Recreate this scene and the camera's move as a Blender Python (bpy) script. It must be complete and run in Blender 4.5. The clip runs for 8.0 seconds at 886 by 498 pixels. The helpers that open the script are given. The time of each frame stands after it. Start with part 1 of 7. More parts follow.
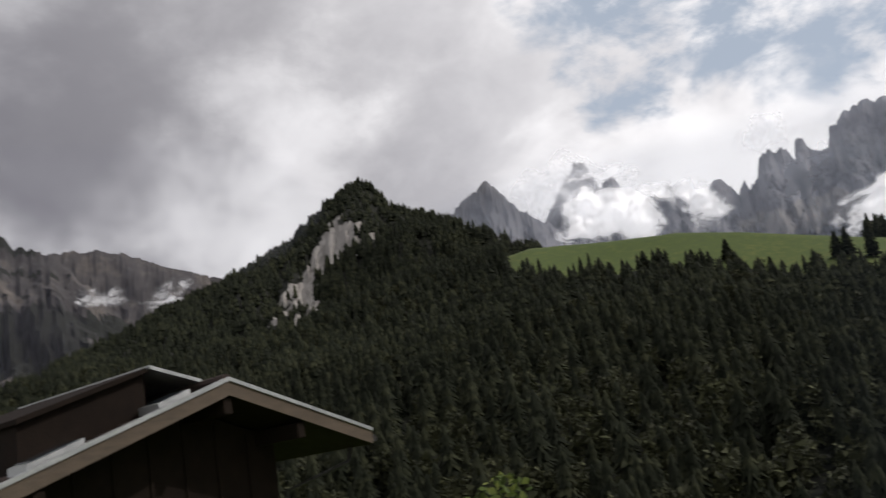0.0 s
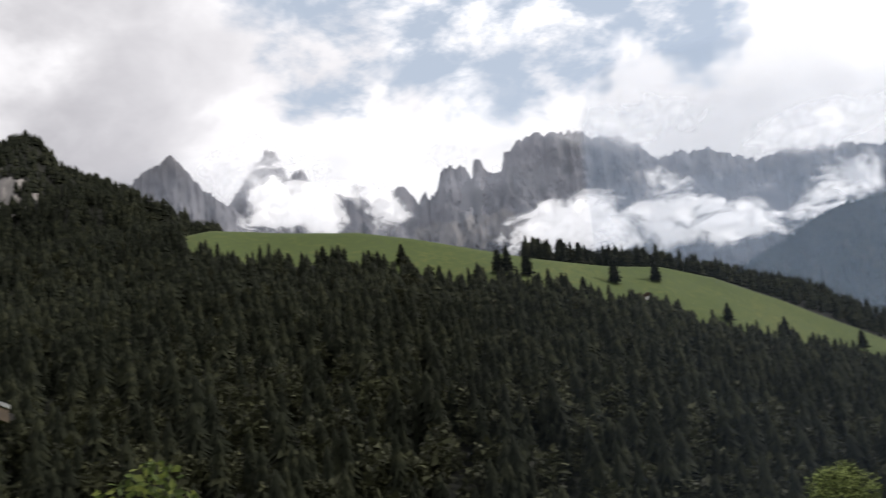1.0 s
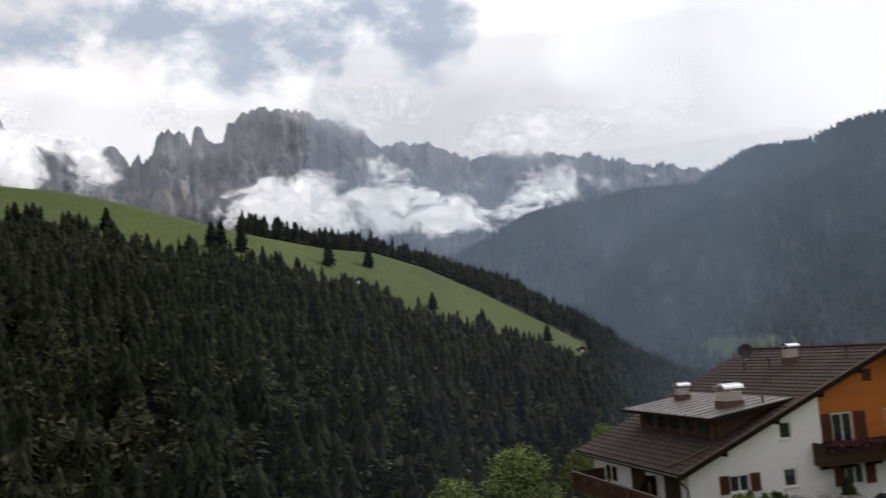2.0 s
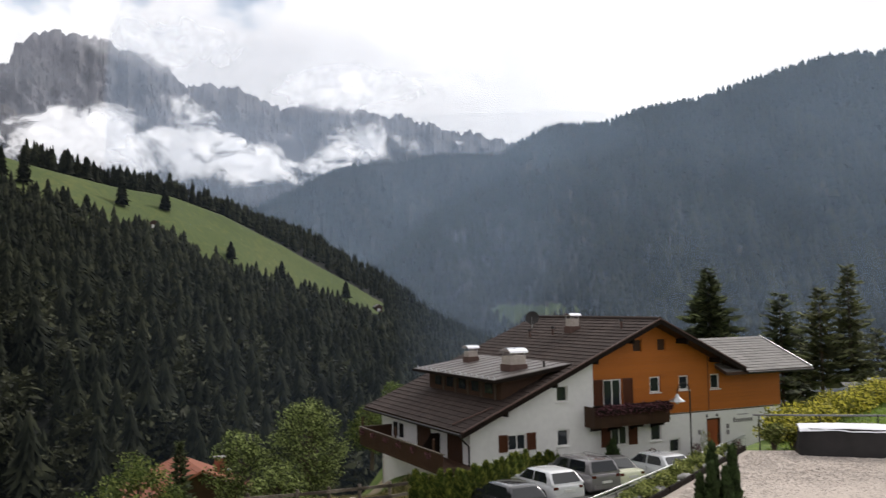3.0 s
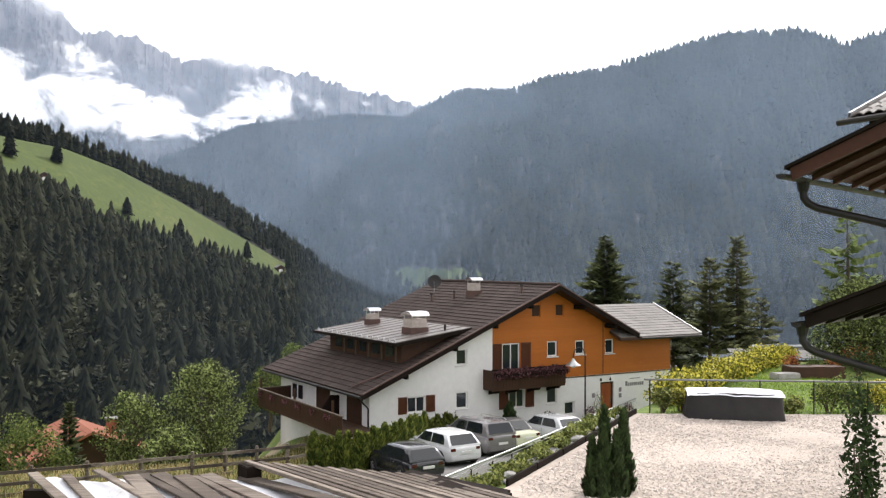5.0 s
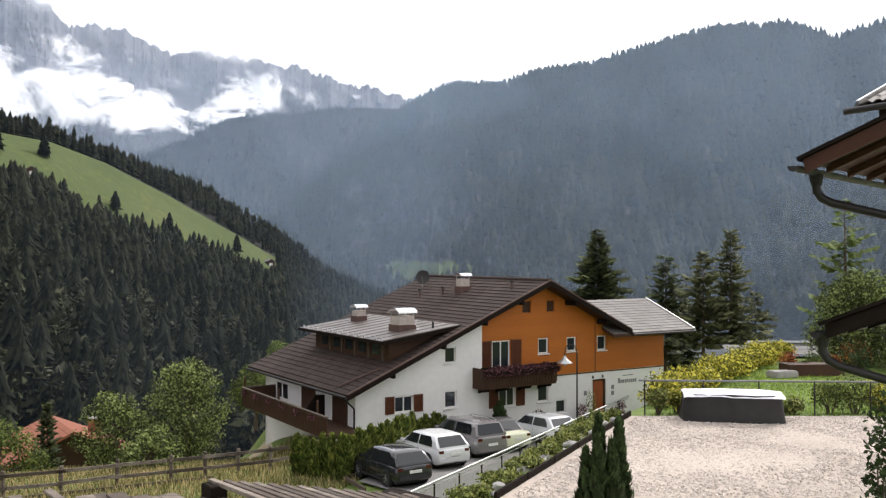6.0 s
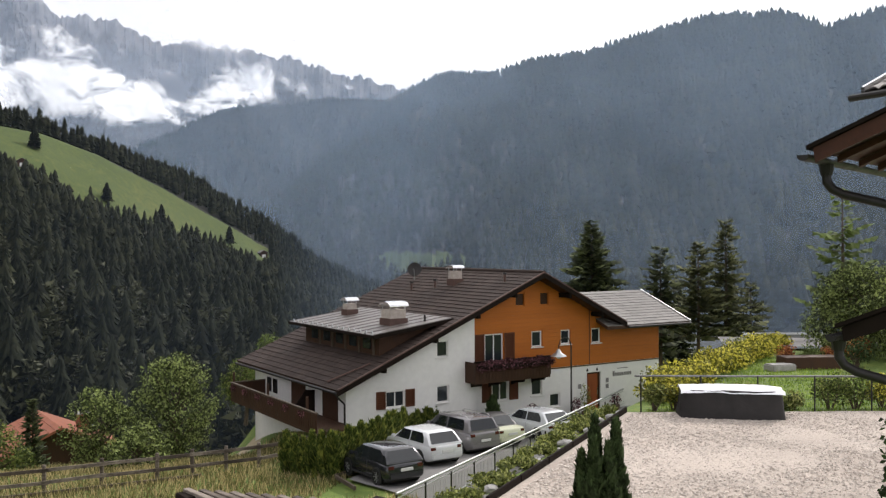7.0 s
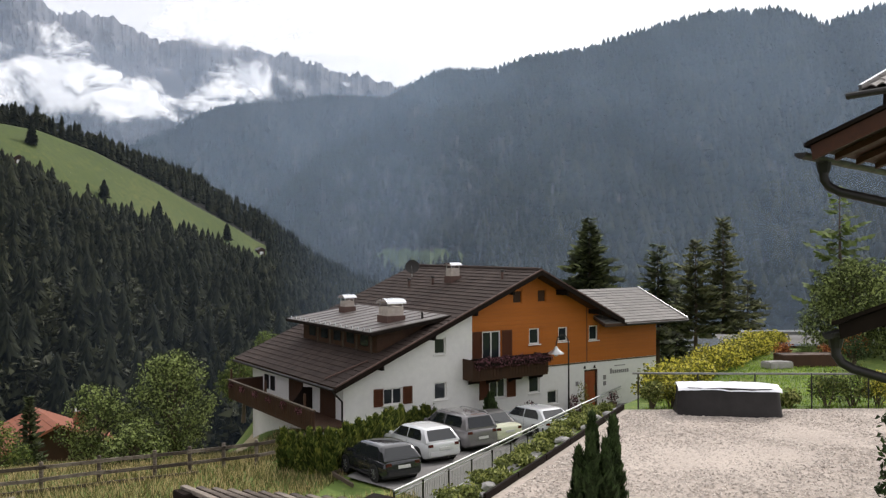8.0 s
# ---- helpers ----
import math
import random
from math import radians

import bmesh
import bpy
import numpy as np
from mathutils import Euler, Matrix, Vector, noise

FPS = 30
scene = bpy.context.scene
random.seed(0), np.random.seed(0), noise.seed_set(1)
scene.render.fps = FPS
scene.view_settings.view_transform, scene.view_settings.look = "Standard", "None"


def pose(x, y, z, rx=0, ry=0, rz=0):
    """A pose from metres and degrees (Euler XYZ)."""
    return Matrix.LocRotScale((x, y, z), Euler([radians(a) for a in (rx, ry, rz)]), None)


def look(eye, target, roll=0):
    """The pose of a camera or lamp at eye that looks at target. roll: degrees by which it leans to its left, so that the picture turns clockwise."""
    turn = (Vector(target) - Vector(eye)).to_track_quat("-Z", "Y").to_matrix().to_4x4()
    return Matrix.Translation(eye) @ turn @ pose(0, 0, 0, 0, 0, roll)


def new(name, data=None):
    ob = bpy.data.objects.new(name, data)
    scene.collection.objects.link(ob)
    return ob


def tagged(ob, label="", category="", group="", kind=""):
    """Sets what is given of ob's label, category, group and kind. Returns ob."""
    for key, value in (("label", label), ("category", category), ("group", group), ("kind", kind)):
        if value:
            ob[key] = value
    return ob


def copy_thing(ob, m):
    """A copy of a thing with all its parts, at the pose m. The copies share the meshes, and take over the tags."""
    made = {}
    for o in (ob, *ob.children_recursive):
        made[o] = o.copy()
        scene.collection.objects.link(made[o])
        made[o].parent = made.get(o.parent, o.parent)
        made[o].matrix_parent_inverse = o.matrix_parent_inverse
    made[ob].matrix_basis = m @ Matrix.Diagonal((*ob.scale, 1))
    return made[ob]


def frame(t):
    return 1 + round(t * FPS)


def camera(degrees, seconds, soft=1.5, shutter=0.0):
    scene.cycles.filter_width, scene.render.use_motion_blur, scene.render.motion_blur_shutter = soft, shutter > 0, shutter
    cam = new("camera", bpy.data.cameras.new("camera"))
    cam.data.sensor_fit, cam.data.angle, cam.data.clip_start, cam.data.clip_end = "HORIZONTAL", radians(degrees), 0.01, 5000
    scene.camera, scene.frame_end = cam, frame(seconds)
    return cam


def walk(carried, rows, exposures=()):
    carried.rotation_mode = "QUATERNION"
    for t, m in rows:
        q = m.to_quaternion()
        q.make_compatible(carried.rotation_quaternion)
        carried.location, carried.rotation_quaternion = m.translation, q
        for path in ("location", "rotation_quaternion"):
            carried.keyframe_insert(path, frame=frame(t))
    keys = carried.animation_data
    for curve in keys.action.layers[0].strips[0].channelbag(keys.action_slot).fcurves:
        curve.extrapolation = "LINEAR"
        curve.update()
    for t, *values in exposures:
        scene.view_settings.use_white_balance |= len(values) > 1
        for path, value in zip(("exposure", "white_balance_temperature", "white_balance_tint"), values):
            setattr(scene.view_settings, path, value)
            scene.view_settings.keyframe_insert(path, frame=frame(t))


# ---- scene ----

# ---------- camera and its walk ----------
EYE_Z = 12.0
EYE_A, EYE_B = Vector((-0.42, -1.11, 11.62)), Vector((-0.17, 1.19, 11.84))  # along the balcony rail
ROWS = [  # seconds, eye, bearing (right of the house view), pitch, lean to the left
    (0.0, EYE_A, -57.52, 12.87, -9.3), (0.5, EYE_A, -48.36, 10.68, -8.2), (1.0, EYE_A, -37.36, 9.52, -6.5),
    (1.5, EYE_A, -28.61, 8.26, -5.6), (2.0, EYE_A, -19.5, 6.6, -4.2), (2.2, EYE_A, -16.4, 6.0, -3.6),
    (3.3, EYE_A, -4.5, 2.5, -0.1), (3.5, EYE_A, -3.06, 2.09, 0.34), (4.0, EYE_A, -2.21, 1.3, 0.54),
    (4.5, EYE_A, -1.62, 1.06, 0.37), (6.0, EYE_A.lerp(EYE_B, 0.63), -0.5, 0.47, -0.02), (6.5, EYE_B, -0.31, 0.2, -0.06),
    (7.0, EYE_B, -0.09, -0.13, -0.24), (7.5, EYE_B, 0.06, -0.3, -0.18), (8.0, EYE_B, 0.06, -0.3, -0.19)]


def bearing(az, el, r):
    """A place by its bearing and elevation in degrees and its level distance from the balcony."""
    a = radians(az)
    return Vector((r * math.sin(a), r * math.cos(a), EYE_Z + r * math.tan(radians(el))))


def row_pose(eye, az, el, lean):
    a, e = radians(az), radians(el)
    way = Vector((math.sin(a) * math.cos(e), math.cos(a) * math.cos(e), math.sin(e)))
    return look(eye, eye + way, lean)


cam = camera(52.35, 8.0, 1.3, 0.3)
walk(cam, [(t, row_pose(*r)) for t, *r in ROWS],
     [(t, stops, 6450, 13) for t, stops in ((0.0, -0.8), (0.5, -0.72), (1.0, -0.5), (1.5, -0.52), (2.0, -0.68), (2.6, -0.52), (3.5, -0.25), (4.0, 0.1), (4.5, 0.38), (6.0, 0.16), (8.0, -0.18))])

# ---------- world, sun ----------
SUN_AZ, SUN_EL = 40.0, 40.0


def node(tree, kind, **values):
    n = tree.nodes.new(kind)
    for key, value in values.items():
        if key in n.inputs:
            n.inputs[key].default_value = value
        elif key == "operation":
            n.operation = value
        elif key == "sky_type":
            n.sky_type = value
        elif key == "blend_type":
            n.blend_type = value
        elif key == "data_type":
            n.data_type = value
        elif key == "clamp":
            n.clamp = value
        elif key == "gradient_type":
            n.gradient_type = value
        elif key == "noise_type":
            n.noise_type = value
        elif key == "feature":
            n.feature = value
    return n


def ramp(tree, fac, stops):
    n = tree.nodes.new("ShaderNodeValToRGB")
    n.color_ramp.elements[0].position, n.color_ramp.elements[0].color = stops[0][0], (*stops[0][1], 1)
    n.color_ramp.elements[1].position, n.color_ramp.elements[1].color = stops[-1][0], (*stops[-1][1], 1)
    for p, c in stops[1:-1]:
        n.color_ramp.elements.new(p).color = (*c, 1)
    tree.links.new(fac, n.inputs["Fac"])
    return n.outputs["Color"]


def maths(tree, op, a, b=None, clamp=False):
    n = tree.nodes.new("ShaderNodeMath")
    n.operation, n.use_clamp = op, clamp
    for i, v in enumerate((a, b)):
        if v is None:
            continue
        if isinstance(v, (int, float)):
            n.inputs[i].default_value = v
        else:
            tree.links.new(v, n.inputs[i])
    return n.outputs[0]


def mixed(tree, fac, a, b, blend="MIX"):
    n = tree.nodes.new("ShaderNodeMix")
    n.data_type, n.blend_type = "RGBA", blend
    for sock, v in ((n.inputs["Factor"], fac), (n.inputs["A"], a), (n.inputs["B"], b)):
        if hasattr(v, "is_output"):
            tree.links.new(v, sock)
        elif isinstance(v, (int, float)):
            sock.default_value = v
        else:
            sock.default_value = (*v, 1)
    return [o for o in n.outputs if o.type == "RGBA"][0]


def remap(tree, v, a, b, c=0.0, d=1.0, smooth=True):
    n = tree.nodes.new("ShaderNodeMapRange")
    n.interpolation_type = "SMOOTHSTEP" if smooth else "LINEAR"
    tree.links.new(v, n.inputs["Value"])
    for k, x in (("From Min", a), ("From Max", b), ("To Min", c), ("To Max", d)):
        n.inputs[k].default_value = x
    return n.outputs["Result"]


def way_to(az, el):
    return (bearing(az, el, 1.0) - Vector((0, 0, EYE_Z))).normalized()


world = bpy.data.worlds.new("sky")
scene.world = world
world.use_nodes = True
wt = world.node_tree
wt.nodes.clear()
direction = wt.nodes.new("ShaderNodeTexCoord").outputs["Generated"]
sky = node(wt, "ShaderNodeTexSky", sky_type="NISHITA")
sky.sun_disc, sky.sun_elevation, sky.sun_rotation = False, radians(SUN_EL), radians(SUN_AZ)
sky.altitude, sky.dust_density = 1200, 1.5
flat = node(wt, "ShaderNodeMapping", Scale=(1, 1, 1.5))
wt.links.new(direction, flat.inputs["Vector"])
big = node(wt, "ShaderNodeTexNoise", Scale=3.2, Detail=11.0, Roughness=0.52, Distortion=0.2)
fine = node(wt, "ShaderNodeTexNoise", Scale=9.0, Detail=9.0, Roughness=0.56, Distortion=0.25)
for n in (big, fine):
    wt.links.new(flat.outputs[0], n.inputs["Vector"])


def toward(az, el, inner, outer):
    """1 within inner degrees of a bearing, 0 past outer, its rim broken up by the cloud noise."""
    d = wt.nodes.new("ShaderNodeVectorMath")
    d.operation = "DOT_PRODUCT"
    wt.links.new(direction, d.inputs[0])
    d.inputs[1].default_value = way_to(az, el)
    angle = maths(wt, "MULTIPLY", maths(wt, "ARCCOSINE", maths(wt, "MINIMUM", d.outputs["Value"], 0.99999)), 57.2958)
    angle = maths(wt, "ADD", angle, maths(wt, "MULTIPLY", maths(wt, "SUBTRACT", fine.outputs["Fac"], 0.5), 14.0))
    return remap(wt, angle, outer, inner)


near_sun = toward(SUN_AZ - 28, SUN_EL, 0, 88)
dark_side = toward(-84, 28, 6, 30)
billow = remap(wt, big.outputs["Fac"], 0.36, 0.64)
shade = maths(wt, "ADD", maths(wt, "MULTIPLY", billow, 0.45), maths(wt, "MULTIPLY", fine.outputs["Fac"], 0.55), True)
clouds = ramp(wt, shade, [(0.22, (0.56, 0.56, 0.61)), (0.42, (0.96, 0.96, 0.99)), (0.56, (1.42, 1.42, 1.43)), (0.72, (1.75, 1.75, 1.75))])
clouds = mixed(wt, maths(wt, "MULTIPLY", dark_side, 0.72), clouds, mixed(wt, billow, (0.24, 0.235, 0.27), (0.62, 0.62, 0.66)))
clouds = mixed(wt, maths(wt, "MULTIPLY", near_sun, 0.9), clouds, (2.2, 2.18, 2.14))
blue = toward(-44, 22.5, 2.2, 4.6)
for spot in ((-36.5, 22.2, 2.4, 5.0), (-28, 20.8, 2.4, 5.0), (-22, 21.4, 1.5, 4.5), (-29, 26, 6, 10), (-41, 27, 5, 8)):
    blue = maths(wt, "MAXIMUM", blue, toward(*spot))
wisps = node(wt, "ShaderNodeTexNoise", Scale=8.0, Detail=8.0, Roughness=0.62, Distortion=0.15)
lean = node(wt, "ShaderNodeMapping", Scale=(1, 1, 1.8), Rotation=(0.0, 0.6, 0.3))
wt.links.new(direction, lean.inputs["Vector"])
wt.links.new(lean.outputs[0], wisps.inputs["Vector"])
blue = maths(wt, "MULTIPLY", blue, remap(wt, wisps.outputs["Fac"], 0.66, 0.46))
clear = mixed(wt, 0.65, mixed(wt, 1.0, sky.outputs["Color"], (0.12, 0.115, 0.105), "MULTIPLY"), (1.0, 1.14, 1.3))
seen = mixed(wt, blue, clouds, clear)
back = node(wt, "ShaderNodeBackground", Strength=1.0)
wt.links.new(seen, back.inputs["Color"])
wt.links.new(back.outputs[0], node(wt, "ShaderNodeOutputWorld").inputs["Surface"])

sun = new("sun", bpy.data.lights.new("sun", "SUN"))
sun.data.energy, sun.data.angle, sun.data.color = 3.2, radians(1.2), (1.0, 0.95, 0.87)
sun.matrix_world = look(Vector((0, 0, 300)) + way_to(SUN_AZ, SUN_EL) * 100, (0, 0, 300))


# ---------- materials ----------
def material(name, base, rough=0.8, metal=0.0, grain=8.0, spread=0.25, stain=0.6, bump=0.2, bump_size=30.0, tint=None,
             stretch=(1, 1, 1), island=0.0, per_object=0.0, spec=0.25, coord="Object", through_light=0.0):
    """A worn surface: a base colour that varies in a fine grain and in broad stains, with a fine relief."""
    m = bpy.data.materials.new(name)
    m.use_nodes = True
    t = m.node_tree
    b = t.nodes["Principled BSDF"]
    co = t.nodes.new("ShaderNodeTexCoord").outputs[coord]
    mp = node(t, "ShaderNodeMapping", Scale=stretch)
    t.links.new(co, mp.inputs["Vector"])
    g = node(t, "ShaderNodeTexNoise", Scale=grain, Detail=6.0, Roughness=0.65)
    s = node(t, "ShaderNodeTexNoise", Scale=stain, Detail=4.0, Roughness=0.55)
    t.links.new(mp.outputs[0], g.inputs["Vector"])
    t.links.new(co, s.inputs["Vector"])
    v = maths(t, "ADD", maths(t, "MULTIPLY", g.outputs["Fac"], 0.6), maths(t, "MULTIPLY", s.outputs["Fac"], 0.4))
    if island:
        v = maths(t, "ADD", v, maths(t, "MULTIPLY", maths(t, "SUBTRACT", t.nodes.new("ShaderNodeNewGeometry").outputs["Random Per Island"], 0.5), island))
    if per_object:
        v = maths(t, "ADD", v, maths(t, "MULTIPLY", maths(t, "SUBTRACT", t.nodes.new("ShaderNodeObjectInfo").outputs["Random"], 0.5), per_object))
    lo = tuple(c * (1 - spread) for c in base)
    hi = tuple(min(1.0, c * (1 + spread)) for c in (tint or base))
    c = ramp(t, v, [(0.3, lo), (0.5, base), (0.7, hi)])
    t.links.new(c, b.inputs["Base Color"])
    b.inputs["Metallic"].default_value = metal
    b.inputs["Specular IOR Level"].default_value = spec
    r = remap(t, g.outputs["Fac"], 0.3, 0.7, max(0.02, rough - 0.08), min(1, rough + 0.08))
    t.links.new(r, b.inputs["Roughness"])
    if bump:
        n2 = node(t, "ShaderNodeTexNoise", Scale=bump_size, Detail=5.0, Roughness=0.6)
        t.links.new(mp.outputs[0], n2.inputs["Vector"])
        bp = node(t, "ShaderNodeBump", Strength=bump, Distance=0.02)
        t.links.new(n2.outputs["Fac"], bp.inputs["Height"])
        t.links.new(bp.outputs[0], b.inputs["Normal"])
    if through_light:
        tr = t.nodes.new("ShaderNodeBsdfTranslucent")
        t.links.new(c, tr.inputs["Color"])
        mx = node(t, "ShaderNodeMixShader", Fac=through_light)
        t.links.new(b.outputs[0], mx.inputs[1])
        t.links.new(tr.outputs[0], mx.inputs[2])
        t.links.new(mx.outputs[0], t.nodes["Material Output"].inputs["Surface"])
    return m


M = {
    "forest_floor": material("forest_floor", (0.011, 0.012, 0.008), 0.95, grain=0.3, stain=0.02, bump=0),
    "meadow": material("meadow_grass", (0.058, 0.082, 0.020), 0.95, grain=0.25, stain=0.012, spread=0.3, bump=0.3, bump_size=2.0, tint=(0.085, 0.09, 0.028)),
    "grass": material("lawn_grass", (0.10, 0.15, 0.03), 0.9, grain=3.0, stain=0.3, spread=0.35, bump=0.5, bump_size=25.0, tint=(0.16, 0.18, 0.05)),
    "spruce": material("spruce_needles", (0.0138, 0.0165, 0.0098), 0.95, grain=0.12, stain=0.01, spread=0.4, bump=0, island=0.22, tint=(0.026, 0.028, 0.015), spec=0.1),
    "leafy": material("broad_leaves", (0.085, 0.12, 0.03), 0.75, grain=0.8, stain=0.05, spread=0.45, bump=0, island=0.5, tint=(0.16, 0.18, 0.05), through_light=0.35),
    "wood_leaf": material("woodland_leaves", (0.028, 0.031, 0.012), 0.8, grain=0.1, stain=0.02, spread=0.5, bump=0, island=0.4, tint=(0.036, 0.038, 0.016)),
    "rock": material("grey_dolomite", (0.155, 0.153, 0.165), 0.95, grain=0.007, stain=0.002, spread=0.75, bump=1.0, bump_size=0.02, stretch=(1, 1, 0.75)),
    "dark_rock": material("dark_banded_rock", (0.055, 0.05, 0.049), 0.95, grain=0.012, stain=0.004, spread=0.6, bump=1.0, bump_size=0.02, tint=(0.10, 0.085, 0.07)),
    "scree": material("pale_scree", (0.24, 0.225, 0.21), 0.95, grain=0.05, stain=0.006, spread=0.25, bump=0.4, bump_size=0.05),
    "bark": material("tree_bark", (0.10, 0.075, 0.055), 0.95, grain=6.0, stretch=(1, 1, 0.2), bump=0.6, bump_size=12.0),
}


# ---------- mesh helpers ----------
def lattice(ix, iy, seed):
    h = (ix * 374761393 + iy * 668265263 + seed * 974634533) & 0x7FFFFFFF
    h = ((h ^ (h >> 13)) * 1274126177) & 0x7FFFFFFF
    return ((h ^ (h >> 16)) & 0xFFFF) / 65535.0


def smooth_noise(x, y, seed):
    ix, iy = np.floor(x).astype(np.int64), np.floor(y).astype(np.int64)
    fx, fy = x - ix, y - iy
    fx, fy = fx * fx * (3 - 2 * fx), fy * fy * (3 - 2 * fy)
    a, b = lattice(ix, iy, seed), lattice(ix + 1, iy, seed)
    c, d = lattice(ix, iy + 1, seed), lattice(ix + 1, iy + 1, seed)
    return (a * (1 - fx) + b * fx) * (1 - fy) + (c * (1 - fx) + d * fx) * fy


def fbm(x, y, seed=0, octaves=5, gain=0.5):
    """Rough noise about 0, within about -1 to 1."""
    total, amp = np.zeros_like(x, dtype=float), 1.0
    for k in range(octaves):
        total += amp * (smooth_noise(x * 2 ** k, y * 2 ** k, seed + k) - 0.5) * 2
        amp *= gain
    return total / 1.6


def mesh_of(name, verts, faces, materials, smooth=False, index=None):
    me = bpy.data.meshes.new(name)
    me.from_pydata([tuple(v) for v in verts], [], [tuple(f) for f in faces])
    for m in materials:
        me.materials.append(m)
    if smooth:
        me.polygons.foreach_set("use_smooth", [True] * len(me.polygons))
    if index is not None:
        me.polygons.foreach_set("material_index", index)
    me.update()
    return me


def grid_faces(rows, cols):
    i = np.arange(rows * cols).reshape(rows, cols)
    return np.stack([i[:-1, :-1], i[:-1, 1:], i[1:, 1:], i[1:, :-1]], -1).reshape(-1, 4)


def polar(az, r, z):
    a = np.radians(az)
    return np.stack([r * np.sin(a), r * np.cos(a), z], -1)


def table(points):
    p = np.array(points, float)
    return lambda az: np.interp(az, p[:, 0], p[:, 1])


def mountain(name, crest, near, far, z_foot, bend, az0, az1, n_az, n_s, rough, jag, gully, mats, label, category, seed, picker=None, smooth=False):
    """A mountain side from its foot up to a crest whose elevation follows the bearing, with its back behind it.
    bend: pairs of (share of the way, share of the height)."""
    az = np.linspace(az0, az1, n_az)
    s = np.linspace(0, 1, n_s)
    A, S = np.meshgrid(az, s)
    r_far, r_near = far(az), near(az)
    el = crest(az) + jag * fbm(az * 1.7, az * 0 + 3.3, seed, 6, 0.6) - 1.1 * jag * np.abs(fbm(az * 4.3, az * 0 + 8.1, seed + 9, 4, 0.6))
    z_top = EYE_Z + r_far * np.tan(np.radians(el))
    R = r_near + (r_far - r_near) * S
    b = np.array(bend)
    Z = z_foot + (z_top - z_foot) * np.interp(S, b[:, 0], b[:, 1])
    fade = np.sin(np.pi * np.clip(S, 0, 1)) ** 0.6
    Z = Z + rough * fade * fbm(A * 0.55, S * 5, seed + 20, 6, 0.55)
    R = R + gully * fade * fbm(A * 1.7, Z / 90.0, seed + 40, 6, 0.6)
    back_r = [r_far + 120, r_far + 420]
    back_z = [z_top - 90, np.full_like(z_top, z_foot - 40)]
    R = np.vstack([R, back_r])
    Z = np.vstack([Z, back_z])
    A = np.vstack([A, az, az])
    verts = polar(A, R, Z).reshape(-1, 3)
    faces = grid_faces(n_s + 2, n_az)
    index = None
    if picker is not None:
        c = verts[faces].mean(1)
        index = picker(np.degrees(np.arctan2(c[:, 0], c[:, 1])), np.degrees(np.arctan2(c[:, 2] - EYE_Z, np.hypot(c[:, 0], c[:, 1]))), c).astype(int)
    ob = new(name, mesh_of(name, verts, faces, mats, smooth, index))
    tagged(ob, label, category, "", "structure")

    def surface(a, q):
        """Place on the side at bearing a and share q of the way up."""
        col = (np.asarray(a) - az0) / (az1 - az0) * (n_az - 1)
        row = np.asarray(q) * (n_s - 1)
        return verts.reshape(n_s + 2, n_az, 3)[np.clip(np.round(row).astype(int), 0, n_s - 1), np.clip(np.round(col).astype(int), 0, n_az - 1)]
    return ob, surface


def spruce_template(tiers, points, slim, seed, droop=0.12, notch=0.66):
    """A small spruce, 1 high: skirts of drooping boughs with a ragged rim."""
    rng = np.random.RandomState(seed)
    v, f = [], []
    for k in range(tiers):
        h = k / tiers
        top = min(1.0, 0.08 + (h + 1.9 / tiers) * 0.94)
        base = 0.08 + h * 0.92
        rad = slim * (1 - h) ** 0.62 * rng.uniform(0.85, 1.15)
        o = len(v)
        v.append((rng.uniform(-.01, .01), rng.uniform(-.01, .01), top))
        n = points * 2
        for j in range(n):
            a = 2 * math.pi * (j + rng.uniform(-.2, .2)) / n + k
            q = rad * (rng.uniform(0.7, 1.25) if j % 2 else rng.uniform(notch, notch + 0.2))
            v.append((q * math.cos(a), q * math.sin(a), base - (droop * slim * rng.uniform(0.4, 1.4) if j % 2 else -0.02) + rng.uniform(-.02, .02)))
        f += [(o, o + 1 + j, o + 1 + (j + 1) % n) for j in range(n)]
    return np.array(v), np.array(f)


def leafy_template(clumps, seed):
    """A small round tree, 1 high: clumps of leaf-sized flakes round a hidden core."""
    rng = np.random.RandomState(seed)
    v, f = [], []
    for k in range(clumps):
        c = rng.normal(0, 1, 3)
        c = c / np.linalg.norm(c) * np.array([0.2, 0.2, 0.3]) * rng.uniform(0.5, 1) + np.array([0, 0, 0.58])
        for j in range(9):
            o = len(v)
            d = rng.normal(0, 1, 3)
            d = d / np.linalg.norm(d)
            q = c + d * 0.11 * rng.uniform(0.5, 1)
            a = rng.normal(0, 1, 3) * 0.035
            b = rng.normal(0, 1, 3) * 0.035
            v += [q - a, q + b, q + a]
            f.append((o, o + 1, o + 2))
    return np.array(v), np.array(f)


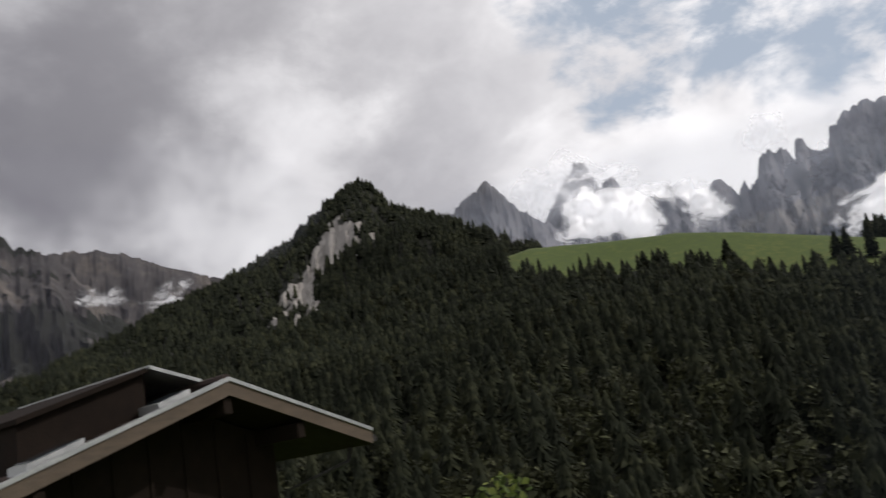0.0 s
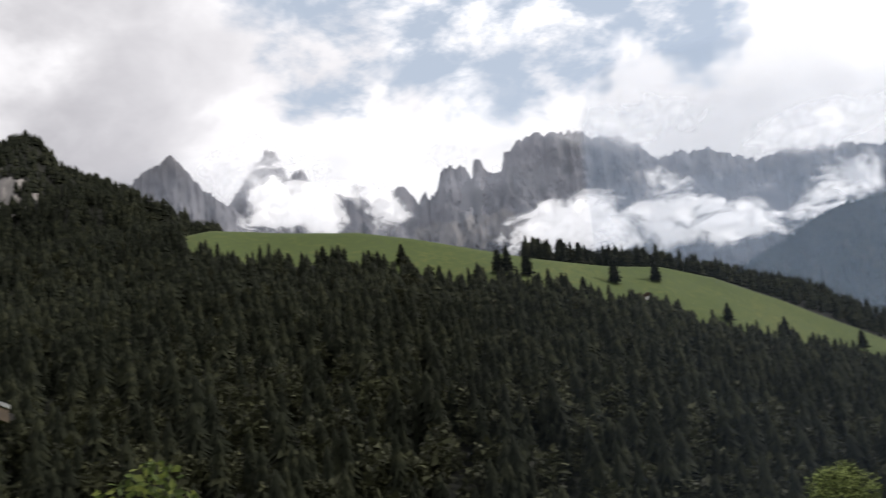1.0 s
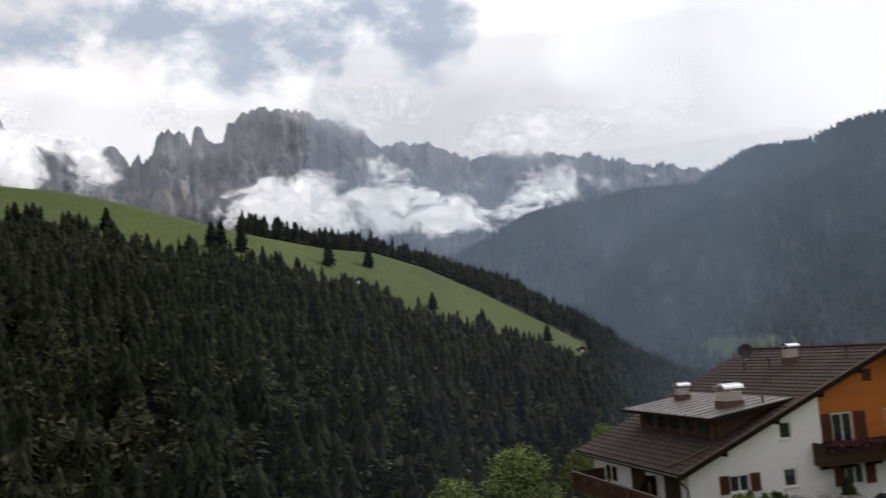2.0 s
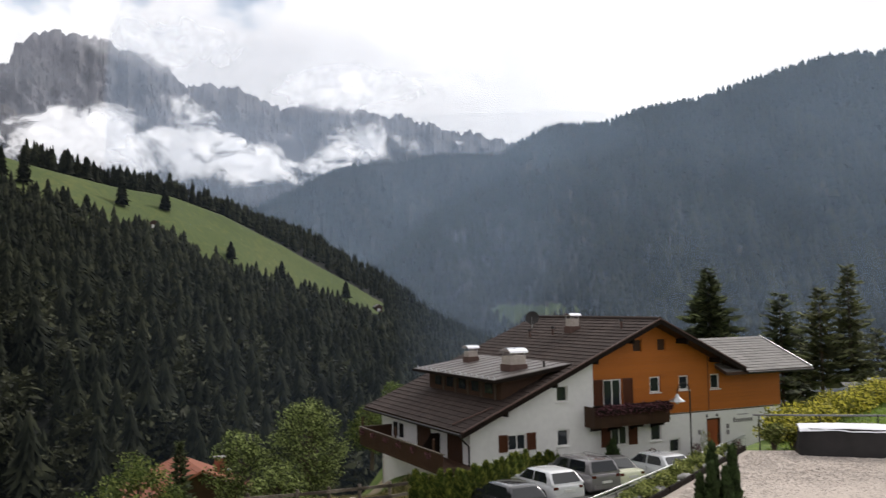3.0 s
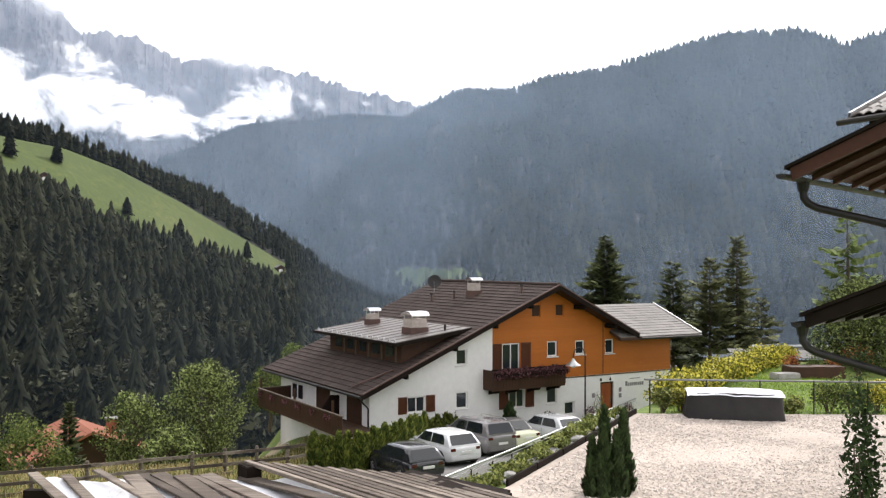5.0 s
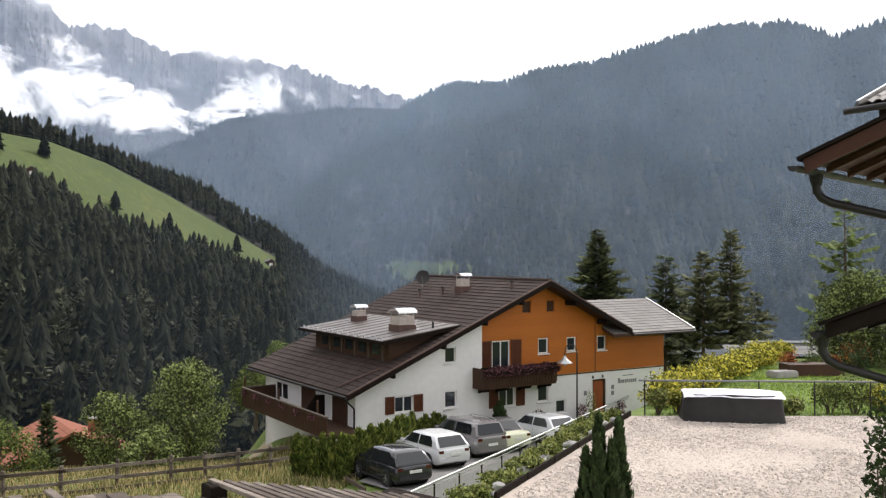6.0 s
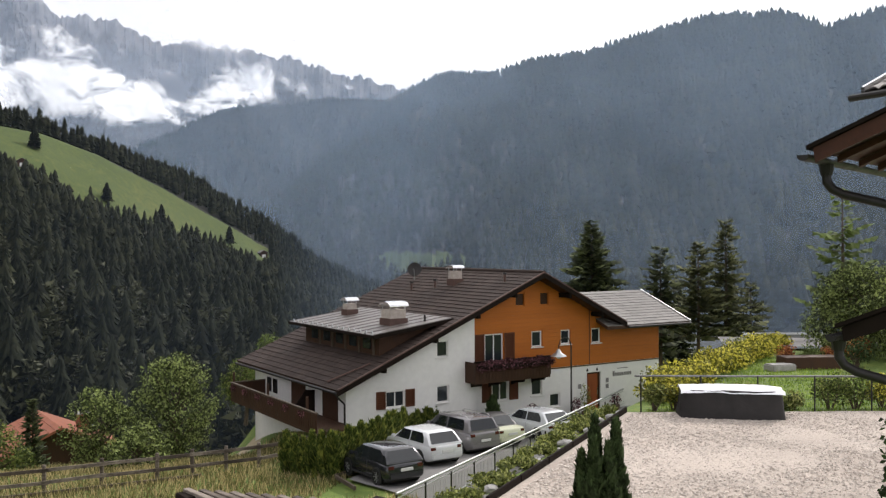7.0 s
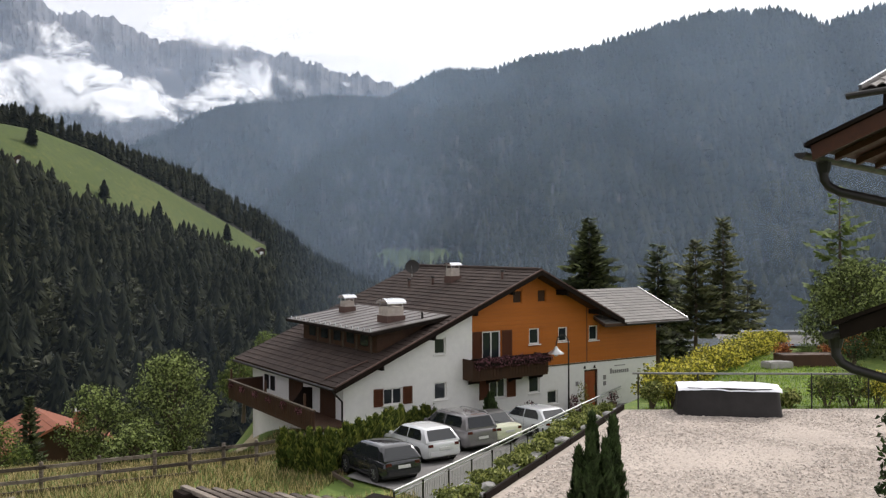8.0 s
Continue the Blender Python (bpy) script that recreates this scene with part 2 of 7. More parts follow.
def scatter(templates, places, heights, seed, width=1.0):
    """One mesh's vertices and faces: templates stood at the places with random turns."""
    rng = np.random.RandomState(seed)
    kind = rng.randint(0, len(templates), len(places))
    turn = rng.uniform(0, 2 * np.pi, len(places))
    wide = heights * rng.uniform(0.85, 1.2, len(places)) * width
    V, Fc, base = [], [], 0
    for k, (v, f) in enumerate(templates):
        sel = np.where(kind == k)[0]
        if not len(sel):
            continue
        c, s = np.cos(turn[sel])[:, None], np.sin(turn[sel])[:, None]
        x = (v[None, :, 0] * c - v[None, :, 1] * s) * wide[sel][:, None]
        y = (v[None, :, 0] * s + v[None, :, 1] * c) * wide[sel][:, None]
        z = v[None, :, 2] * heights[sel][:, None]
        p = np.stack([x, y, z], -1) + places[sel][:, None, :]
        V.append(p.reshape(-1, 3))
        Fc.append((f[None] + (np.arange(len(sel)) * len(v))[:, None, None]).reshape(-1, 3) + base)
        base += len(sel) * len(v)
    return np.vstack(V), np.vstack(Fc)


def woods(name, templates, places, heights, mat, label, seed, width=1.0):
    v, f = scatter(templates, places, heights, seed, width)
    me = bpy.data.meshes.new(name)
    me.vertices.add(len(v))
    me.vertices.foreach_set("co", v.ravel())
    me.loops.add(len(f) * 3)
    me.loops.foreach_set("vertex_index", f.ravel().astype(np.int32))
    me.polygons.add(len(f))
    me.polygons.foreach_set("loop_start", np.arange(len(f), dtype=np.int32) * 3)
    me.materials.append(mat)
    me.update(calc_edges=True)
    return tagged(new(name, me), label, "forest", "", "stuff")


SPRUCE_FINE = [spruce_template(15, 8, 0.18 + 0.022 * k, k, 0.22, 0.32) for k in range(5)]
SPRUCE_MID = [spruce_template(8, 5, 0.19 + 0.03 * k, 10 + k, 0.16, 0.45) for k in range(4)]
SPRUCE_FAR = [spruce_template(3, 3, 0.2 + 0.03 * k, 20 + k) for k in range(3)]
LEAFY_SMALL = [leafy_template(34, 30 + k) for k in range(3)]

# ---------- the wooded slope with its meadow ----------
meadow_top = table([(-95, 6), (-70, 8), (-60, 10.8), (-52, 11.9), (-47.8, 11.5), (-42.9, 11.1), (-39.3, 10.3), (-36, 9.4), (-31.9, 8.2), (-27.1, 7.1),
                    (-24, 6.6), (-21, 5.5), (-17, 3.4), (-15.2, 2.3), (-13.5, 1.35), (-11.8, 0.3), (-8, -1.6), (-3, -3.2), (4, -4.5), (10, -6)])
meadow_low = table([(-95, 4), (-60, 8), (-53.8, 9.3), (-47.6, 8.0), (-41.9, 7.6), (-37.3, 6.0), (-32, 5.4), (-27.6, 4.4), (-23.9, 3.7), (-22.5, 2.4),
                    (-19, 1.0), (-16.6, 0.2), (-14.2, -0.7), (-11.9, -1.6), (-8, -3), (-3, -4.4), (4, -5.5), (10, -7)])
top_r = table([(-95, 480), (-50, 520), (-30, 480), (-20, 560), (-10, 700), (-3, 820), (10, 900)])


belt = table([(-95, 0), (-30, 0), (-25, 0.2), (-21.7, 0.5), (-18.5, 1.3), (-15.1, 2.0), (-11.7, 1.8), (-8, 1.2), (-3, 0.5), (4, 0), (10, 0)])


def slope_z(az, r):
    rt = top_r(az)
    rb = rt * 0.86
    zt = EYE_Z + rt * np.tan(np.radians(meadow_top(az)))
    zb = EYE_Z + rb * np.tan(np.radians(meadow_low(az)))
    out = np.where(r < rb, -24 + (zb + 24) * np.clip((r - 95) / (rb - 95), 0, 1), zb + (zt - zb) * np.clip((r - rb) / (rt - rb), 0, 1))
    out = np.where(r > rt, zt + (r - rt) * (np.tan(np.radians(meadow_top(az))) - 0.015) * np.clip(1 - (r - rt) / 120, 0, 1) - np.clip(r - rt - 90, 0, 1e4) * 0.3, out)
    out = out + np.clip((r - rt - 4) / 110, 0, 1) * rt * np.tan(np.radians(belt(az)))
    bumps = 4.0 * fbm(az * 0.18, r / 90.0, 7, 4) * np.clip((r - 120) / 100, 0, 1) * np.clip(np.abs(r - rt) / 60, 0.12, 1)
    return out + bumps


def in_meadow(az, r):
    rt = top_r(az)
    wob = 0.018 * fbm(az * 0.9, r * 0 + 1.0, 3, 4)
    return (az > -53.6) & (az < -11.0) & (r > rt * (np.interp(az, [-50, -36, -24], [0.905, 0.895, 0.868]) + wob)) & (r < rt * np.where(az > -33, 1.0, 1.12) + 6)


az_g = np.linspace(-95, 10, 361)
r_g = np.concatenate([np.linspace(95, 380, 40), np.linspace(386, 900, 120), np.linspace(920, 1150, 8)])
A, Rg = np.meshgrid(az_g, r_g)
v = polar(A, Rg, slope_z(A, Rg)).reshape(-1, 3)
fc = grid_faces(len(r_g), len(az_g))
cm = v[fc].mean(1)
idx = in_meadow(np.degrees(np.arctan2(cm[:, 0], cm[:, 1])), np.hypot(cm[:, 0], cm[:, 1])).astype(int)
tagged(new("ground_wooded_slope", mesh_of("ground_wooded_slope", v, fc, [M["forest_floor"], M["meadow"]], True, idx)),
       "green alpine meadow above a dark wooded slope", "hillside", "", "structure")


def spread(n, az0, az1, r0, r1, seed):
    rng = np.random.RandomState(seed)
    a = rng.uniform(az0, az1, n)
    r = np.sqrt(rng.uniform(r0 ** 2, r1 ** 2, n))
    return a, r, rng


a, r, rng = spread(30000, -92, 6, 118, 900, 1)
rt = top_r(a)
keep = ((a < -3.5) | (r < 420)) & ~in_meadow(a, r + 4) & ~in_meadow(a, r - 5) & (r < rt + 105) & ~((a > -53) & (a < -32.5) & (r > rt * 0.97))
# the meadow's rim leaves a few gaps
a, r = a[keep], r[keep]
p = polar(a, r, slope_z(a, r) - 0.4)
h = rng.uniform(8, 18, len(a)) * np.where(r > 0.7 * top_r(a), 0.85, 1.0)
leaf = rng.uniform(0, 1, len(a)) < 0.16 + 0.25 * (r < 230)
near = (r < 330) & ~leaf
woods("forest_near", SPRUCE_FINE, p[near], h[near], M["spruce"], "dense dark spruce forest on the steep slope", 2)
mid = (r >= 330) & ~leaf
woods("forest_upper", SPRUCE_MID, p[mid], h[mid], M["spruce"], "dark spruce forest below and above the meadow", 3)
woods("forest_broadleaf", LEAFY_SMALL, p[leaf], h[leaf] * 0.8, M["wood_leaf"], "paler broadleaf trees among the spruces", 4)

# ---------- wooded peak with a bare rock scar ----------
hill_slope = [(0, 0), (0.35, 0.22), (0.75, 0.68), (1, 1)]


def scar(az, el, c):
    wob = 1.5 * fbm(c[:, 0] / 45, c[:, 2] / 70, 5, 5)
    on = ((((az + 64.2) / 1.9) ** 2 + ((el - 13.8) / 1.6) ** 2 + wob) < 1) | ((((az + 66.2 - (el - 11) * 0.5) / 1.9) ** 2 + ((el - 11) / 2.1) ** 2 + 1.8 * wob) < 0.6)
    return on


_, peak_side = mountain("ground_wooded_peak", table([(-95, 4), (-82, 8.3), (-79.8, 9.1), (-75.9, 10.8), (-72.2, 12.2), (-70.2, 13.1), (-67.4, 14.3), (-65.7, 15.6), (-64, 16.8),
                   (-62.4, 17.6), (-61.5, 17.0), (-60.7, 15.9), (-58.8, 15.2), (-56.9, 14.4), (-52, 12), (-45, 8)]),
                   table([(-95, 620), (-45, 620)]), table([(-95, 1300), (-62, 1500), (-45, 1400)]), 30, hill_slope, -95, -45, 260, 70, 22, 0.22, 40,
                   [M["forest_floor"], M["scree"]], "steep dark wooded mountain with a pale rock scar", "mountain", 11, scar)
rng = np.random.RandomState(5)
a, q = rng.uniform(-94, -46, 9000), rng.uniform(0.1, 1, 9000) ** 0.8
a = np.concatenate([a, rng.uniform(-82, -56, 900)])
q = np.concatenate([q, np.full(900, 1.0)])
p = peak_side(a, q)
el = np.degrees(np.arctan2(p[:, 2] - EYE_Z, np.hypot(p[:, 0], p[:, 1])))
p = p + np.stack([rng.uniform(-6, 6, len(p)), rng.uniform(-6, 6, len(p)), np.full(len(p), -2.0)], -1)
keep = ~scar(a, el, p)
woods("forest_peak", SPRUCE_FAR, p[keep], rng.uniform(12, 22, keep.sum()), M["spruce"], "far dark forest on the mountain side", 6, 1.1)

# ---------- wooded shoulder beside the meadow ----------
_, shoulder = mountain("ground_shoulder", table([(-66, 12), (-60.7, 14.6), (-58.1, 13.9), (-54.7, 13.2), (-53.2, 12.4), (-51.8, 10.2), (-50.8, 8)]),
                       table([(-70, 520), (-50, 520)]), table([(-70, 700), (-50, 660)]), 70, hill_slope, -66, -50.8, 90, 24, 6, 0.1, 8,
                       [M["forest_floor"]], "dark wooded shoulder beside the meadow", "hillside", 13)
rng = np.random.RandomState(6)
a, q = rng.uniform(-66, -51.3, 1500), rng.uniform(0, 1, 1500)
p = shoulder(a, q) + np.stack([rng.uniform(-4, 4, 1500), rng.uniform(-4, 4, 1500), np.full(1500, -1.0)], -1)
woods("forest_shoulder", SPRUCE_MID, p, rng.uniform(9, 16, 1500), M["spruce"], "dark spruce wood beside the meadow", 7)

# ---------- far rock mountains ----------
cliffs = [(0, 0), (0.45, 0.25), (0.62, 0.42), (0.7, 0.62), (0.85, 0.78), (1, 1)]


def scree_low(az, el, c):
    low = el + 1.0 * fbm(az * 0.6, c[:, 2] / 300, 9, 4)
    return np.where(low < 8.9, 2, np.where((np.abs(az + 35.5) < 3.5) & (low < 11.2), 1, 0))


mountain("ground_left_cliffs", table([(-110, 22), (-90, 20), (-85.4, 17.1), (-83.6, 15.8), (-81.4, 15.1), (-79.5, 13), (-76, 9)]), table([(-110, 1500), (-70, 1500)]),
         table([(-110, 2200), (-70, 2200)]), 60, cliffs, -110, -75, 150, 60, 60, 0.35, 70, [M["dark_rock"], M["forest_floor"]], "grey banded cliffs with dark wooded ledges", "mountain", 17,
         lambda az, el, c: fbm(c[:, 0] / 120, c[:, 2] / 80, 4, 4) > -0.12)
mountain("ground_left_back", table([(-86, 15), (-81.4, 15.2), (-79, 15.3), (-77.3, 14.9), (-75.3, 14), (-73.5, 13.5), (-72.1, 13), (-69, 12)]), table([(-86, 2400), (-66, 2400)]),
         table([(-86, 3200), (-66, 3200)]), 60, cliffs, -86, -68, 120, 40, 50, 0.2, 60, [M["dark_rock"]], "distant grey ridge above the gorge", "mountain", 19)
mountain("ground_pointed_peak", table([(-60, 11), (-56.7, 15), (-55.1, 16), (-54, 16.7), (-53.2, 15.7), (-52.3, 14.6), (-50.5, 13.5), (-49.2, 12), (-46, 10.5)]), table([(-60, 1900), (-45, 1900)]),
         table([(-60, 2500), (-45, 2500)]), 120, cliffs, -60, -46, 130, 50, 40, 0.25, 60, [M["rock"]], "pointed grey rock peak half in cloud", "mountain", 23)
mountain("ground_rock_massif", table([(-51, 13), (-48.9, 16.2), (-47.6, 16.8), (-46.9, 15), (-46, 15.9), (-45, 13.6), (-43.2, 13.7), (-42.6, 14.3), (-41, 13.3), (-39.6, 13.7), (-39, 13.3), (-38.6, 12.7), (-38.1, 13.6), (-37.9, 12.9),
                   (-37.3, 13.4), (-37.0, 14.5), (-35.7, 15), (-35.2, 14.4), (-35.0, 13.9), (-34.7, 15.2), (-34.3, 15.1), (-33.9, 14.2), (-33.0, 13.9), (-32.7, 15.2), (-31.6, 16.0), (-29.6, 16.1), (-27.3, 15.6), (-24.7, 14.7),
                   (-23.1, 13.4), (-22.3, 13.6), (-19.9, 13.4), (-17.8, 12.3), (-15.5, 12.5), (-12.6, 12.2), (-9.2, 11.6), (-4.3, 10.4), (4, 9)]), table([(-51, 2700), (4, 2700)]),
         table([(-51, 3900), (4, 3900)]), 150, cliffs, -51, 4, 640, 130, 90, 0.32, 95, [M["rock"], M["scree"], M["forest_floor"]], "jagged grey dolomite massif with pale scree", "mountain", 29, scree_low)

# ---------- wooded hill across the valley ----------
def valley_field(az, el, c):
    return (((az + 1.6) / 3.2) ** 2 + ((el + 1.0) / 0.7) ** 2 + 0.8 * fbm(c[:, 0] / 40, c[:, 1] / 60, 6, 3)) < 1


_, hill_side = mountain("ground_valley_hill", table([(-20, -4), (-15, -1.5), (-12, 1.2), (-9.5, 3.6), (-7, 5.9), (-5, 7.6), (-3.6, 8.7), (-2.0, 9.8), (-0.3, 10.6), (0.7, 10.7), (3.2, 10.6), (4.6, 11.1),
                   (6.5, 11.45), (8.2, 11.5), (10.1, 11.8), (11.9, 12.4), (13.6, 12.7), (15.3, 13.1), (17.0, 13.35), (18.7, 13.2), (20.3, 13.2), (21.7, 12.75), (22.9, 12.1), (23.7, 12.3), (25.5, 12.7), (32, 13.5), (45, 15), (60, 15)]),
                   table([(-20, 900), (-5, 760), (4, 430), (60, 320)]), table([(-20, 1150), (-8, 1300), (-3, 1500), (2, 1750), (20, 1600), (60, 1500)]), -26, [(0, 0), (0.25, 0.16), (1, 1)], -20, 60, 330, 80, 26, 0.05, 60,
                   [M["forest_floor"], M["meadow"]], "steep wooded mountain side across the valley", "mountain", 31, valley_field)
_, ridge_side = mountain("ground_far_ridge", table([(-26, 1), (-20, 5), (-18.2, 6.3), (-16.4, 7.05), (-14.6, 8.05), (-12.7, 8.6), (-10.2, 8.65), (-7.4, 9.2), (-4.1, 9.1), (0, 8.8), (6, 8)]),
                   table([(-26, 1350), (6, 1350)]), table([(-26, 2080), (6, 2080)]), -20, [(0, 0), (0.4, 0.35), (1, 1)], -26, 6, 160, 40, 26, 0.04, 50,
                   [M["forest_floor"]], "far wooded ridge up the valley", "mountain", 33)
rng = np.random.RandomState(18)
a = np.concatenate([rng.uniform(-25, 0, 5000), rng.uniform(-24, -2, 700)])
q = np.concatenate([rng.uniform(0.2, 1, 5000), np.full(700, 1.0)])
p = ridge_side(a, q) + np.stack([rng.uniform(-8, 8, len(a)), rng.uniform(-8, 8, len(a)), np.full(len(a), -5.0)], -1)
woods("forest_far_ridge", SPRUCE_FAR, p, rng.uniform(10, 19, len(p)) * 0.8, M["spruce"], "far forest on the ridge up the valley", 19, 1.3)
rng = np.random.RandomState(8)
a = np.concatenate([rng.uniform(-19, 45, 19000), rng.uniform(-14, 40, 1300)])
q = np.concatenate([rng.uniform(0.0, 1, 19000) ** 0.8, np.full(1300, 1.0)])
p = hill_side(a, q) + np.stack([rng.uniform(-7, 7, len(a)), rng.uniform(-7, 7, len(a)), np.full(len(a), -1.5)], -1)
el = np.degrees(np.arctan2(p[:, 2] - EYE_Z, np.hypot(p[:, 0], p[:, 1])))
p = p[~valley_field(a, el, p)]
woods("forest_valley_hill", SPRUCE_FAR, p, rng.uniform(12, 24, len(p)) * np.interp(np.degrees(np.arctan2(p[:, 0], p[:, 1])), [-2, 10], [0.6, 1.0]), M["spruce"], "far spruce forest across the valley", 9, 1.1)


# ---------- building helpers ----------
class Shape:
    """Vertices and faces of one mesh, from boxes, prisms and tubes."""

    def __init__(self):
        self.v, self.f = [], []

    def prism(self, ring, along):
        """A flat ring of corners, drawn out along a vector."""
        o, n = len(self.v), len(ring)
        a = Vector(along)
        self.v += [tuple(p) for p in ring] + [tuple(Vector(p) + a) for p in ring]
        self.f += [tuple(range(o + n - 1, o - 1, -1)), tuple(range(o + n, o + 2 * n))]
        self.f += [(o + i, o + (i + 1) % n, o + n + (i + 1) % n, o + n + i) for i in range(n)]
        return self

    def box(self, x0, y0, z0, x1, y1, z1):
        return self.prism([(x0, y0, z0), (x1, y0, z0), (x1, y1, z0), (x0, y1, z0)], (0, 0, z1 - z0))

    def beam(self, a, b, w, h):
        """A squared beam from a to b, its top and bottom level across."""
        a, b = Vector(a), Vector(b)
        d = (b - a).normalized()
        s = d.cross(Vector((0, 0, 1)))
        s = s.normalized() if s.length > 1e-4 else Vector((1, 0, 0))
        u = s.cross(d)
        return self.prism([a - s * w / 2 - u * h / 2, a + s * w / 2 - u * h / 2, a + s * w / 2 + u * h / 2, a - s * w / 2 + u * h / 2], b - a)

    def tube(self, path, radii, n=8, caps=True):
        path = [Vector(p) for p in path]
        radii = radii if isinstance(radii, (list, tuple)) else [radii] * len(path)
        o = len(self.v)
        side = None
        for i, p in enumerate(path):
            d = (path[min(i + 1, len(path) - 1)] - path[max(i - 1, 0)]).normalized()
            if side is None:
                side = d.orthogonal().normalized()
            side = (side - d * side.dot(d)).normalized()
            up = d.cross(side)
            for j in range(n):
                a = 2 * math.pi * j / n
                self.v.append(tuple(p + (side * math.cos(a) + up * math.sin(a)) * radii[i]))
        for i in range(len(path) - 1):
            for j in range(n):
                k = o + i * n
                self.f.append((k + j, k + (j + 1) % n, k + n + (j + 1) % n, k + n + j))
        if caps:
            self.f.append(tuple(range(o + n - 1, o - 1, -1)))
            self.f.append(tuple(range(o + (len(path) - 1) * n, o + len(path) * n)))
        return self

    def loft(self, rings, caps=True):
        o, n = len(self.v), len(rings[0])
        for r in rings:
            self.v += [tuple(p) for p in r]
        for i in range(len(rings) - 1):
            for j in range(n):
                k = o + i * n
                self.f.append((k + j, k + n + j, k + n + (j + 1) % n, k + (j + 1) % n))
        if caps:
            self.f.append(tuple(range(o, o + n)))
            self.f.append(tuple(range(o + len(rings) * n - 1, o + (len(rings) - 1) * n - 1, -1)))
        return self

    weld = False

    def mesh(self, name, mat, bevel=0.0, smooth=False):
        me = mesh_of(name, self.v, self.f, [mat] if mat else [], smooth)
        bm = bmesh.new()
        bm.from_mesh(me)
        if self.weld:
            bmesh.ops.remove_doubles(bm, verts=bm.verts, dist=1e-4)
        bmesh.ops.recalc_face_normals(bm, faces=bm.faces)
        if bevel:
            bmesh.ops.bevel(bm, geom=[e for e in bm.edges if e.calc_face_angle(0) > 0.4], offset=bevel, segments=2, affect="EDGES", clamp_overlap=True)
        bm.to_mesh(me)
        bm.free()
        if smooth:
            me.set_sharp_from_angle(angle=radians(42))
        return me


def thing(name, label, category, at, group=""):
    """An Empty at a thing's base, with its tags."""
    ob = new(name)
    ob.matrix_world = at
    ob.empty_display_size = 0.2
    return tagged(ob, label, category, group)


def part(name, shape, mat, parent, label="", bevel=0.0, smooth=False, at=None):
    """One mesh part under a thing or under one of its parts."""
    me = shape.mesh(name, mat, bevel, smooth) if isinstance(shape, Shape) else shape
    ob = new(name, me)
    ob.parent = parent
    if at is not None:
        ob.matrix_basis = at
    return tagged(ob, label) if label else ob


def single(name, shape, mat, label, category, at=None, group="", kind="", bevel=0.0, smooth=False):
    ob = new(name, shape.mesh(name, mat, bevel, smooth))
    if at is not None:
        ob.matrix_world = at
    return tagged(ob, label, category, group, kind)


def glass_material(name, tint):
    m = bpy.data.materials.new(name)
    m.use_nodes = True
    b = m.node_tree.nodes["Principled BSDF"]
    b.inputs["Base Color"].default_value = (*tint, 1)
    b.inputs["Roughness"].default_value = 0.06
    b.inputs["IOR"].default_value = 1.5
    b.inputs["Specular IOR Level"].default_value = 0.7
    return m


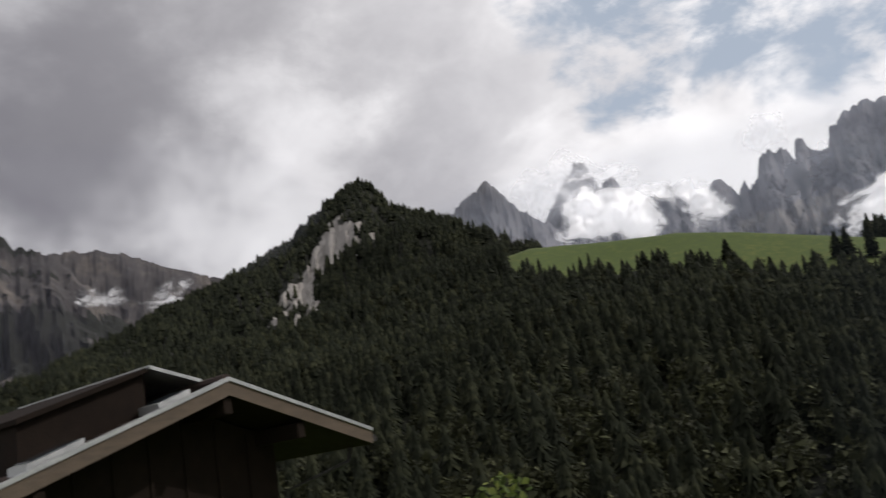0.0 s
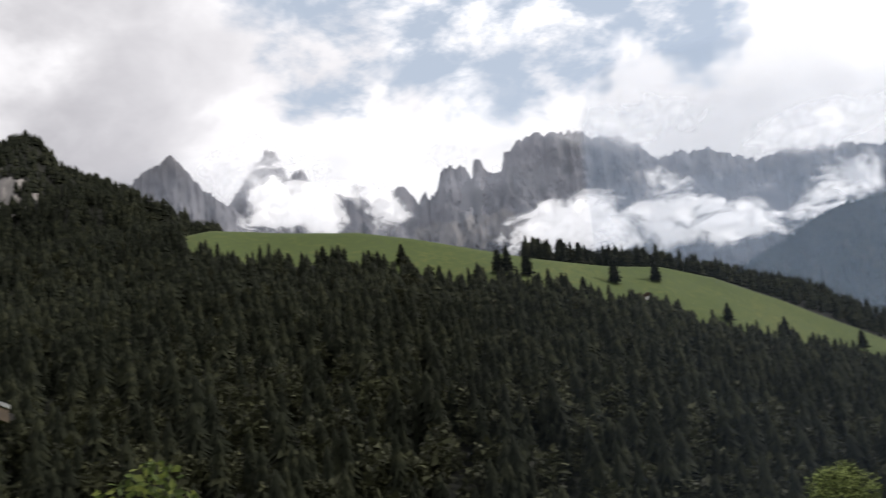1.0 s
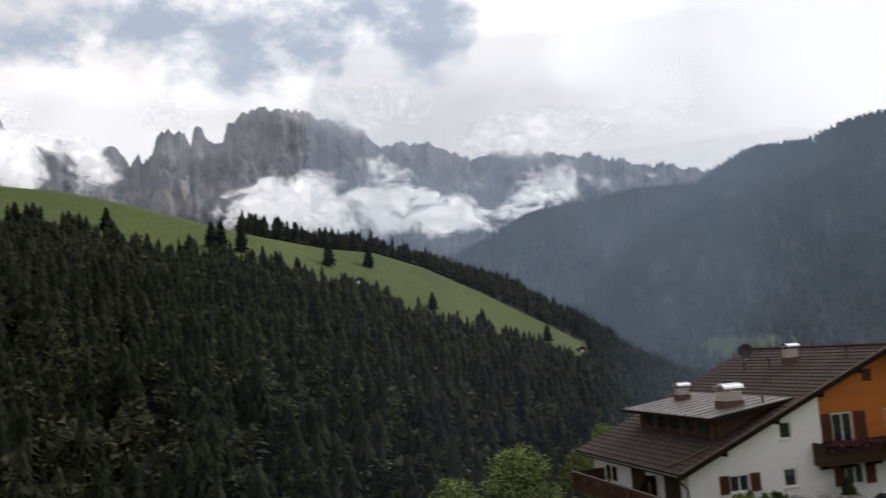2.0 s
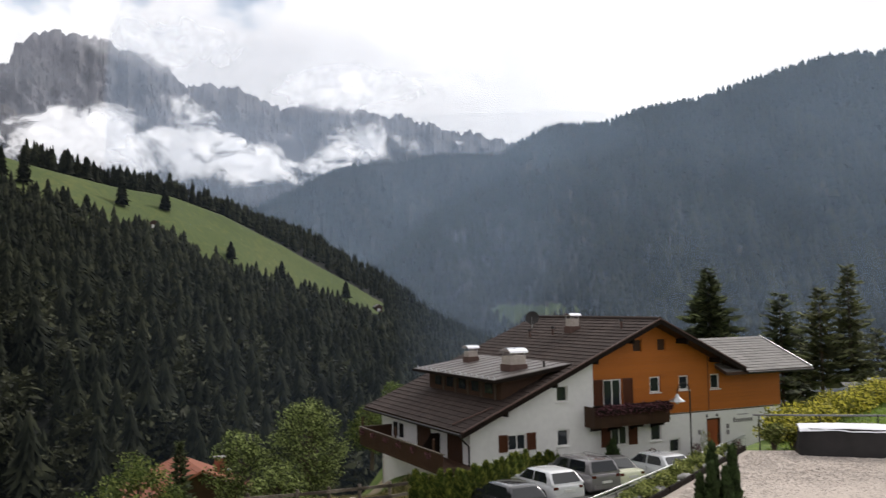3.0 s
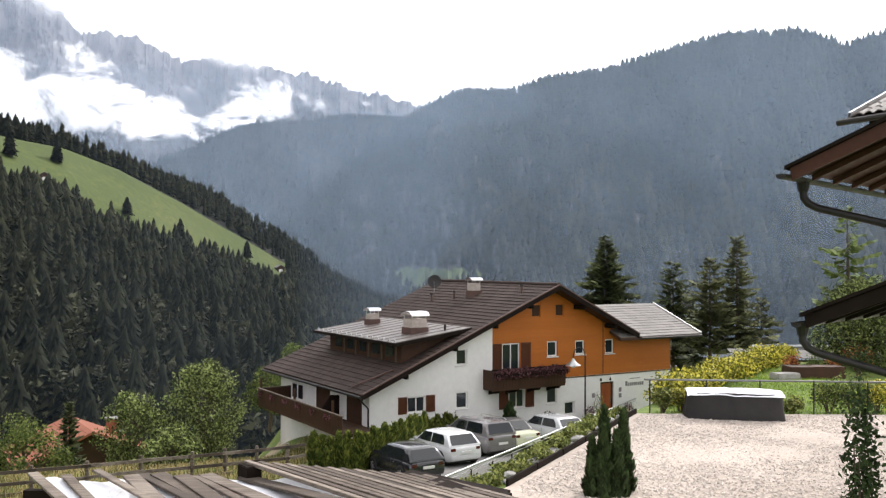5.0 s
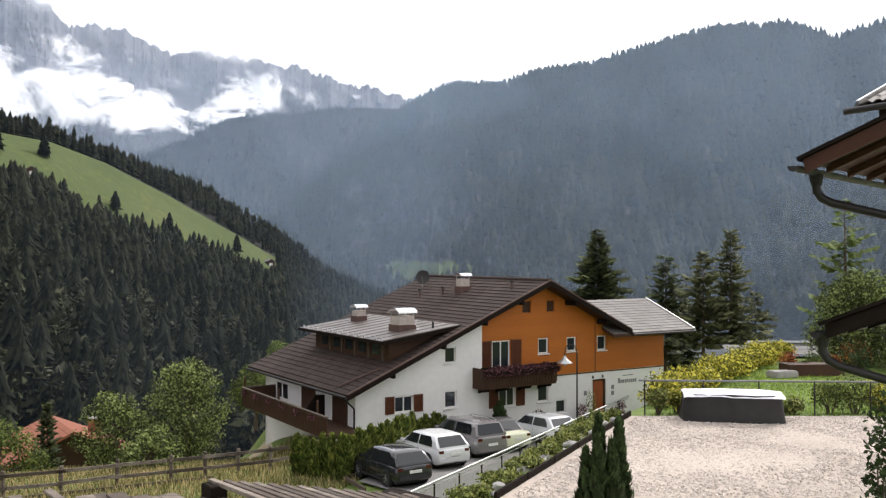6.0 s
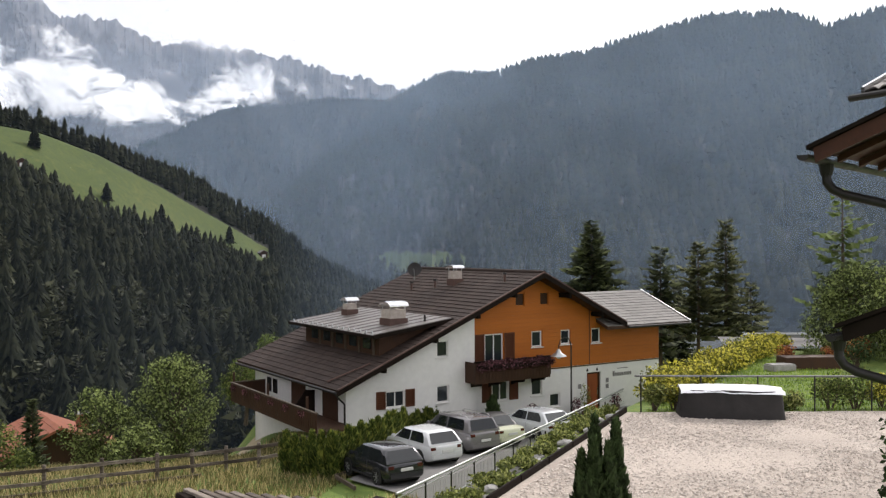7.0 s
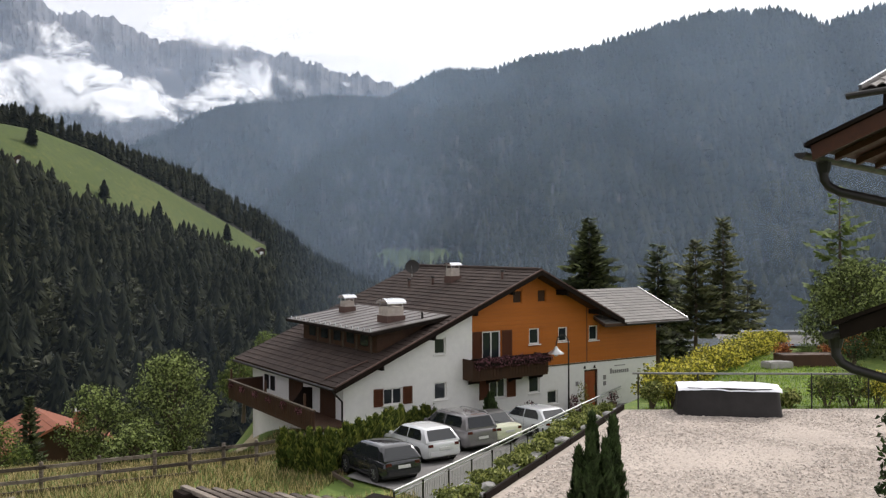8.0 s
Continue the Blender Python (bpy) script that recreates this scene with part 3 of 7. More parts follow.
M.update({
    "render": material("white_render", (0.74, 0.73, 0.71), 0.9, grain=3.0, stain=0.35, spread=0.08, bump=0.25, bump_size=60.0),
    "orange": material("orange_stained_boards", (0.40, 0.122, 0.018), 0.6, grain=2.0, stain=0.4, spread=0.16, stretch=(1, 1, 9), bump=0.25, bump_size=6.0, per_object=0.12),
    "brown": material("dark_brown_wood", (0.050, 0.024, 0.013), 0.65, grain=5.0, stain=0.8, spread=0.4, stretch=(1, 1, 0.3), bump=0.3),
    "shutter": material("red_brown_shutter", (0.10, 0.036, 0.018), 0.6, grain=4.0, spread=0.25, bump=0.2),
    "tile": material("brown_roof_tile", (0.040, 0.029, 0.025), 0.8, grain=4.0, stain=0.3, spread=0.35, bump=0.4, bump_size=18.0, island=0.3, per_object=0.12, spec=0.12),
    "shingle": material("grey_shingle", (0.15, 0.14, 0.13), 0.6, grain=4.0, stain=0.5, spread=0.3, bump=0.4, bump_size=15.0, island=0.3, per_object=0.15),
    "sheet": material("weathered_sheet_metal", (0.14, 0.125, 0.118), 0.45, metal=0.4, grain=1.2, stain=0.5, spread=0.3, bump=0.08, bump_size=3.0, stretch=(0.4, 2.5, 1)),
    "steel": material("bright_steel", (0.75, 0.75, 0.76), 0.12, metal=1.0, grain=5.0, spread=0.06, bump=0.02),
    "dull_steel": material("dull_weathered_steel", (0.16, 0.16, 0.155), 0.65, metal=0.3, grain=9.0, spread=0.25, bump=0.05),
    "zinc": material("galvanised_steel", (0.42, 0.43, 0.43), 0.45, metal=0.8, grain=9.0, spread=0.2, bump=0.05),
    "dark_metal": material("dark_painted_metal", (0.03, 0.028, 0.027), 0.45, metal=0.3, grain=8.0, spread=0.3, bump=0.05),
    "chimney": material("chimney_plaster", (0.42, 0.37, 0.33), 0.9, grain=5.0, spread=0.3, bump=0.3),
    "lead": material("dark_flashing", (0.10, 0.06, 0.05), 0.6, grain=5.0, spread=0.3, bump=0.1),
    "frame": material("white_window_frame", (0.72, 0.71, 0.69), 0.45, grain=9.0, spread=0.06, bump=0.03),
    "glass": glass_material("window_glass", (0.02, 0.024, 0.028)),
    "curtain": material("net_curtain", (0.45, 0.45, 0.44), 0.9, grain=6.0, stretch=(8, 8, 0.4), spread=0.25, bump=0.1),
    "door": material("varnished_door", (0.30, 0.085, 0.03), 0.45, grain=3.0, stretch=(6, 6, 0.5), spread=0.3, bump=0.1),
    "sign": material("grey_lettering", (0.22, 0.21, 0.21), 0.7, grain=9.0, spread=0.1, bump=0),
    "flower": material("dark_red_petals", (0.075, 0.022, 0.028), 0.7, grain=9.0, spread=0.6, bump=0, island=0.8, tint=(0.16, 0.07, 0.085), through_light=0.25),
    "asphalt": material("worn_asphalt", (0.16, 0.155, 0.15), 0.9, grain=6.0, stain=0.25, spread=0.2, bump=0.3, bump_size=60.0),
    "gravel": material("pale_gravel", (0.40, 0.345, 0.30), 0.95, grain=14.0, stain=0.4, spread=0.35, bump=0.5, bump_size=26.0),
    "pebble": material("pale_pebbles", (0.48, 0.425, 0.375), 0.9, grain=9.0, stain=2.0, spread=0.22, bump=0.1, island=0.7),
    "stone": material("pale_edging_stone", (0.30, 0.29, 0.275), 0.9, grain=5.0, spread=0.3, bump=0.5, per_object=0.2),
    "old_board": material("weathered_grey_boards", (0.095, 0.075, 0.06), 0.8, grain=3.0, stain=1.2, spread=0.5, stretch=(0.25, 5, 5), bump=0.5, bump_size=10.0, per_object=0.25, tint=(0.17, 0.145, 0.12)),
    "plastic": material("white_plastic_sheet", (0.78, 0.79, 0.82), 0.35, grain=2.0, stain=0.8, spread=0.08, bump=0.5, bump_size=5.0),
    "tarp": material("black_tarpaulin", (0.022, 0.020, 0.020), 0.55, grain=2.0, stain=1.0, spread=0.4, bump=0.5, bump_size=4.0),
    "thuja": material("thuja_sprays", (0.085, 0.125, 0.026), 0.8, grain=2.5, stain=0.6, spread=0.5, bump=0, island=0.5, tint=(0.18, 0.19, 0.04), through_light=0.35),
    "thuja_dark": material("dark_thuja_sprays", (0.042, 0.066, 0.022), 0.8, grain=2.5, stain=0.6, spread=0.5, bump=0, island=0.5, through_light=0.2),
    "yellow_leaf": material("yellow_green_leaves", (0.19, 0.195, 0.025), 0.65, grain=2.0, stain=0.4, spread=0.5, bump=0, island=0.7, tint=(0.42, 0.38, 0.06), through_light=0.4),
    "needle": material("conifer_needles", (0.062, 0.078, 0.036), 0.8, grain=2.0, stain=0.3, spread=0.5, bump=0, island=0.5, tint=(0.09, 0.105, 0.042), through_light=0.25),
    "pine_needle": material("pine_needles", (0.085, 0.095, 0.045), 0.8, grain=2.0, stain=0.3, spread=0.45, bump=0, island=0.5, tint=(0.13, 0.135, 0.06), through_light=0.3),
    "larch": material("larch_needles", (0.12, 0.16, 0.045), 0.8, grain=2.0, stain=0.3, spread=0.4, bump=0, island=0.5, through_light=0.35),
    "red_tile": material("orange_red_roof_tile", (0.25, 0.088, 0.05), 0.75, grain=4.0, stain=0.3, spread=0.3, bump=0.4, bump_size=12.0),
    "eave_wood": material("reddish_eave_wood", (0.055, 0.021, 0.012), 0.6, grain=4.0, stain=1.0, spread=0.35, stretch=(0.3, 4, 4), bump=0.2),
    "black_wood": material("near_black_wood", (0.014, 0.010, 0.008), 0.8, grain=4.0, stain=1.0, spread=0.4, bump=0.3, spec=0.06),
    "verge_wood": material("brown_verge_board", (0.085, 0.064, 0.048), 0.7, grain=4.0, stain=1.5, spread=0.35, stretch=(0.5, 0.5, 3), bump=0.3),
    "soil": material("dry_soil", (0.30, 0.25, 0.17), 0.95, grain=2.0, stain=0.2, spread=0.3, bump=0.5, bump_size=8.0),
})

# ---------- the guest house across the car park ----------
HX, HY = Vector((0.843, 0.538, 0.0)), Vector((-0.538, 0.843, 0.0))
HOUSE = Matrix.Translation((-5.24, 43.69, 0.0)) @ Matrix.Rotation(math.atan2(0.538, 0.843), 4, "Z")
house = thing("guest_house", "white and orange-boarded alpine guest house with brown tiled roof", "house", HOUSE)
RIDGE_X, RIDGE_Z, EAVE_Z, RIGHT_X, RIGHT_Z = 12.46, 10.4, 5.06, 18.6, 7.4
DEPTH = 13.7


def roof_z(x):
    if x <= RIDGE_X:
        return EAVE_Z + (RIDGE_Z - EAVE_Z) * x / RIDGE_X
    return max(RIDGE_Z - (RIDGE_Z - RIGHT_Z) * (x - RIDGE_X) / (RIGHT_X - RIDGE_X), RIGHT_Z - 0.15)


def wall_pieces(shape, x0, x1, z0, top, holes, y0, y1):
    """An upright wall along x with openings cut right through; top(x) is its upper edge."""
    shape.weld = True
    cuts = sorted({x0, x1, *[q for h in holes for q in (h[0], h[2]) if x0 < q < x1], *[q for q in (RIDGE_X, RIGHT_X) if x0 < q < x1]})
    for a, b in zip(cuts, cuts[1:]):
        mid = (a + b) / 2
        inside = sorted([h for h in holes if h[0] <= mid <= h[2]], key=lambda h: h[1])
        low = z0
        for h in inside:
            if h[1] > low:
                shape.box(a, y0, low, b, y1, min(h[1], top(mid)))
            low = max(low, h[3])
        if top(mid) > low:
            shape.prism([(a, y0, low), (b, y0, low), (b, y0, max(low, top(b))), (a, y0, max(low, top(a)))], (0, y1 - y0, 0))
    return shape


def window(x0, z0, x1, z1, y, leaves=1, curtain=True):
    """A white framed window set into its opening."""
    w = Shape()
    b = 0.07
    for q in ((x0, z0, x1, z0 + b), (x0, z1 - b, x1, z1), (x0, z0 + b, x0 + b, z1 - b), (x1 - b, z0 + b, x1, z1 - b)):
        w.box(q[0], y + 0.06, q[1], q[2], y + 0.14, q[3])
    win = part("window", w, M["frame"], house, "white-framed window", bevel=0.006)
    step = (x1 - x0 - 2 * b) / leaves
    for k in range(leaves):
        a = x0 + b + k * step
        s = Shape().box(a + 0.012, y + 0.095, z0 + b, a + step - 0.012, y + 0.11, z1 - b)
        part("pane", s, M["glass"], win)
        if k:
            part("mullion", Shape().box(a - 0.03, y + 0.055, z0 + b, a + 0.03, y + 0.09, z1 - b), M["frame"], win)
    part("sill", Shape().box(x0 - 0.08, y - 0.08, z0 - 0.06, x1 + 0.08, y + 0.14, z0 - 0.005), M["frame"], win, bevel=0.006)
    if curtain:
        cs = Shape()
        n = 12
        ring = [(x0 + b + (x1 - x0 - 2 * b) * k / n, y + 0.24 + 0.02 * (k % 2), z0 + b) for k in range(n + 1)]
        for p, q in zip(ring, ring[1:]):
            cs.prism([p, q, (q[0], q[1] + 0.006, q[2]), (p[0], p[1] + 0.006, p[2])], (0, 0, (z1 - z0) * 0.86))
        part("curtain", cs, M["curtain"], win)
    return win


def shutter(x0, z0, x1, z1, y):
    s = Shape()
    s.box(x0, y - 0.05, z0, x0 + 0.07, y - 0.005, z1).box(x1 - 0.07, y - 0.05, z0, x1, y - 0.005, z1)
    s.box(x0 + 0.07, y - 0.05, z0, x1 - 0.07, y - 0.005, z0 + 0.08).box(x0 + 0.07, y - 0.05, z1 - 0.08, x1 - 0.07, y - 0.005, z1)
    sh = part("shutter", s, M["shutter"], house, "red-brown wooden shutter")
    n = max(4, int((z1 - z0 - 0.16) / 0.09))
    slats = Shape()
    for k in range(n):
        a = z0 + 0.08 + (z1 - z0 - 0.16) * k / n
        slats.prism([(x0 + 0.07, y - 0.012, a), (x1 - 0.07, y - 0.012, a), (x1 - 0.07, y - 0.042, a + 0.075), (x0 + 0.07, y - 0.042, a + 0.075)], (0, 0.008, 0.004))
    part("louvre", slats, M["shutter"], sh)
    part("panel", Shape().box(x0 + 0.06, y - 0.011, z0 + 0.06, x1 - 0.06, y - 0.003, z1 - 0.06), M["shutter"], sh)


WY = 1.0
LEFT_Y = 0.75
left_holes = [(6.0, 6.15, 6.7, 7.0), (3.0, 3.82, 4.1, 4.66), (6.0, 3.8, 6.75, 4.7)]
low_holes = [(9.66, 3.5, 10.75, 4.56), (12.35, 3.55, 13.1, 4.58), (13.65, 2.8, 14.4, 3.56), (16.4, 2.3, 17.45, 4.52)]
top_holes = [(9.2, 5.0, 10.42, 7.14), (12.38, 6.26, 13.1, 7.14), (14.47, 6.28, 15.15, 7.1), (16.78, 6.22, 17.45, 7.08), (11.28, 8.62, 11.85, 9.24), (13.0, 8.62, 13.55, 9.24)]
under = lambda x: roof_z(x) - 0.22
part("wall", wall_pieces(Shape(), 0.8, 8.36, -1.0, under, left_holes, LEFT_Y, LEFT_Y + 0.4), M["render"], house, "white rendered wall")
part("wall", wall_pieces(Shape(), 8.36, 22.2, 0.6, lambda x: 5.0, low_holes, WY, WY + 0.35), M["render"], house, "white rendered ground floor wall")
part("wall", wall_pieces(Shape(), 8.36, 22.2, 5.0, under, top_holes, WY + 0.02, WY + 0.35), M["orange"], house, "orange boarded upper wall")
part("wall", Shape().box(0.8, 1.15, -2.0, 1.15, DEPTH - 0.8, roof_z(0.8) - 0.2), M["render"], house, "white rendered side wall")
part("wall", Shape().box(21.85, 1.35, 0.6, 22.2, 6.5, 7.0), M["orange"], house, "orange boarded end wall")
part("wall", wall_pieces(Shape(), 0.8, 22.2, -2.0, under, [], DEPTH - 1.1, DEPTH - 0.8), M["render"], house, "white rendered back wall")
z = 5.0
while z < 10.1:
    lo, hi = z + 0.006, z + 0.214
    mid_z = (lo + hi) / 2
    # the gable's slope cuts the boards
    a = 8.36 if mid_z < under(8.36) else (mid_z + 0.22 - EAVE_Z) / (RIDGE_Z - EAVE_Z) * RIDGE_X + 0.15
    b = 22.2 if mid_z < RIGHT_Z - 0.37 else RIDGE_X + (RIDGE_Z - 0.22 - mid_z) / (RIDGE_Z - RIGHT_Z) * (RIGHT_X - RIDGE_X) - 0.15
    runs = [(a, b)]
    for h in top_holes:
        if h[1] < hi and h[3] > lo:
            runs = [q for r0, r1 in runs for q in ((r0, min(r1, h[0] - 0.04)), (max(r0, h[2] + 0.04), r1)) if q[1] - q[0] > 0.02]
    for r0, r1 in runs:
        if r1 > r0:
            part("board", Shape().box(r0, WY - 0.012, lo, r1, WY + 0.02, hi), M["orange"], house)
    z += 0.22
part("floor_slab", Shape().box(1.2, 1.4, 4.78, 21.8, DEPTH - 1.2, 4.95), M["render"], house)
part("trim", Shape().box(8.36, WY - 0.03, 4.93, 22.2, WY + 0.0, 4.99), M["verge_wood"], house, "weathered drip board")
part("trim", Shape().box(16.55, WY - 0.022, 5.0, 16.62, WY - 0.013, 8.2), M["shutter"], house, "upright joint board")
for q in left_holes[1:]:
    window(*q, LEFT_Y, 2 if q[2] - q[0] > 1 else 1)
window(*left_holes[0], LEFT_Y)
window(*low_holes[0], WY, 2)
window(*low_holes[1], WY)
window(*low_holes[2], WY, 1, False)
window(*top_holes[0], WY, 2)
for q in top_holes[1:4]:
    window(*q, WY)
for q in top_holes[4:]:
    part("attic_hatch", Shape().box(q[0], WY + 0.1, q[1], q[2], WY + 0.14, q[3]), M["brown"], house, "dark wooden attic hatch")
for x0, z0, x1, z1, y in ((2.45, 3.8, 2.98, 4.68, LEFT_Y), (4.12, 3.8, 4.66, 4.68, LEFT_Y), (8.98, 3.48, 9.6, 4.6, WY), (10.8, 3.48, 11.4, 4.6, WY),
                          (8.46, 5.3, 9.14, 7.16, WY - 0.01), (10.48, 5.3, 11.16, 7.16, WY - 0.01)):
    shutter(x0, z0, x1, z1, y)
d = part("front_door", Shape().box(16.5, WY + 0.14, 2.3, 17.35, WY + 0.2, 4.42), M["door"], house, "varnished red-brown front door", bevel=0.008)
for k in range(3):
    part("door_panel", Shape().box(16.62 + 0.22 * k, WY + 0.12, 2.6, 16.78 + 0.22 * k, WY + 0.139, 4.2), M["door"], d, bevel=0.01)
part("door_handle", Shape().tube([(17.28, WY + 0.1, 3.2), (17.28, WY + 0.1, 3.6)], 0.02), M["steel"], d, "steel pull handle")
fr = Shape().box(16.4, WY + 0.08, 2.3, 16.5, WY + 0.22, 4.52).box(17.35, WY + 0.08, 2.3, 17.45, WY + 0.22, 4.52).box(16.5, WY + 0.08, 4.42, 17.35, WY + 0.22, 4.52)
part("door_frame", fr, M["brown"], house, "dark door frame")
sg = Shape()
x = 18.4
for w in (0.16, 0.12, 0.13, 0.13, 0.14, 0.1, 0.13, 0.13, 0.13):
    sg.box(x, WY - 0.014, 4.16, x + w, WY - 0.002, 4.46 if w > 0.15 else 4.36)
    x += w + 0.04
sg.box(18.75, WY - 0.012, 4.58, 19.6, WY - 0.002, 4.63)
part("sign_lettering", sg, M["sign"], house, "grey painted sign lettering on white wall")
for x, z in ((15.72, 3.65), (17.85, 3.5), (17.85, 3.85)):
    part("wall_plate", Shape().box(x, WY - 0.03, z, x + 0.22, WY - 0.002, z + 0.26), M["sign"], house, "small grey plate", bevel=0.01)
for x in (16.35, 17.1):
    part("wall_lamp", Shape().tube([(x, WY - 0.1, 4.62), (x, WY - 0.1, 4.78)], [0.07, 0.03], 8), M["dark_metal"], house, "small dark wall lamp")


# roof: slabs, and rows of tiles that lap one over the other
def slab(x0, z0, x1, z1, y0, y1, thick):
    return Shape().prism([(x0, y0, z0 - thick), (x1, y0, z1 - thick), (x1, y0, z1), (x0, y0, z0)], (0, y1 - y0, 0))


def tile_rows(x0, z0, x1, z1, y0, y1, row, tile, mat, parent, seed, y_near=0.0):
    """Lapping tiles up a slope from the eave (x0, z0) to the ridge (x1, z1): single tiles up to y_near, the rest in one mesh."""
    rng = random.Random(seed)
    lo, hi = Vector((x0, 0, z0)), Vector((x1, 0, z1))
    d = (hi - lo).normalized()
    up = Vector((-d.z, 0, d.x)) if d.x > 0 else Vector((d.z, 0, -d.x))
    n = int((hi - lo).length / row)
    step = (hi - lo).length / n
    rest = Shape()
    ring = [d * 0 + up * 0.045, d * (step + 0.05) + up * 0.012, d * (step + 0.05), up * 0.002]
    one = Shape().prism(ring, (0, tile - 0.012, 0)).mesh("tile", mat)
    for k in range(n):
        y = y0
        while y < y1 - 0.05:
            at = lo + d * (step * k) + up * rng.uniform(0, 0.012) + Vector((0, y, 0))
            if y < y_near:
                part("tile", one, mat, parent, at=Matrix.Translation(at) @ Matrix.Rotation(rng.uniform(-0.012, 0.012), 4, "Z"))
            else:
                rest.prism([at + p for p in ring], (0, min(tile, y1 - y) - 0.012, 0))
            y += tile
    tagged(part("tiling", rest, mat, parent), kind="stuff")


roof = part("roof", slab(0, EAVE_Z, RIDGE_X, RIDGE_Z, 0, DEPTH, 0.2), M["brown"], house, "brown tiled long roof slope")
tile_rows(-0.05, EAVE_Z, RIDGE_X, RIDGE_Z, 0.02, DEPTH, 0.4, 0.33, M["tile"], roof, 1, 2.6)
roof_r = part("roof", slab(RIGHT_X, RIGHT_Z, RIDGE_X, RIDGE_Z, 0, DEPTH, 0.2), M["brown"], house, "brown tiled short roof slope")
tile_rows(RIGHT_X + 0.05, RIGHT_Z, RIDGE_X, RIDGE_Z, 0.02, DEPTH, 0.4, 0.33, M["tile"], roof_r, 2)
part("ridge_cap", Shape().tube([(RIDGE_X, 0, RIDGE_Z + 0.03), (RIDGE_X, DEPTH, RIDGE_Z + 0.03)], 0.12, 8), M["tile"], roof, "rounded ridge tiles")
for (x0, z0, x1, z1) in ((0, EAVE_Z, RIDGE_X, RIDGE_Z), (RIGHT_X, RIGHT_Z, RIDGE_X, RIDGE_Z)):
    part("verge_board", Shape().prism([(x0, -0.05, z0 - 0.26), (x1, -0.05, z1 - 0.26), (x1, -0.05, z1 + 0.0), (x0, -0.05, z0 + 0.0)], (0, 0.048, 0)), M["black_wood"], house, "dark verge board")
    part("verge_flashing", Shape().prism([(x0, -0.07, z0 + 0.005), (x1, -0.07, z1 + 0.005), (x1, -0.07, z1 + 0.075), (x0, -0.07, z0 + 0.075)], (0, 0.085, 0)), M["lead"], house, "brown metal verge flashing")
for x in (2.6, 5.6, 8.2, 10.6, 14.4, 16.8):
    z = roof_z(x) - 0.36
    part("purlin", Shape().box(x - 0.09, 0.05, z - 0.13, x + 0.09, WY + 0.3, z + 0.13), M["black_wood"], house, "dark purlin end", bevel=0.015)
part("gutter", Shape().tube([(-0.09, 0.0, EAVE_Z - 0.1), (-0.09, DEPTH, EAVE_Z - 0.13)], 0.075, 10), M["dark_metal"], house, "dark eaves gutter")
part("downpipe", Shape().tube([(-0.05, 0.25, EAVE_Z - 0.15), (0.35, 0.55, EAVE_Z - 0.5), (0.7, 0.68, EAVE_Z - 0.8), (0.7, 0.68, 1.0)], 0.05, 8), M["dark_metal"], house, "dark downpipe")
part("snow_rail", Shape().tube([(0.2, 1.55, 5.3), (2.2, 0.85, 6.12)], 0.045, 6), M["lead"], roof, "brown snow rail")

# annex roof
annex = part("annex_roof", Shape().prism([(17.1, 0.0, 7.04), (17.1, 0.0, 7.22), (17.1, 4.2, 8.95), (17.1, 8.4, 7.2), (17.1, 8.4, 7.04), (17.1, 4.2, 8.74)], (6.75, 0, 0)), M["brown"], house, "grey shingled annex roof")


def annex_rows(seed):
    rng = random.Random(seed)
    n = 13
    for k in range(n):
        x = 17.1
        y, e = 4.2 * k / n, 4.2 * (k + 1) / n + 0.05
        while x < 23.8:
            b = min(x + rng.uniform(0.32, 0.6), 23.85)
            lift = 0.05 + rng.uniform(-0.008, 0.01)
            za, zb = 7.22 + 1.73 * y / 4.2, 7.22 + 1.73 * e / 4.2
            part("shingle", Shape().prism([(x, y, za + 0.004), (x, y, za + lift), (x, e, zb + 0.016), (x, e, zb + 0.004)], (b - x - 0.012, 0, 0)), M["shingle"], annex)
            x = b


annex_rows(4)
part("verge_flashing", Shape().prism([(23.84, -0.03, 7.1), (23.84, -0.03, 7.32), (23.84, 4.2, 9.05), (23.84, 4.2, 8.83)], (0.09, 0, 0)), M["zinc"], house, "pale metal verge")
part("gutter", Shape().tube([(18.7, -0.07, 7.14), (23.9, -0.07, 7.12)], 0.07, 10), M["dark_metal"], house, "dark annex gutter")

# dormer with a sheet metal roof
DZ0, DZ1 = 7.5, 8.14
dorm = part("dormer", Shape().prism([(2.95, 1.3, 6.2), (2.95, 1.3, 7.5), (6.6, 1.3, 7.95), (6.6, 1.3, 7.8)], (0, 9.0, 0)), M["brown"], house, "dark boarded dormer with small windows")
for k in range(5):
    y = 2.2 + 1.6 * k
    part("dormer_window", Shape().box(2.9, y, 6.65, 2.948, y + 0.8, 7.2), M["glass"], dorm)
    part("dormer_post", Shape().box(2.88, y - 0.42, 6.3, 2.948, y - 0.28, 7.42), M["verge_wood"], dorm)
dr = part("dormer_roof", slab(2.3, DZ0, 7.05, DZ1, 0.75, 11.2, 0.12), M["sheet"], house, "weathered sheet metal dormer roof")
for k in range(12):
    y = 0.75 + 10.45 * k / 11
    part("standing_seam", Shape().prism([(2.3, y - 0.012, DZ0), (7.05, y - 0.012, DZ1), (7.05, y - 0.012, DZ1 + 0.03), (2.3, y - 0.012, DZ0 + 0.03)], (0, 0.024, 0)), M["sheet"], dr)
for k in range(16):
    y = 1.1 + 9.8 * k / 15
    part("snow_guard", Shape().prism([(2.42, y - 0.09, DZ0 + 0.02), (2.42, y + 0.09, DZ0 + 0.02), (2.42, y, DZ0 + 0.17)], (0.05, 0, 0.006)), M["zinc"], dr, "bright snow guard")
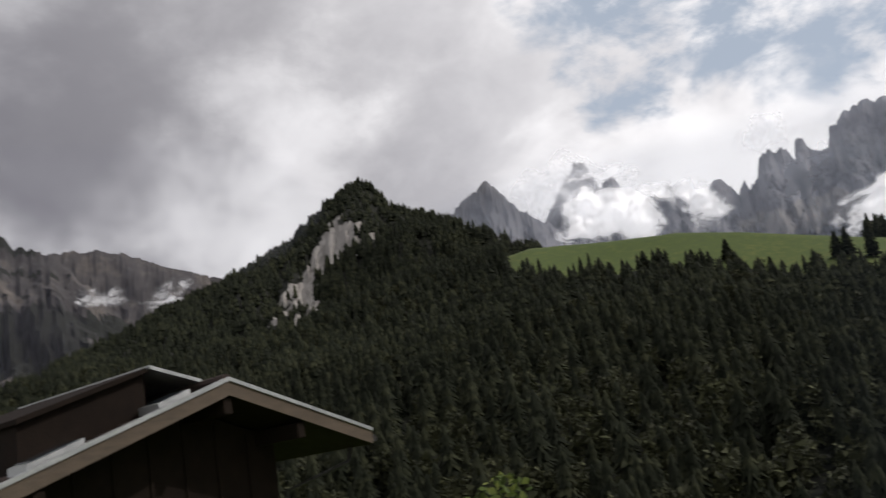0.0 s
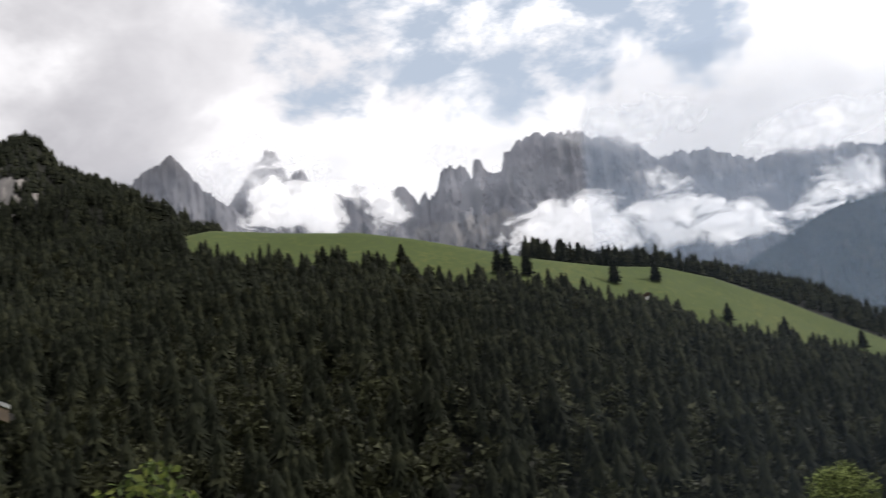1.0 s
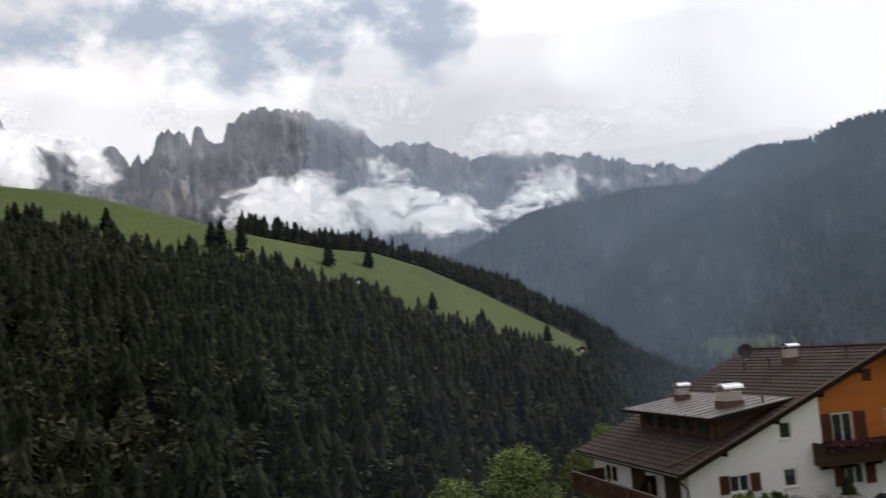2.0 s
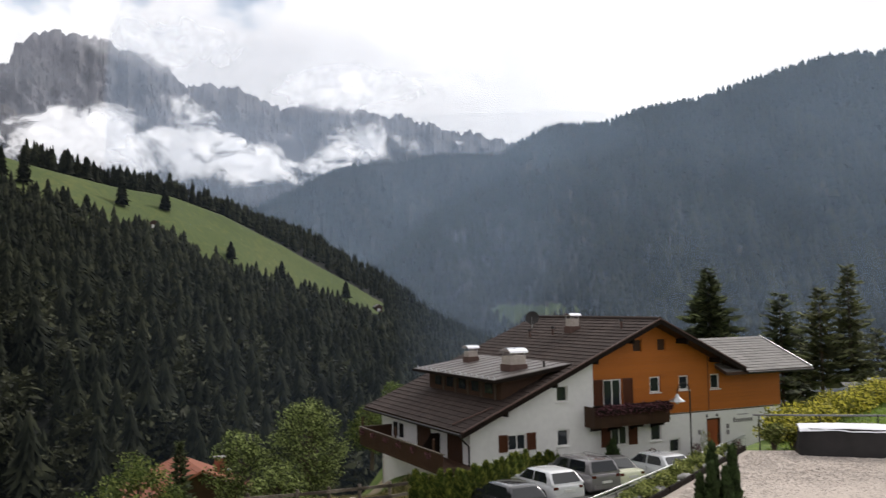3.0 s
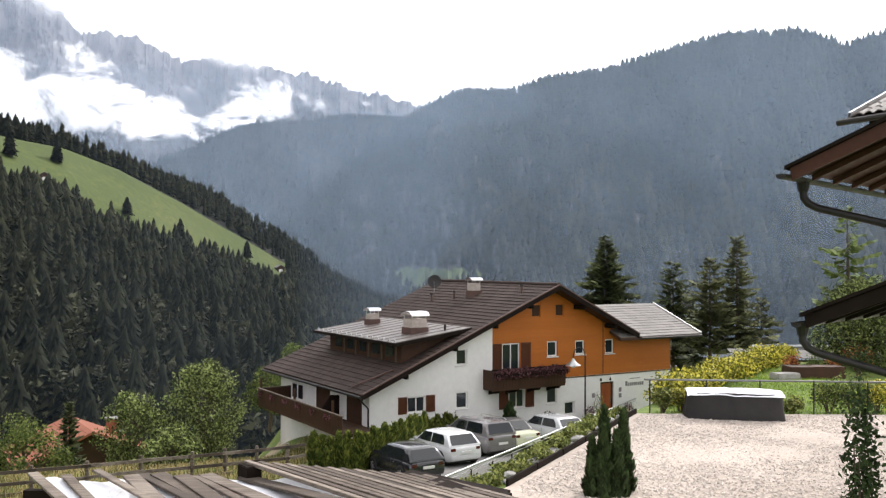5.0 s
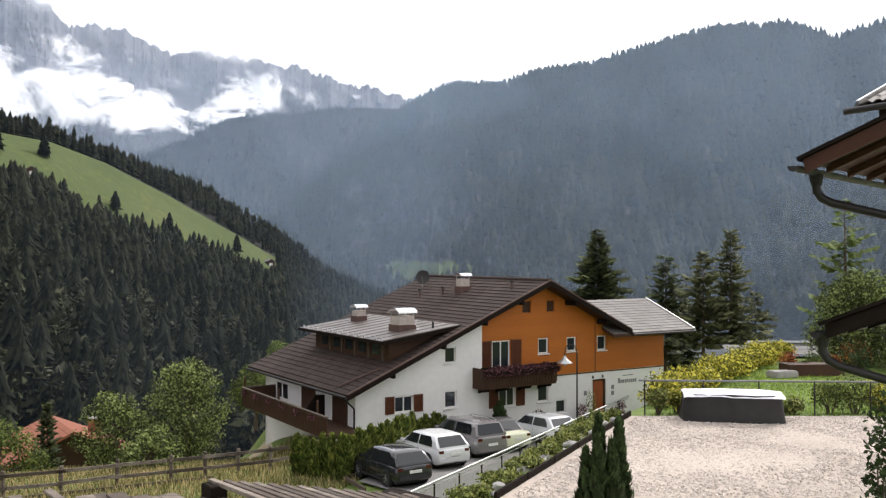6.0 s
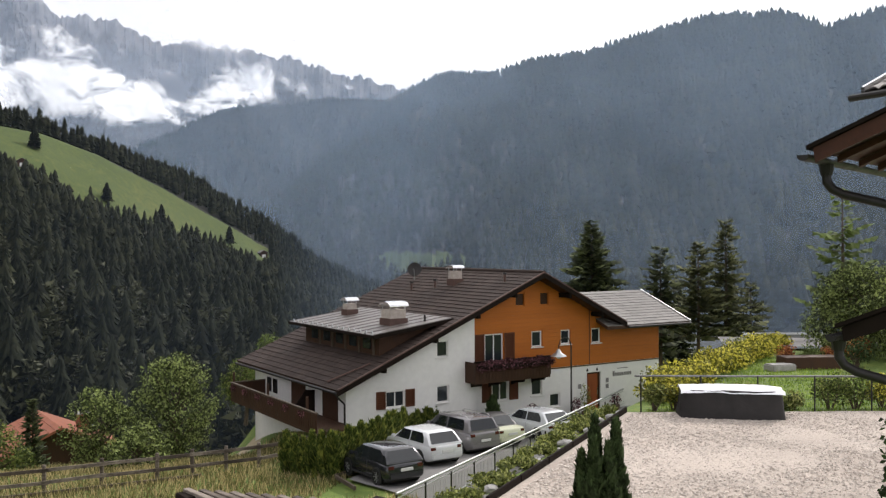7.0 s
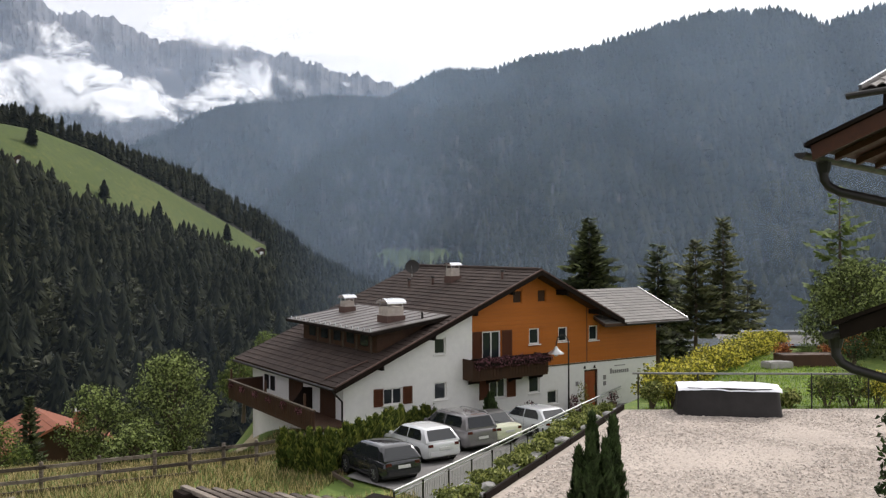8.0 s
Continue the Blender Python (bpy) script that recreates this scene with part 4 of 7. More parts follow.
part("dormer_fascia", Shape().box(2.22, 0.72, DZ0 - 0.16, 2.29, 11.23, DZ0 - 0.01), M["black_wood"], house, "dark dormer fascia")
part("dormer_fascia", Shape().prism([(2.3, 0.68, DZ0 - 0.2), (7.05, 0.68, DZ1 - 0.2), (7.05, 0.68, DZ1 - 0.01), (2.3, 0.68, DZ0 - 0.01)], (0, 0.06, 0)), M["black_wood"], house, "dark dormer fascia")


def chimney(x, y, z, wx, wy, h, hood):
    c = part("chimney", Shape().box(x - wx / 2, y - wy / 2, z - 0.4, x + wx / 2, y + wy / 2, z + h), M["chimney"], house, "plastered chimney with a bright steel hood", bevel=0.02)
    part("flashing", Shape().box(x - wx / 2 - 0.06, y - wy / 2 - 0.06, z - 0.3, x + wx / 2 + 0.06, y + wy / 2 + 0.06, z + 0.3), M["lead"], c, "dark flashing")
    arch = []
    n = 8
    for k in range(n + 1):
        a = math.pi * k / n
        arch.append((y - (wy / 2 + 0.12) * math.cos(a), z + h + 0.16 + hood * math.sin(a)))
    s = Shape()
    for (p, q) in zip(arch, arch[1:]):
        s.prism([(x - wx / 2 - 0.1, p[0], p[1]), (x - wx / 2 - 0.1, q[0], q[1]), (x - wx / 2 - 0.1, q[0], q[1] + 0.02), (x - wx / 2 - 0.1, p[0], p[1] + 0.02)], (wx + 0.2, 0, 0))
    part("hood", s, M["steel"], c, "curved bright steel hood")
    for sx in (-1, 1):
        for sy in (-1, 1):
            part("hood_post", Shape().tube([(x + sx * wx * 0.45, y + sy * wy * 0.45, z + h), (x + sx * wx * 0.45, y + sy * wy * 0.45, z + h + 0.24)], 0.02, 6), M["zinc"], c)


chimney(4.67, 2.9, 7.82, 0.95, 1.0, 0.75, 0.26)
chimney(5.3, 9.3, 7.9, 0.62, 0.62, 0.62, 0.2)
chimney(10.72, 6.2, 9.66, 0.6, 0.6, 0.75, 0.18)
for x, y in ((10.06, 7.4), (11.2, 1.9), (9.6, 9.4)):
    v = part("vent_pipe", Shape().tube([(x, y, roof_z(x) - 0.1), (x, y, roof_z(x) + 0.42)], 0.07, 8), M["lead"], house, "short roof vent pipe")
    part("vent_cap", Shape().tube([(x, y, roof_z(x) + 0.44), (x, y, roof_z(x) + 0.56)], [0.13, 0.1], 8), M["dark_metal"], v)
part("vent_pipe", Shape().tube([(5.8, 1.6, 7.9), (5.8, 1.6, 8.3)], 0.06, 8), M["dark_metal"], house, "short dark vent pipe")
dish_at = Matrix.Translation((10.9, 11.2, 10.4)) @ Vector((-0.55, -0.75, 0.25)).to_track_quat("Z", "Y").to_matrix().to_4x4()
sd = Shape()
rings = [[(r * math.cos(2 * math.pi * j / 16), r * math.sin(2 * math.pi * j / 16), r * r * 0.45 + o) for j in range(16)] for r, o in ((0.02, 0), (0.2, 0), (0.36, 0), (0.45, 0), (0.45, -0.015), (0.2, -0.015), (0.02, -0.015))]
dish = part("satellite_dish", sd.loft(rings), M["dark_metal"], house, "dark satellite dish", smooth=True, at=dish_at)
part("dish_arm", Shape().tube([(0, -0.4, 0.05), (0, -0.1, 0.5)], 0.015, 6), M["zinc"], dish)
part("dish_mast", Shape().tube([(10.9, 11.25, 9.6), (10.9, 11.25, 10.4)], 0.03, 8), M["zinc"], house, "steel dish mast")


def leaf_cloud(n, centre, size, leaf, seed, shell=0.35, flat=0.0):
    """Many small leaves filling a rounded body, thicker towards its outside: vertices and faces."""
    rng = np.random.RandomState(seed)
    d = rng.normal(0, 1, (n, 3))
    d /= np.linalg.norm(d, axis=1)[:, None]
    rad = rng.uniform(shell, 1, n) ** 0.6
    c = np.array(centre) + d * rad[:, None] * np.array(size)
    t = rng.normal(0, 1, (n, 3))
    t[:, 2] *= 1 - flat
    t /= np.linalg.norm(t, axis=1)[:, None]
    b = np.cross(t, d + rng.normal(0, 0.5, (n, 3)))
    b /= np.linalg.norm(b, axis=1)[:, None] + 1e-9
    L = leaf * rng.uniform(0.6, 1.3, n)[:, None]
    v = np.stack([c - t * L * 0.5, c + b * L * 0.28 + d * L * 0.1, c + t * L * 0.5, c - b * L * 0.28 + d * L * 0.1], 1).reshape(-1, 3)
    f = np.arange(4 * n).reshape(n, 4)
    return v, f


def leaves_mesh(name, clouds, mat):
    V, F, o = [], [], 0
    for v, f in clouds:
        V.append(v)
        F.append(f + o)
        o += len(v)
    return mesh_of(name, np.vstack(V), np.vstack(F), [mat])


# balcony on the gable, with flower boxes
BX0, BX1, BY0 = 7.75, 12.75, -0.15
balc = part("balcony", Shape().box(BX0, BY0, 4.72, BX1, WY - 0.015, 4.88), M["brown"], house, "dark wooden balcony full of flowers")
part("balcony_front", Shape().box(BX0, BY0 - 0.06, 4.86, BX1, BY0, 5.82), M["brown"], balc)
for k in range(24):
    x = BX0 + 0.05 + (BX1 - BX0 - 0.25) * k / 23
    part("baluster_board", Shape().box(x, BY0 - 0.085, 4.9, x + 0.15, BY0 - 0.062, 5.74), M["brown"], balc)
for x in (BX0, BX1 - 0.06):
    part("balcony_side", Shape().box(x, BY0, 4.88, x + 0.06, WY - 0.02, 5.82), M["brown"], balc)
part("handrail", Shape().box(BX0 - 0.05, BY0 - 0.12, 5.82, BX1 + 0.05, BY0 + 0.04, 5.9), M["black_wood"], balc, bevel=0.01)
for x in (8.1, 9.4, 10.9, 12.3):
    part("bracket", Shape().prism([(x, BY0, 4.72), (x, WY - 0.02, 4.72), (x, WY - 0.02, 4.3), (x, WY - 0.3, 4.45), (x, BY0 + 0.1, 4.58)], (0.14, 0, 0)), M["black_wood"], balc)
part("flower_box", Shape().box(BX0 + 0.05, BY0 - 0.36, 5.5, BX1 - 0.05, BY0 - 0.1, 5.7), M["black_wood"], balc)
tagged(part("bloom", leaves_mesh("bloom", [leaf_cloud(140, (BX0 + 0.2 + 0.36 * k, BY0 - 0.3 + 0.05 * (k % 2), 5.62 + 0.05 * (k % 3)), (0.3, 0.22, 0.32), 0.1, 60 + k) for k in range(14)], M["flower"]), M["flower"], balc, "dense dark red balcony flowers"), kind="stuff")
# long balcony on the side wall
SB = part("side_balcony", Shape().box(-1.25, -0.3, 3.12, 0.8, 11.3, 3.28), M["brown"], house, "long dark wooden side balcony with open door leaf")
part("balcony_front", Shape().box(-1.25, -0.3, 3.28, -1.19, 11.3, 4.14), M["brown"], SB)
for k in range(44):
    y = -0.25 + 11.4 * k / 44
    part("baluster_board", Shape().box(-1.275, y, 3.34, -1.252, y + 0.2, 4.08), M["brown"], SB)
part("balcony_side", Shape().box(-1.19, 11.24, 3.28, 0.8, 11.3, 4.14), M["brown"], SB)
part("handrail", Shape().box(-1.3, -0.35, 4.14, -1.14, 11.35, 4.2), M["verge_wood"], SB, bevel=0.01)
part("handrail", Shape().box(-1.14, 11.19, 4.14, 0.8, 11.35, 4.2), M["verge_wood"], SB, bevel=0.01)
for y in (1.0, 6.0, 11.2):
    part("balcony_post", Shape().box(-1.14, y, 3.28, -1.04, y + 0.1, 4.75), M["brown"], SB)
for y0, y1 in ((5.5, 7.3), (1.6, 3.3)):
    part("balcony_door", Shape().box(0.74, y0, 3.28, 0.797, y1, 4.72), M["brown"], SB, "dark brown balcony door")
part("awning_leaf", Shape().prism([(-0.9, 3.9, 3.3), (0.6, 3.9, 3.3), (0.6, 3.9, 4.55), (0.1, 3.9, 4.6)], (0, 0.05, 0)), M["black_wood"], SB, "dark slanting screen")
for y in (9.4, 10.3):
    part("side_window", Shape().box(0.75, y, 3.6, 0.797, y + 0.6, 4.4), M["glass"], SB)
tagged(part("bloom", leaves_mesh("bloom", [leaf_cloud(90, (-1.35, 1.2 + 1.9 * k, 3.95), (0.15, 0.3, 0.18), 0.1, 90 + k) for k in range(6)], M["flower"]), M["flower"], SB, "dark red balcony flowers"), kind="stuff")

# ---------- the ground: one sheet from the balcony to the horizon ----------
def road_z(y):
    return 2.80 - 0.05 * (np.minimum(y, 47.5) - 35.5)


def sstep(x):
    x = np.clip(x, 0, 1)
    return x * x * (3 - 2 * x)


def line_side(x, y, ax, ay, bx, by):
    """Signed distance to the right of the line from a to b."""
    dx, dy = bx - ax, by - ay
    return ((x - ax) * dy - (y - ay) * dx) / math.hypot(dx, dy)


def near_z(x, y):
    x, y = np.asarray(x, float), np.asarray(y, float)
    r = np.hypot(x, y)
    road = road_z(np.clip(y, 28, 62))
    # the terrace with the yard and the garden lies right of a line that bends behind the hedge
    d1 = line_side(x, y, 1.33, 21.33, 5.9, 30.8)
    d2 = line_side(x, y, 5.9, 30.8, 17.5, 50.0)
    d = np.where(y < 30.8, d1, d2)
    terrace = sstep((d + 3.6) / 3.4)
    terrace = terrace * sstep((66 - y) / 18)
    # left of the car park the meadow bank falls to the gorge
    bank = sstep((2.6 - line_side(x, y, -5.6, 37.0, -11.6, 55.0)) / 4.0)
    low = road * (1 - bank) + (2.15 - 0.19 * np.clip(y - 41.5, 0, 30) - 0.05 * np.clip(-x - 8, 0, 60)) * bank
    low = np.where(y < 41, low + (41 - y) * 0.07 * bank, low)
    behind = sstep((y - 58) / 22)
    low = low * (1 - behind) + (-7.0) * behind
    z = low * (1 - terrace) + 6.4 * terrace
    # the ground rises towards the balcony's own house
    z = np.maximum(z, 6.4 * sstep((20.5 - y) / 9.0) - 30 * (y > 21) - 30 * ((x < -9) & (y > 4)))
    z = z + 0.05 * fbm(x * 0.35, y * 0.35, 77, 4) * (1 - 0.6 * terrace)
    edge = sstep((r - 70) / 45)
    return z * (1 - edge) + np.where(x < 20 - 0.2 * y, -25.0, -12.0) * edge


r_ground = np.concatenate([np.linspace(0.02, 20, 26), np.linspace(20.4, 66, 150), np.geomspace(67, 160, 40), np.geomspace(170, 4900, 40)])
az_ground = np.concatenate([np.linspace(-180, -31, 60), np.linspace(-30, 30, 260), np.linspace(31, 180, 60)])
A, Rg = np.meshgrid(az_ground, r_ground)
P = polar(A, Rg, A * 0)
Z = near_z(P[..., 0], P[..., 1])
far_share = sstep((Rg - 160) / 500)
Z = np.where(Rg > 116, Z * (1 - far_share) + (-40.0) * far_share, Z)
v = np.stack([P[..., 0], P[..., 1], Z], -1).reshape(-1, 3)
fc = grid_faces(len(r_ground), len(az_ground))
c = v[fc].mean(1)
d1 = line_side(c[:, 0], c[:, 1], 1.33, 21.33, 5.9, 30.8)
rail_side = line_side(c[:, 0], c[:, 1], -1.61, 29.1, 12.0, 58.3)
yard = (d1 > 0.02) & (c[:, 1] < 30.35) & (c[:, 1] > 4) & (c[:, 0] > -3)
paved = (rail_side < 0.2) & (line_side(c[:, 0], c[:, 1], -4.2, 35.4, 0.6, 52.5) > 0) & (c[:, 1] > 30.5) & (c[:, 1] < 64)
path = (np.abs(c[:, 1] - 54.5 - 0.1 * (c[:, 0] + 13)) < 1.6 + 0.9 * fbm(c[:, 0] * 0.7, c[:, 1] * 0.7, 8, 3)) & (c[:, 0] < -11) & (c[:, 0] > -22)
index = np.zeros(len(c), int)
index[path] = 3
index[np.hypot(c[:, 0], c[:, 1]) > 75] = 4
ground = new("ground", mesh_of("ground", v, fc, [M["grass"], M["asphalt"], M["gravel"], M["soil"], M["forest_floor"]], True, index))
tagged(ground, "grass banks, worn car park and pale gravel yard", "ground", "", "structure")

# pebbles of the yard
rng = np.random.RandomState(12)
n = 26000
px, py = rng.uniform(1.0, 14.5, n), rng.uniform(17.0, 30.2, n)
ok = line_side(px, py, 1.33, 21.33, 5.9, 30.8) > 0.25
px, py = px[ok], py[ok]
n = len(px)
oct_v = np.array([(1, 0, 0), (0, 1, 0), (-1, 0, 0), (0, -1, 0), (0, 0, 1.0), (0.2, 0.1, -0.6)])
oct_f = np.array([(0, 1, 4), (1, 2, 4), (2, 3, 4), (3, 0, 4), (1, 0, 5), (2, 1, 5), (3, 2, 5), (0, 3, 5)])
turn = rng.uniform(0, 6.28, n)
size = rng.uniform(0.018, 0.045, n)
q = oct_v[None] * (size[:, None] * rng.uniform(0.6, 1.4, (n, 3)) * np.array([1.2, 1.0, 0.55]))[:, None, :].reshape(n, 1, 3)
x = q[..., 0] * np.cos(turn)[:, None] - q[..., 1] * np.sin(turn)[:, None] + px[:, None]
y = q[..., 0] * np.sin(turn)[:, None] + q[..., 1] * np.cos(turn)[:, None] + py[:, None]
zz = q[..., 2] + near_z(px, py)[:, None] + 0.08
v = np.stack([x, y, zz], -1).reshape(-1, 3)
f = (oct_f[None] + (np.arange(n) * 6)[:, None, None]).reshape(-1, 3)
tagged(new("gravel", mesh_of("gravel", v, f, [M["pebble"]])), "loose pale pebbles over the yard", "gravel", "", "stuff")

# grass blades on the banks
rng = np.random.RandomState(13)


def blades(name, x, y, height, mat, label, seed):
    rr = np.random.RandomState(seed)
    z = near_z(x, y)
    m = len(x)
    a = rr.uniform(0, 6.28, m)
    h = height * rr.uniform(0.5, 1.3, m)
    w = 0.025
    lean = rr.normal(0, 0.35, (m, 2)) * h[:, None]
    p0 = np.stack([x - w * np.cos(a), y - w * np.sin(a), z - 0.03], -1)
    p1 = np.stack([x + w * np.cos(a), y + w * np.sin(a), z - 0.03], -1)
    p2 = np.stack([x + lean[:, 0], y + lean[:, 1], z + h], -1)
    vv = np.stack([p0, p1, p2], 1).reshape(-1, 3)
    return tagged(new(name, mesh_of(name, vv, np.arange(3 * m).reshape(m, 3), [mat])), label, "grass", "", "stuff")


gx, gy = rng.uniform(-22, -1, 52000), rng.uniform(26, 58, 52000)
ok = (line_side(gx, gy, -4.2, 35.4, 0.6, 52.5) < -0.2) | (gy < 33)
ok &= (line_side(gx, gy, -1.61, 29.1, 12.0, 58.3) < -0.3) & (gy < 51) & (line_side(gx, gy, -4.6, 42.5, -11.6, 55.0) < 0.2 - 6 * (gy < 43) * (gx < -20))
M["blade"] = material("dry_grass_blades", (0.18, 0.17, 0.06), 0.8, grain=0.8, stain=0.15, spread=0.5, bump=0, island=0.6, tint=(0.34, 0.27, 0.14), through_light=0.3)
blades("grass_bank", gx[ok], gy[ok], 0.32, M["blade"], "long uneven grass with dry stalks on the bank", 14)
gx, gy = rng.uniform(6, 17, 16000), rng.uniform(30.6, 45, 16000)
ok = line_side(gx, gy, 5.9, 30.8, 17.5, 50.0) > 0.4
M["lawn_blade"] = material("lawn_blades", (0.17, 0.27, 0.035), 0.8, grain=0.8, stain=0.3, spread=0.35, bump=0, island=0.4, tint=(0.27, 0.35, 0.06), through_light=0.3)
blades("lawn", gx[ok], gy[ok], 0.1, M["lawn_blade"], "short bright green lawn", 15)

# ---------- yard, car park, edging ----------
def sheet(name, corners, nx, ny, height, mat, label, category):
    """A flat sheet between four corners, laid over the ground."""
    a, b, c, d = [np.array(p, float) for p in corners]
    s, t = np.meshgrid(np.linspace(0, 1, nx), np.linspace(0, 1, ny))
    s, t = s[..., None], t[..., None]
    p = (a * (1 - s) + b * s) * (1 - t) + (d * (1 - s) + c * s) * t
    z = height(p[..., 0], p[..., 1])
    v = np.concatenate([p, z[..., None]], -1).reshape(-1, 3)
    return tagged(new(name, mesh_of(name, v, grid_faces(ny, nx), [mat], True)), label, category, "", "structure")


sheet("pavement_yard", [(-1.6, 15.2), (16, 15.2), (16, 30.35), (5.72, 30.35)], 40, 40, lambda x, y: 6.47 + 0.03 * fbm(x * 0.5, y * 0.5, 5, 3), M["gravel"], "pale raked gravel yard", "yard")
sheet("pavement_car_park", [(-3.9, 36.0), (-0.2, 31.6), (13.2, 60), (3.2, 62)], 24, 60, lambda x, y: road_z(y) + 0.09 + 0.02 * fbm(x, y, 6, 3), M["asphalt"], "worn grey asphalt car park", "road")

e0, e1 = Vector((0.7, 20.0, 6.5)), Vector((5.72, 30.45, 6.5))
for k in range(6):
    a, b = e0.lerp(e1, k / 6), e0.lerp(e1, (k + 1) / 6 - 0.004)
    single("edging_board", Shape().beam(a, b, 0.07, 0.26), M["black_wood"], "dark timber edging of the gravel yard", "edging", group="yard edging", bevel=0.01)
rng = random.Random(3)


def stone_shape(r, seed):
    q = random.Random(seed)
    bm = bmesh.new()
    bmesh.ops.create_icosphere(bm, subdivisions=2, radius=r)
    for p in bm.verts:
        n = noise.noise(p.co * (2.2 / r) + Vector((seed, 0, 0)))
        p.co *= 1 + 0.28 * n
        p.co.z *= 0.62
    me = bpy.data.meshes.new("edging_stone")
    bm.to_mesh(me)
    bm.free()
    me.materials.append(M["stone"])
    return me


stones = [stone_shape(0.09 + 0.035 * k, k) for k in range(4)]
for k in range(26):
    p = e0.lerp(e1, (k + rng.uniform(0.1, 0.9)) / 26) + Vector((-0.894, 0.448, 0)) * rng.uniform(0.2, 0.75)
    ob = new("edging_stone", stones[k % 4])
    ob.matrix_world = pose(p.x, p.y, float(near_z(p.x, p.y)) + 0.04, rng.uniform(-10, 10), rng.uniform(-10, 10), rng.uniform(0, 360))
    tagged(ob, "pale rounded boulder beside the gravel yard", "stone", "edging stones")


def shrub(name, p, size, leaf, n, mat, label, seed, category="shrub", group="", clumps=7):
    """A low shrub: short stems and clumps of small leaves."""
    rr = random.Random(seed)
    base = thing(name, label, category, pose(*p), group)
    st = Shape()
    cl = []
    for k in range(clumps):
        a, q = rr.uniform(0, 6.28), rr.uniform(0.15, 0.75)
        c = (math.cos(a) * q * size[0] * 0.6, math.sin(a) * q * size[1] * 0.6, size[2] * rr.uniform(0.35, 0.72))
        st.tube([(0.1 * c[0], 0.1 * c[1], -0.1), (0.6 * c[0], 0.6 * c[1], c[2] * 0.55), c], [0.03, 0.02, 0.01], 5)
        w = rr.uniform(0.38, 0.6)
        cl.append(leaf_cloud(n // clumps, c, (size[0] * w, size[1] * w, size[2] * w * 0.7), leaf, seed * 31 + k, 0.2))
    part("stem", st, M["bark"], base)
    part("foliage", leaves_mesh("foliage", cl, mat), mat, base)
    return base


# planted bank between the yard and the railing
M["bank_leaf"] = material("bank_leaves", (0.15, 0.18, 0.045), 0.7, grain=1.5, stain=0.5, spread=0.5, bump=0, island=0.7, tint=(0.24, 0.25, 0.08), through_light=0.3)
for k in range(24):
    t = (k + 0.5) / 24
    p = e0.lerp(Vector((6.4, 32.2, 6.5)), t) + Vector((-0.894, 0.448, 0)) * (0.55 + 0.4 * (k % 3))
    s = rng.uniform(0.8, 1.15)
    shrub("bank_shrub", (p.x, p.y, max(float(near_z(p.x, p.y)), 5.9) - 0.05), (0.66 * s, 0.66 * s, 0.5 * s), 0.11, 560, M["bank_leaf"], "low leafy green shrub on the planted bank", 200 + k, group="bank planting")

# ---------- steel railing along the car park ----------
R0, R1 = Vector((-1.7, 29.3, 0)), Vector((12.2, 58.6, 0))
rail = thing("railing", "galvanised steel railing with thin bars along the car park", "railing", pose(R0.x, R0.y, road_z(29.3)))
inv = Matrix.Translation((-R0.x, -R0.y, -road_z(29.3)))


def rail_at(t, h):
    p = R0.lerp(R1, t)
    return inv @ Vector((p.x, p.y, road_z(p.y) + h))


n_post = 17
for k in range(n_post):
    a = rail_at(k / (n_post - 1), -0.25)
    part("post", Shape().tube([a, rail_at(k / (n_post - 1), 1.0)], 0.035, 8), M["dark_metal"], rail)
part("handrail", Shape().tube([rail_at(0, 1.02), rail_at(1, 1.02)], 0.045, 8), M["zinc"], rail, "bright galvanised handrail")
part("lower_rail", Shape().tube([rail_at(0, 0.15), rail_at(1, 0.15)], 0.02, 6), M["zinc"], rail)
part("upper_rail", Shape().tube([rail_at(0, 0.88), rail_at(1, 0.88)], 0.02, 6), M["zinc"], rail)
bar = Shape().tube([(0, 0, 0), (0, 0, 0.73)], 0.009, 5).mesh("bar", M["zinc"])
for k in range(170):
    p = rail_at((k + 0.5) / 240, 0.15)
    part("bar", bar, M["zinc"], rail, at=Matrix.Translation(p))


# ---------- fence between yard and garden ----------
fence = thing("yard_fence", "wire garden fence with a grey top rail", "fence", pose(6.2, 30.5, 6.4))
for k, x in enumerate((0.0, 1.95, 3.8, 5.65, 7.5, 9.3)):
    part("post", Shape().tube([(x, 0, -0.1), (x, 0, 1.2)], 0.025, 8), M["dark_metal"], fence)
part("top_rail", Shape().tube([(-0.2, 0, 1.22), (3.5, 0.03, 1.19), (9.6, 0, 1.16)], 0.035, 8), M["dull_steel"], fence, "grey top rail")
wire = Shape().tube([(0, 0, 0), (9.3, 0, 0)], 0.003, 4).mesh("wire", M["dark_metal"])
for k in range(7):
    part("wire", wire, M["zinc"], fence, at=Matrix.Translation((0, 0.0, 0.12 + 0.155 * k)))

# ---------- covered stack on the yard ----------
stack = thing("covered_stack", "low stack under a black tarpaulin with a pale top sheet", "tarpaulin", pose(8.85, 29.75, 6.47, 0, 0, -9))
rings = []
nx, nz = 26, 9


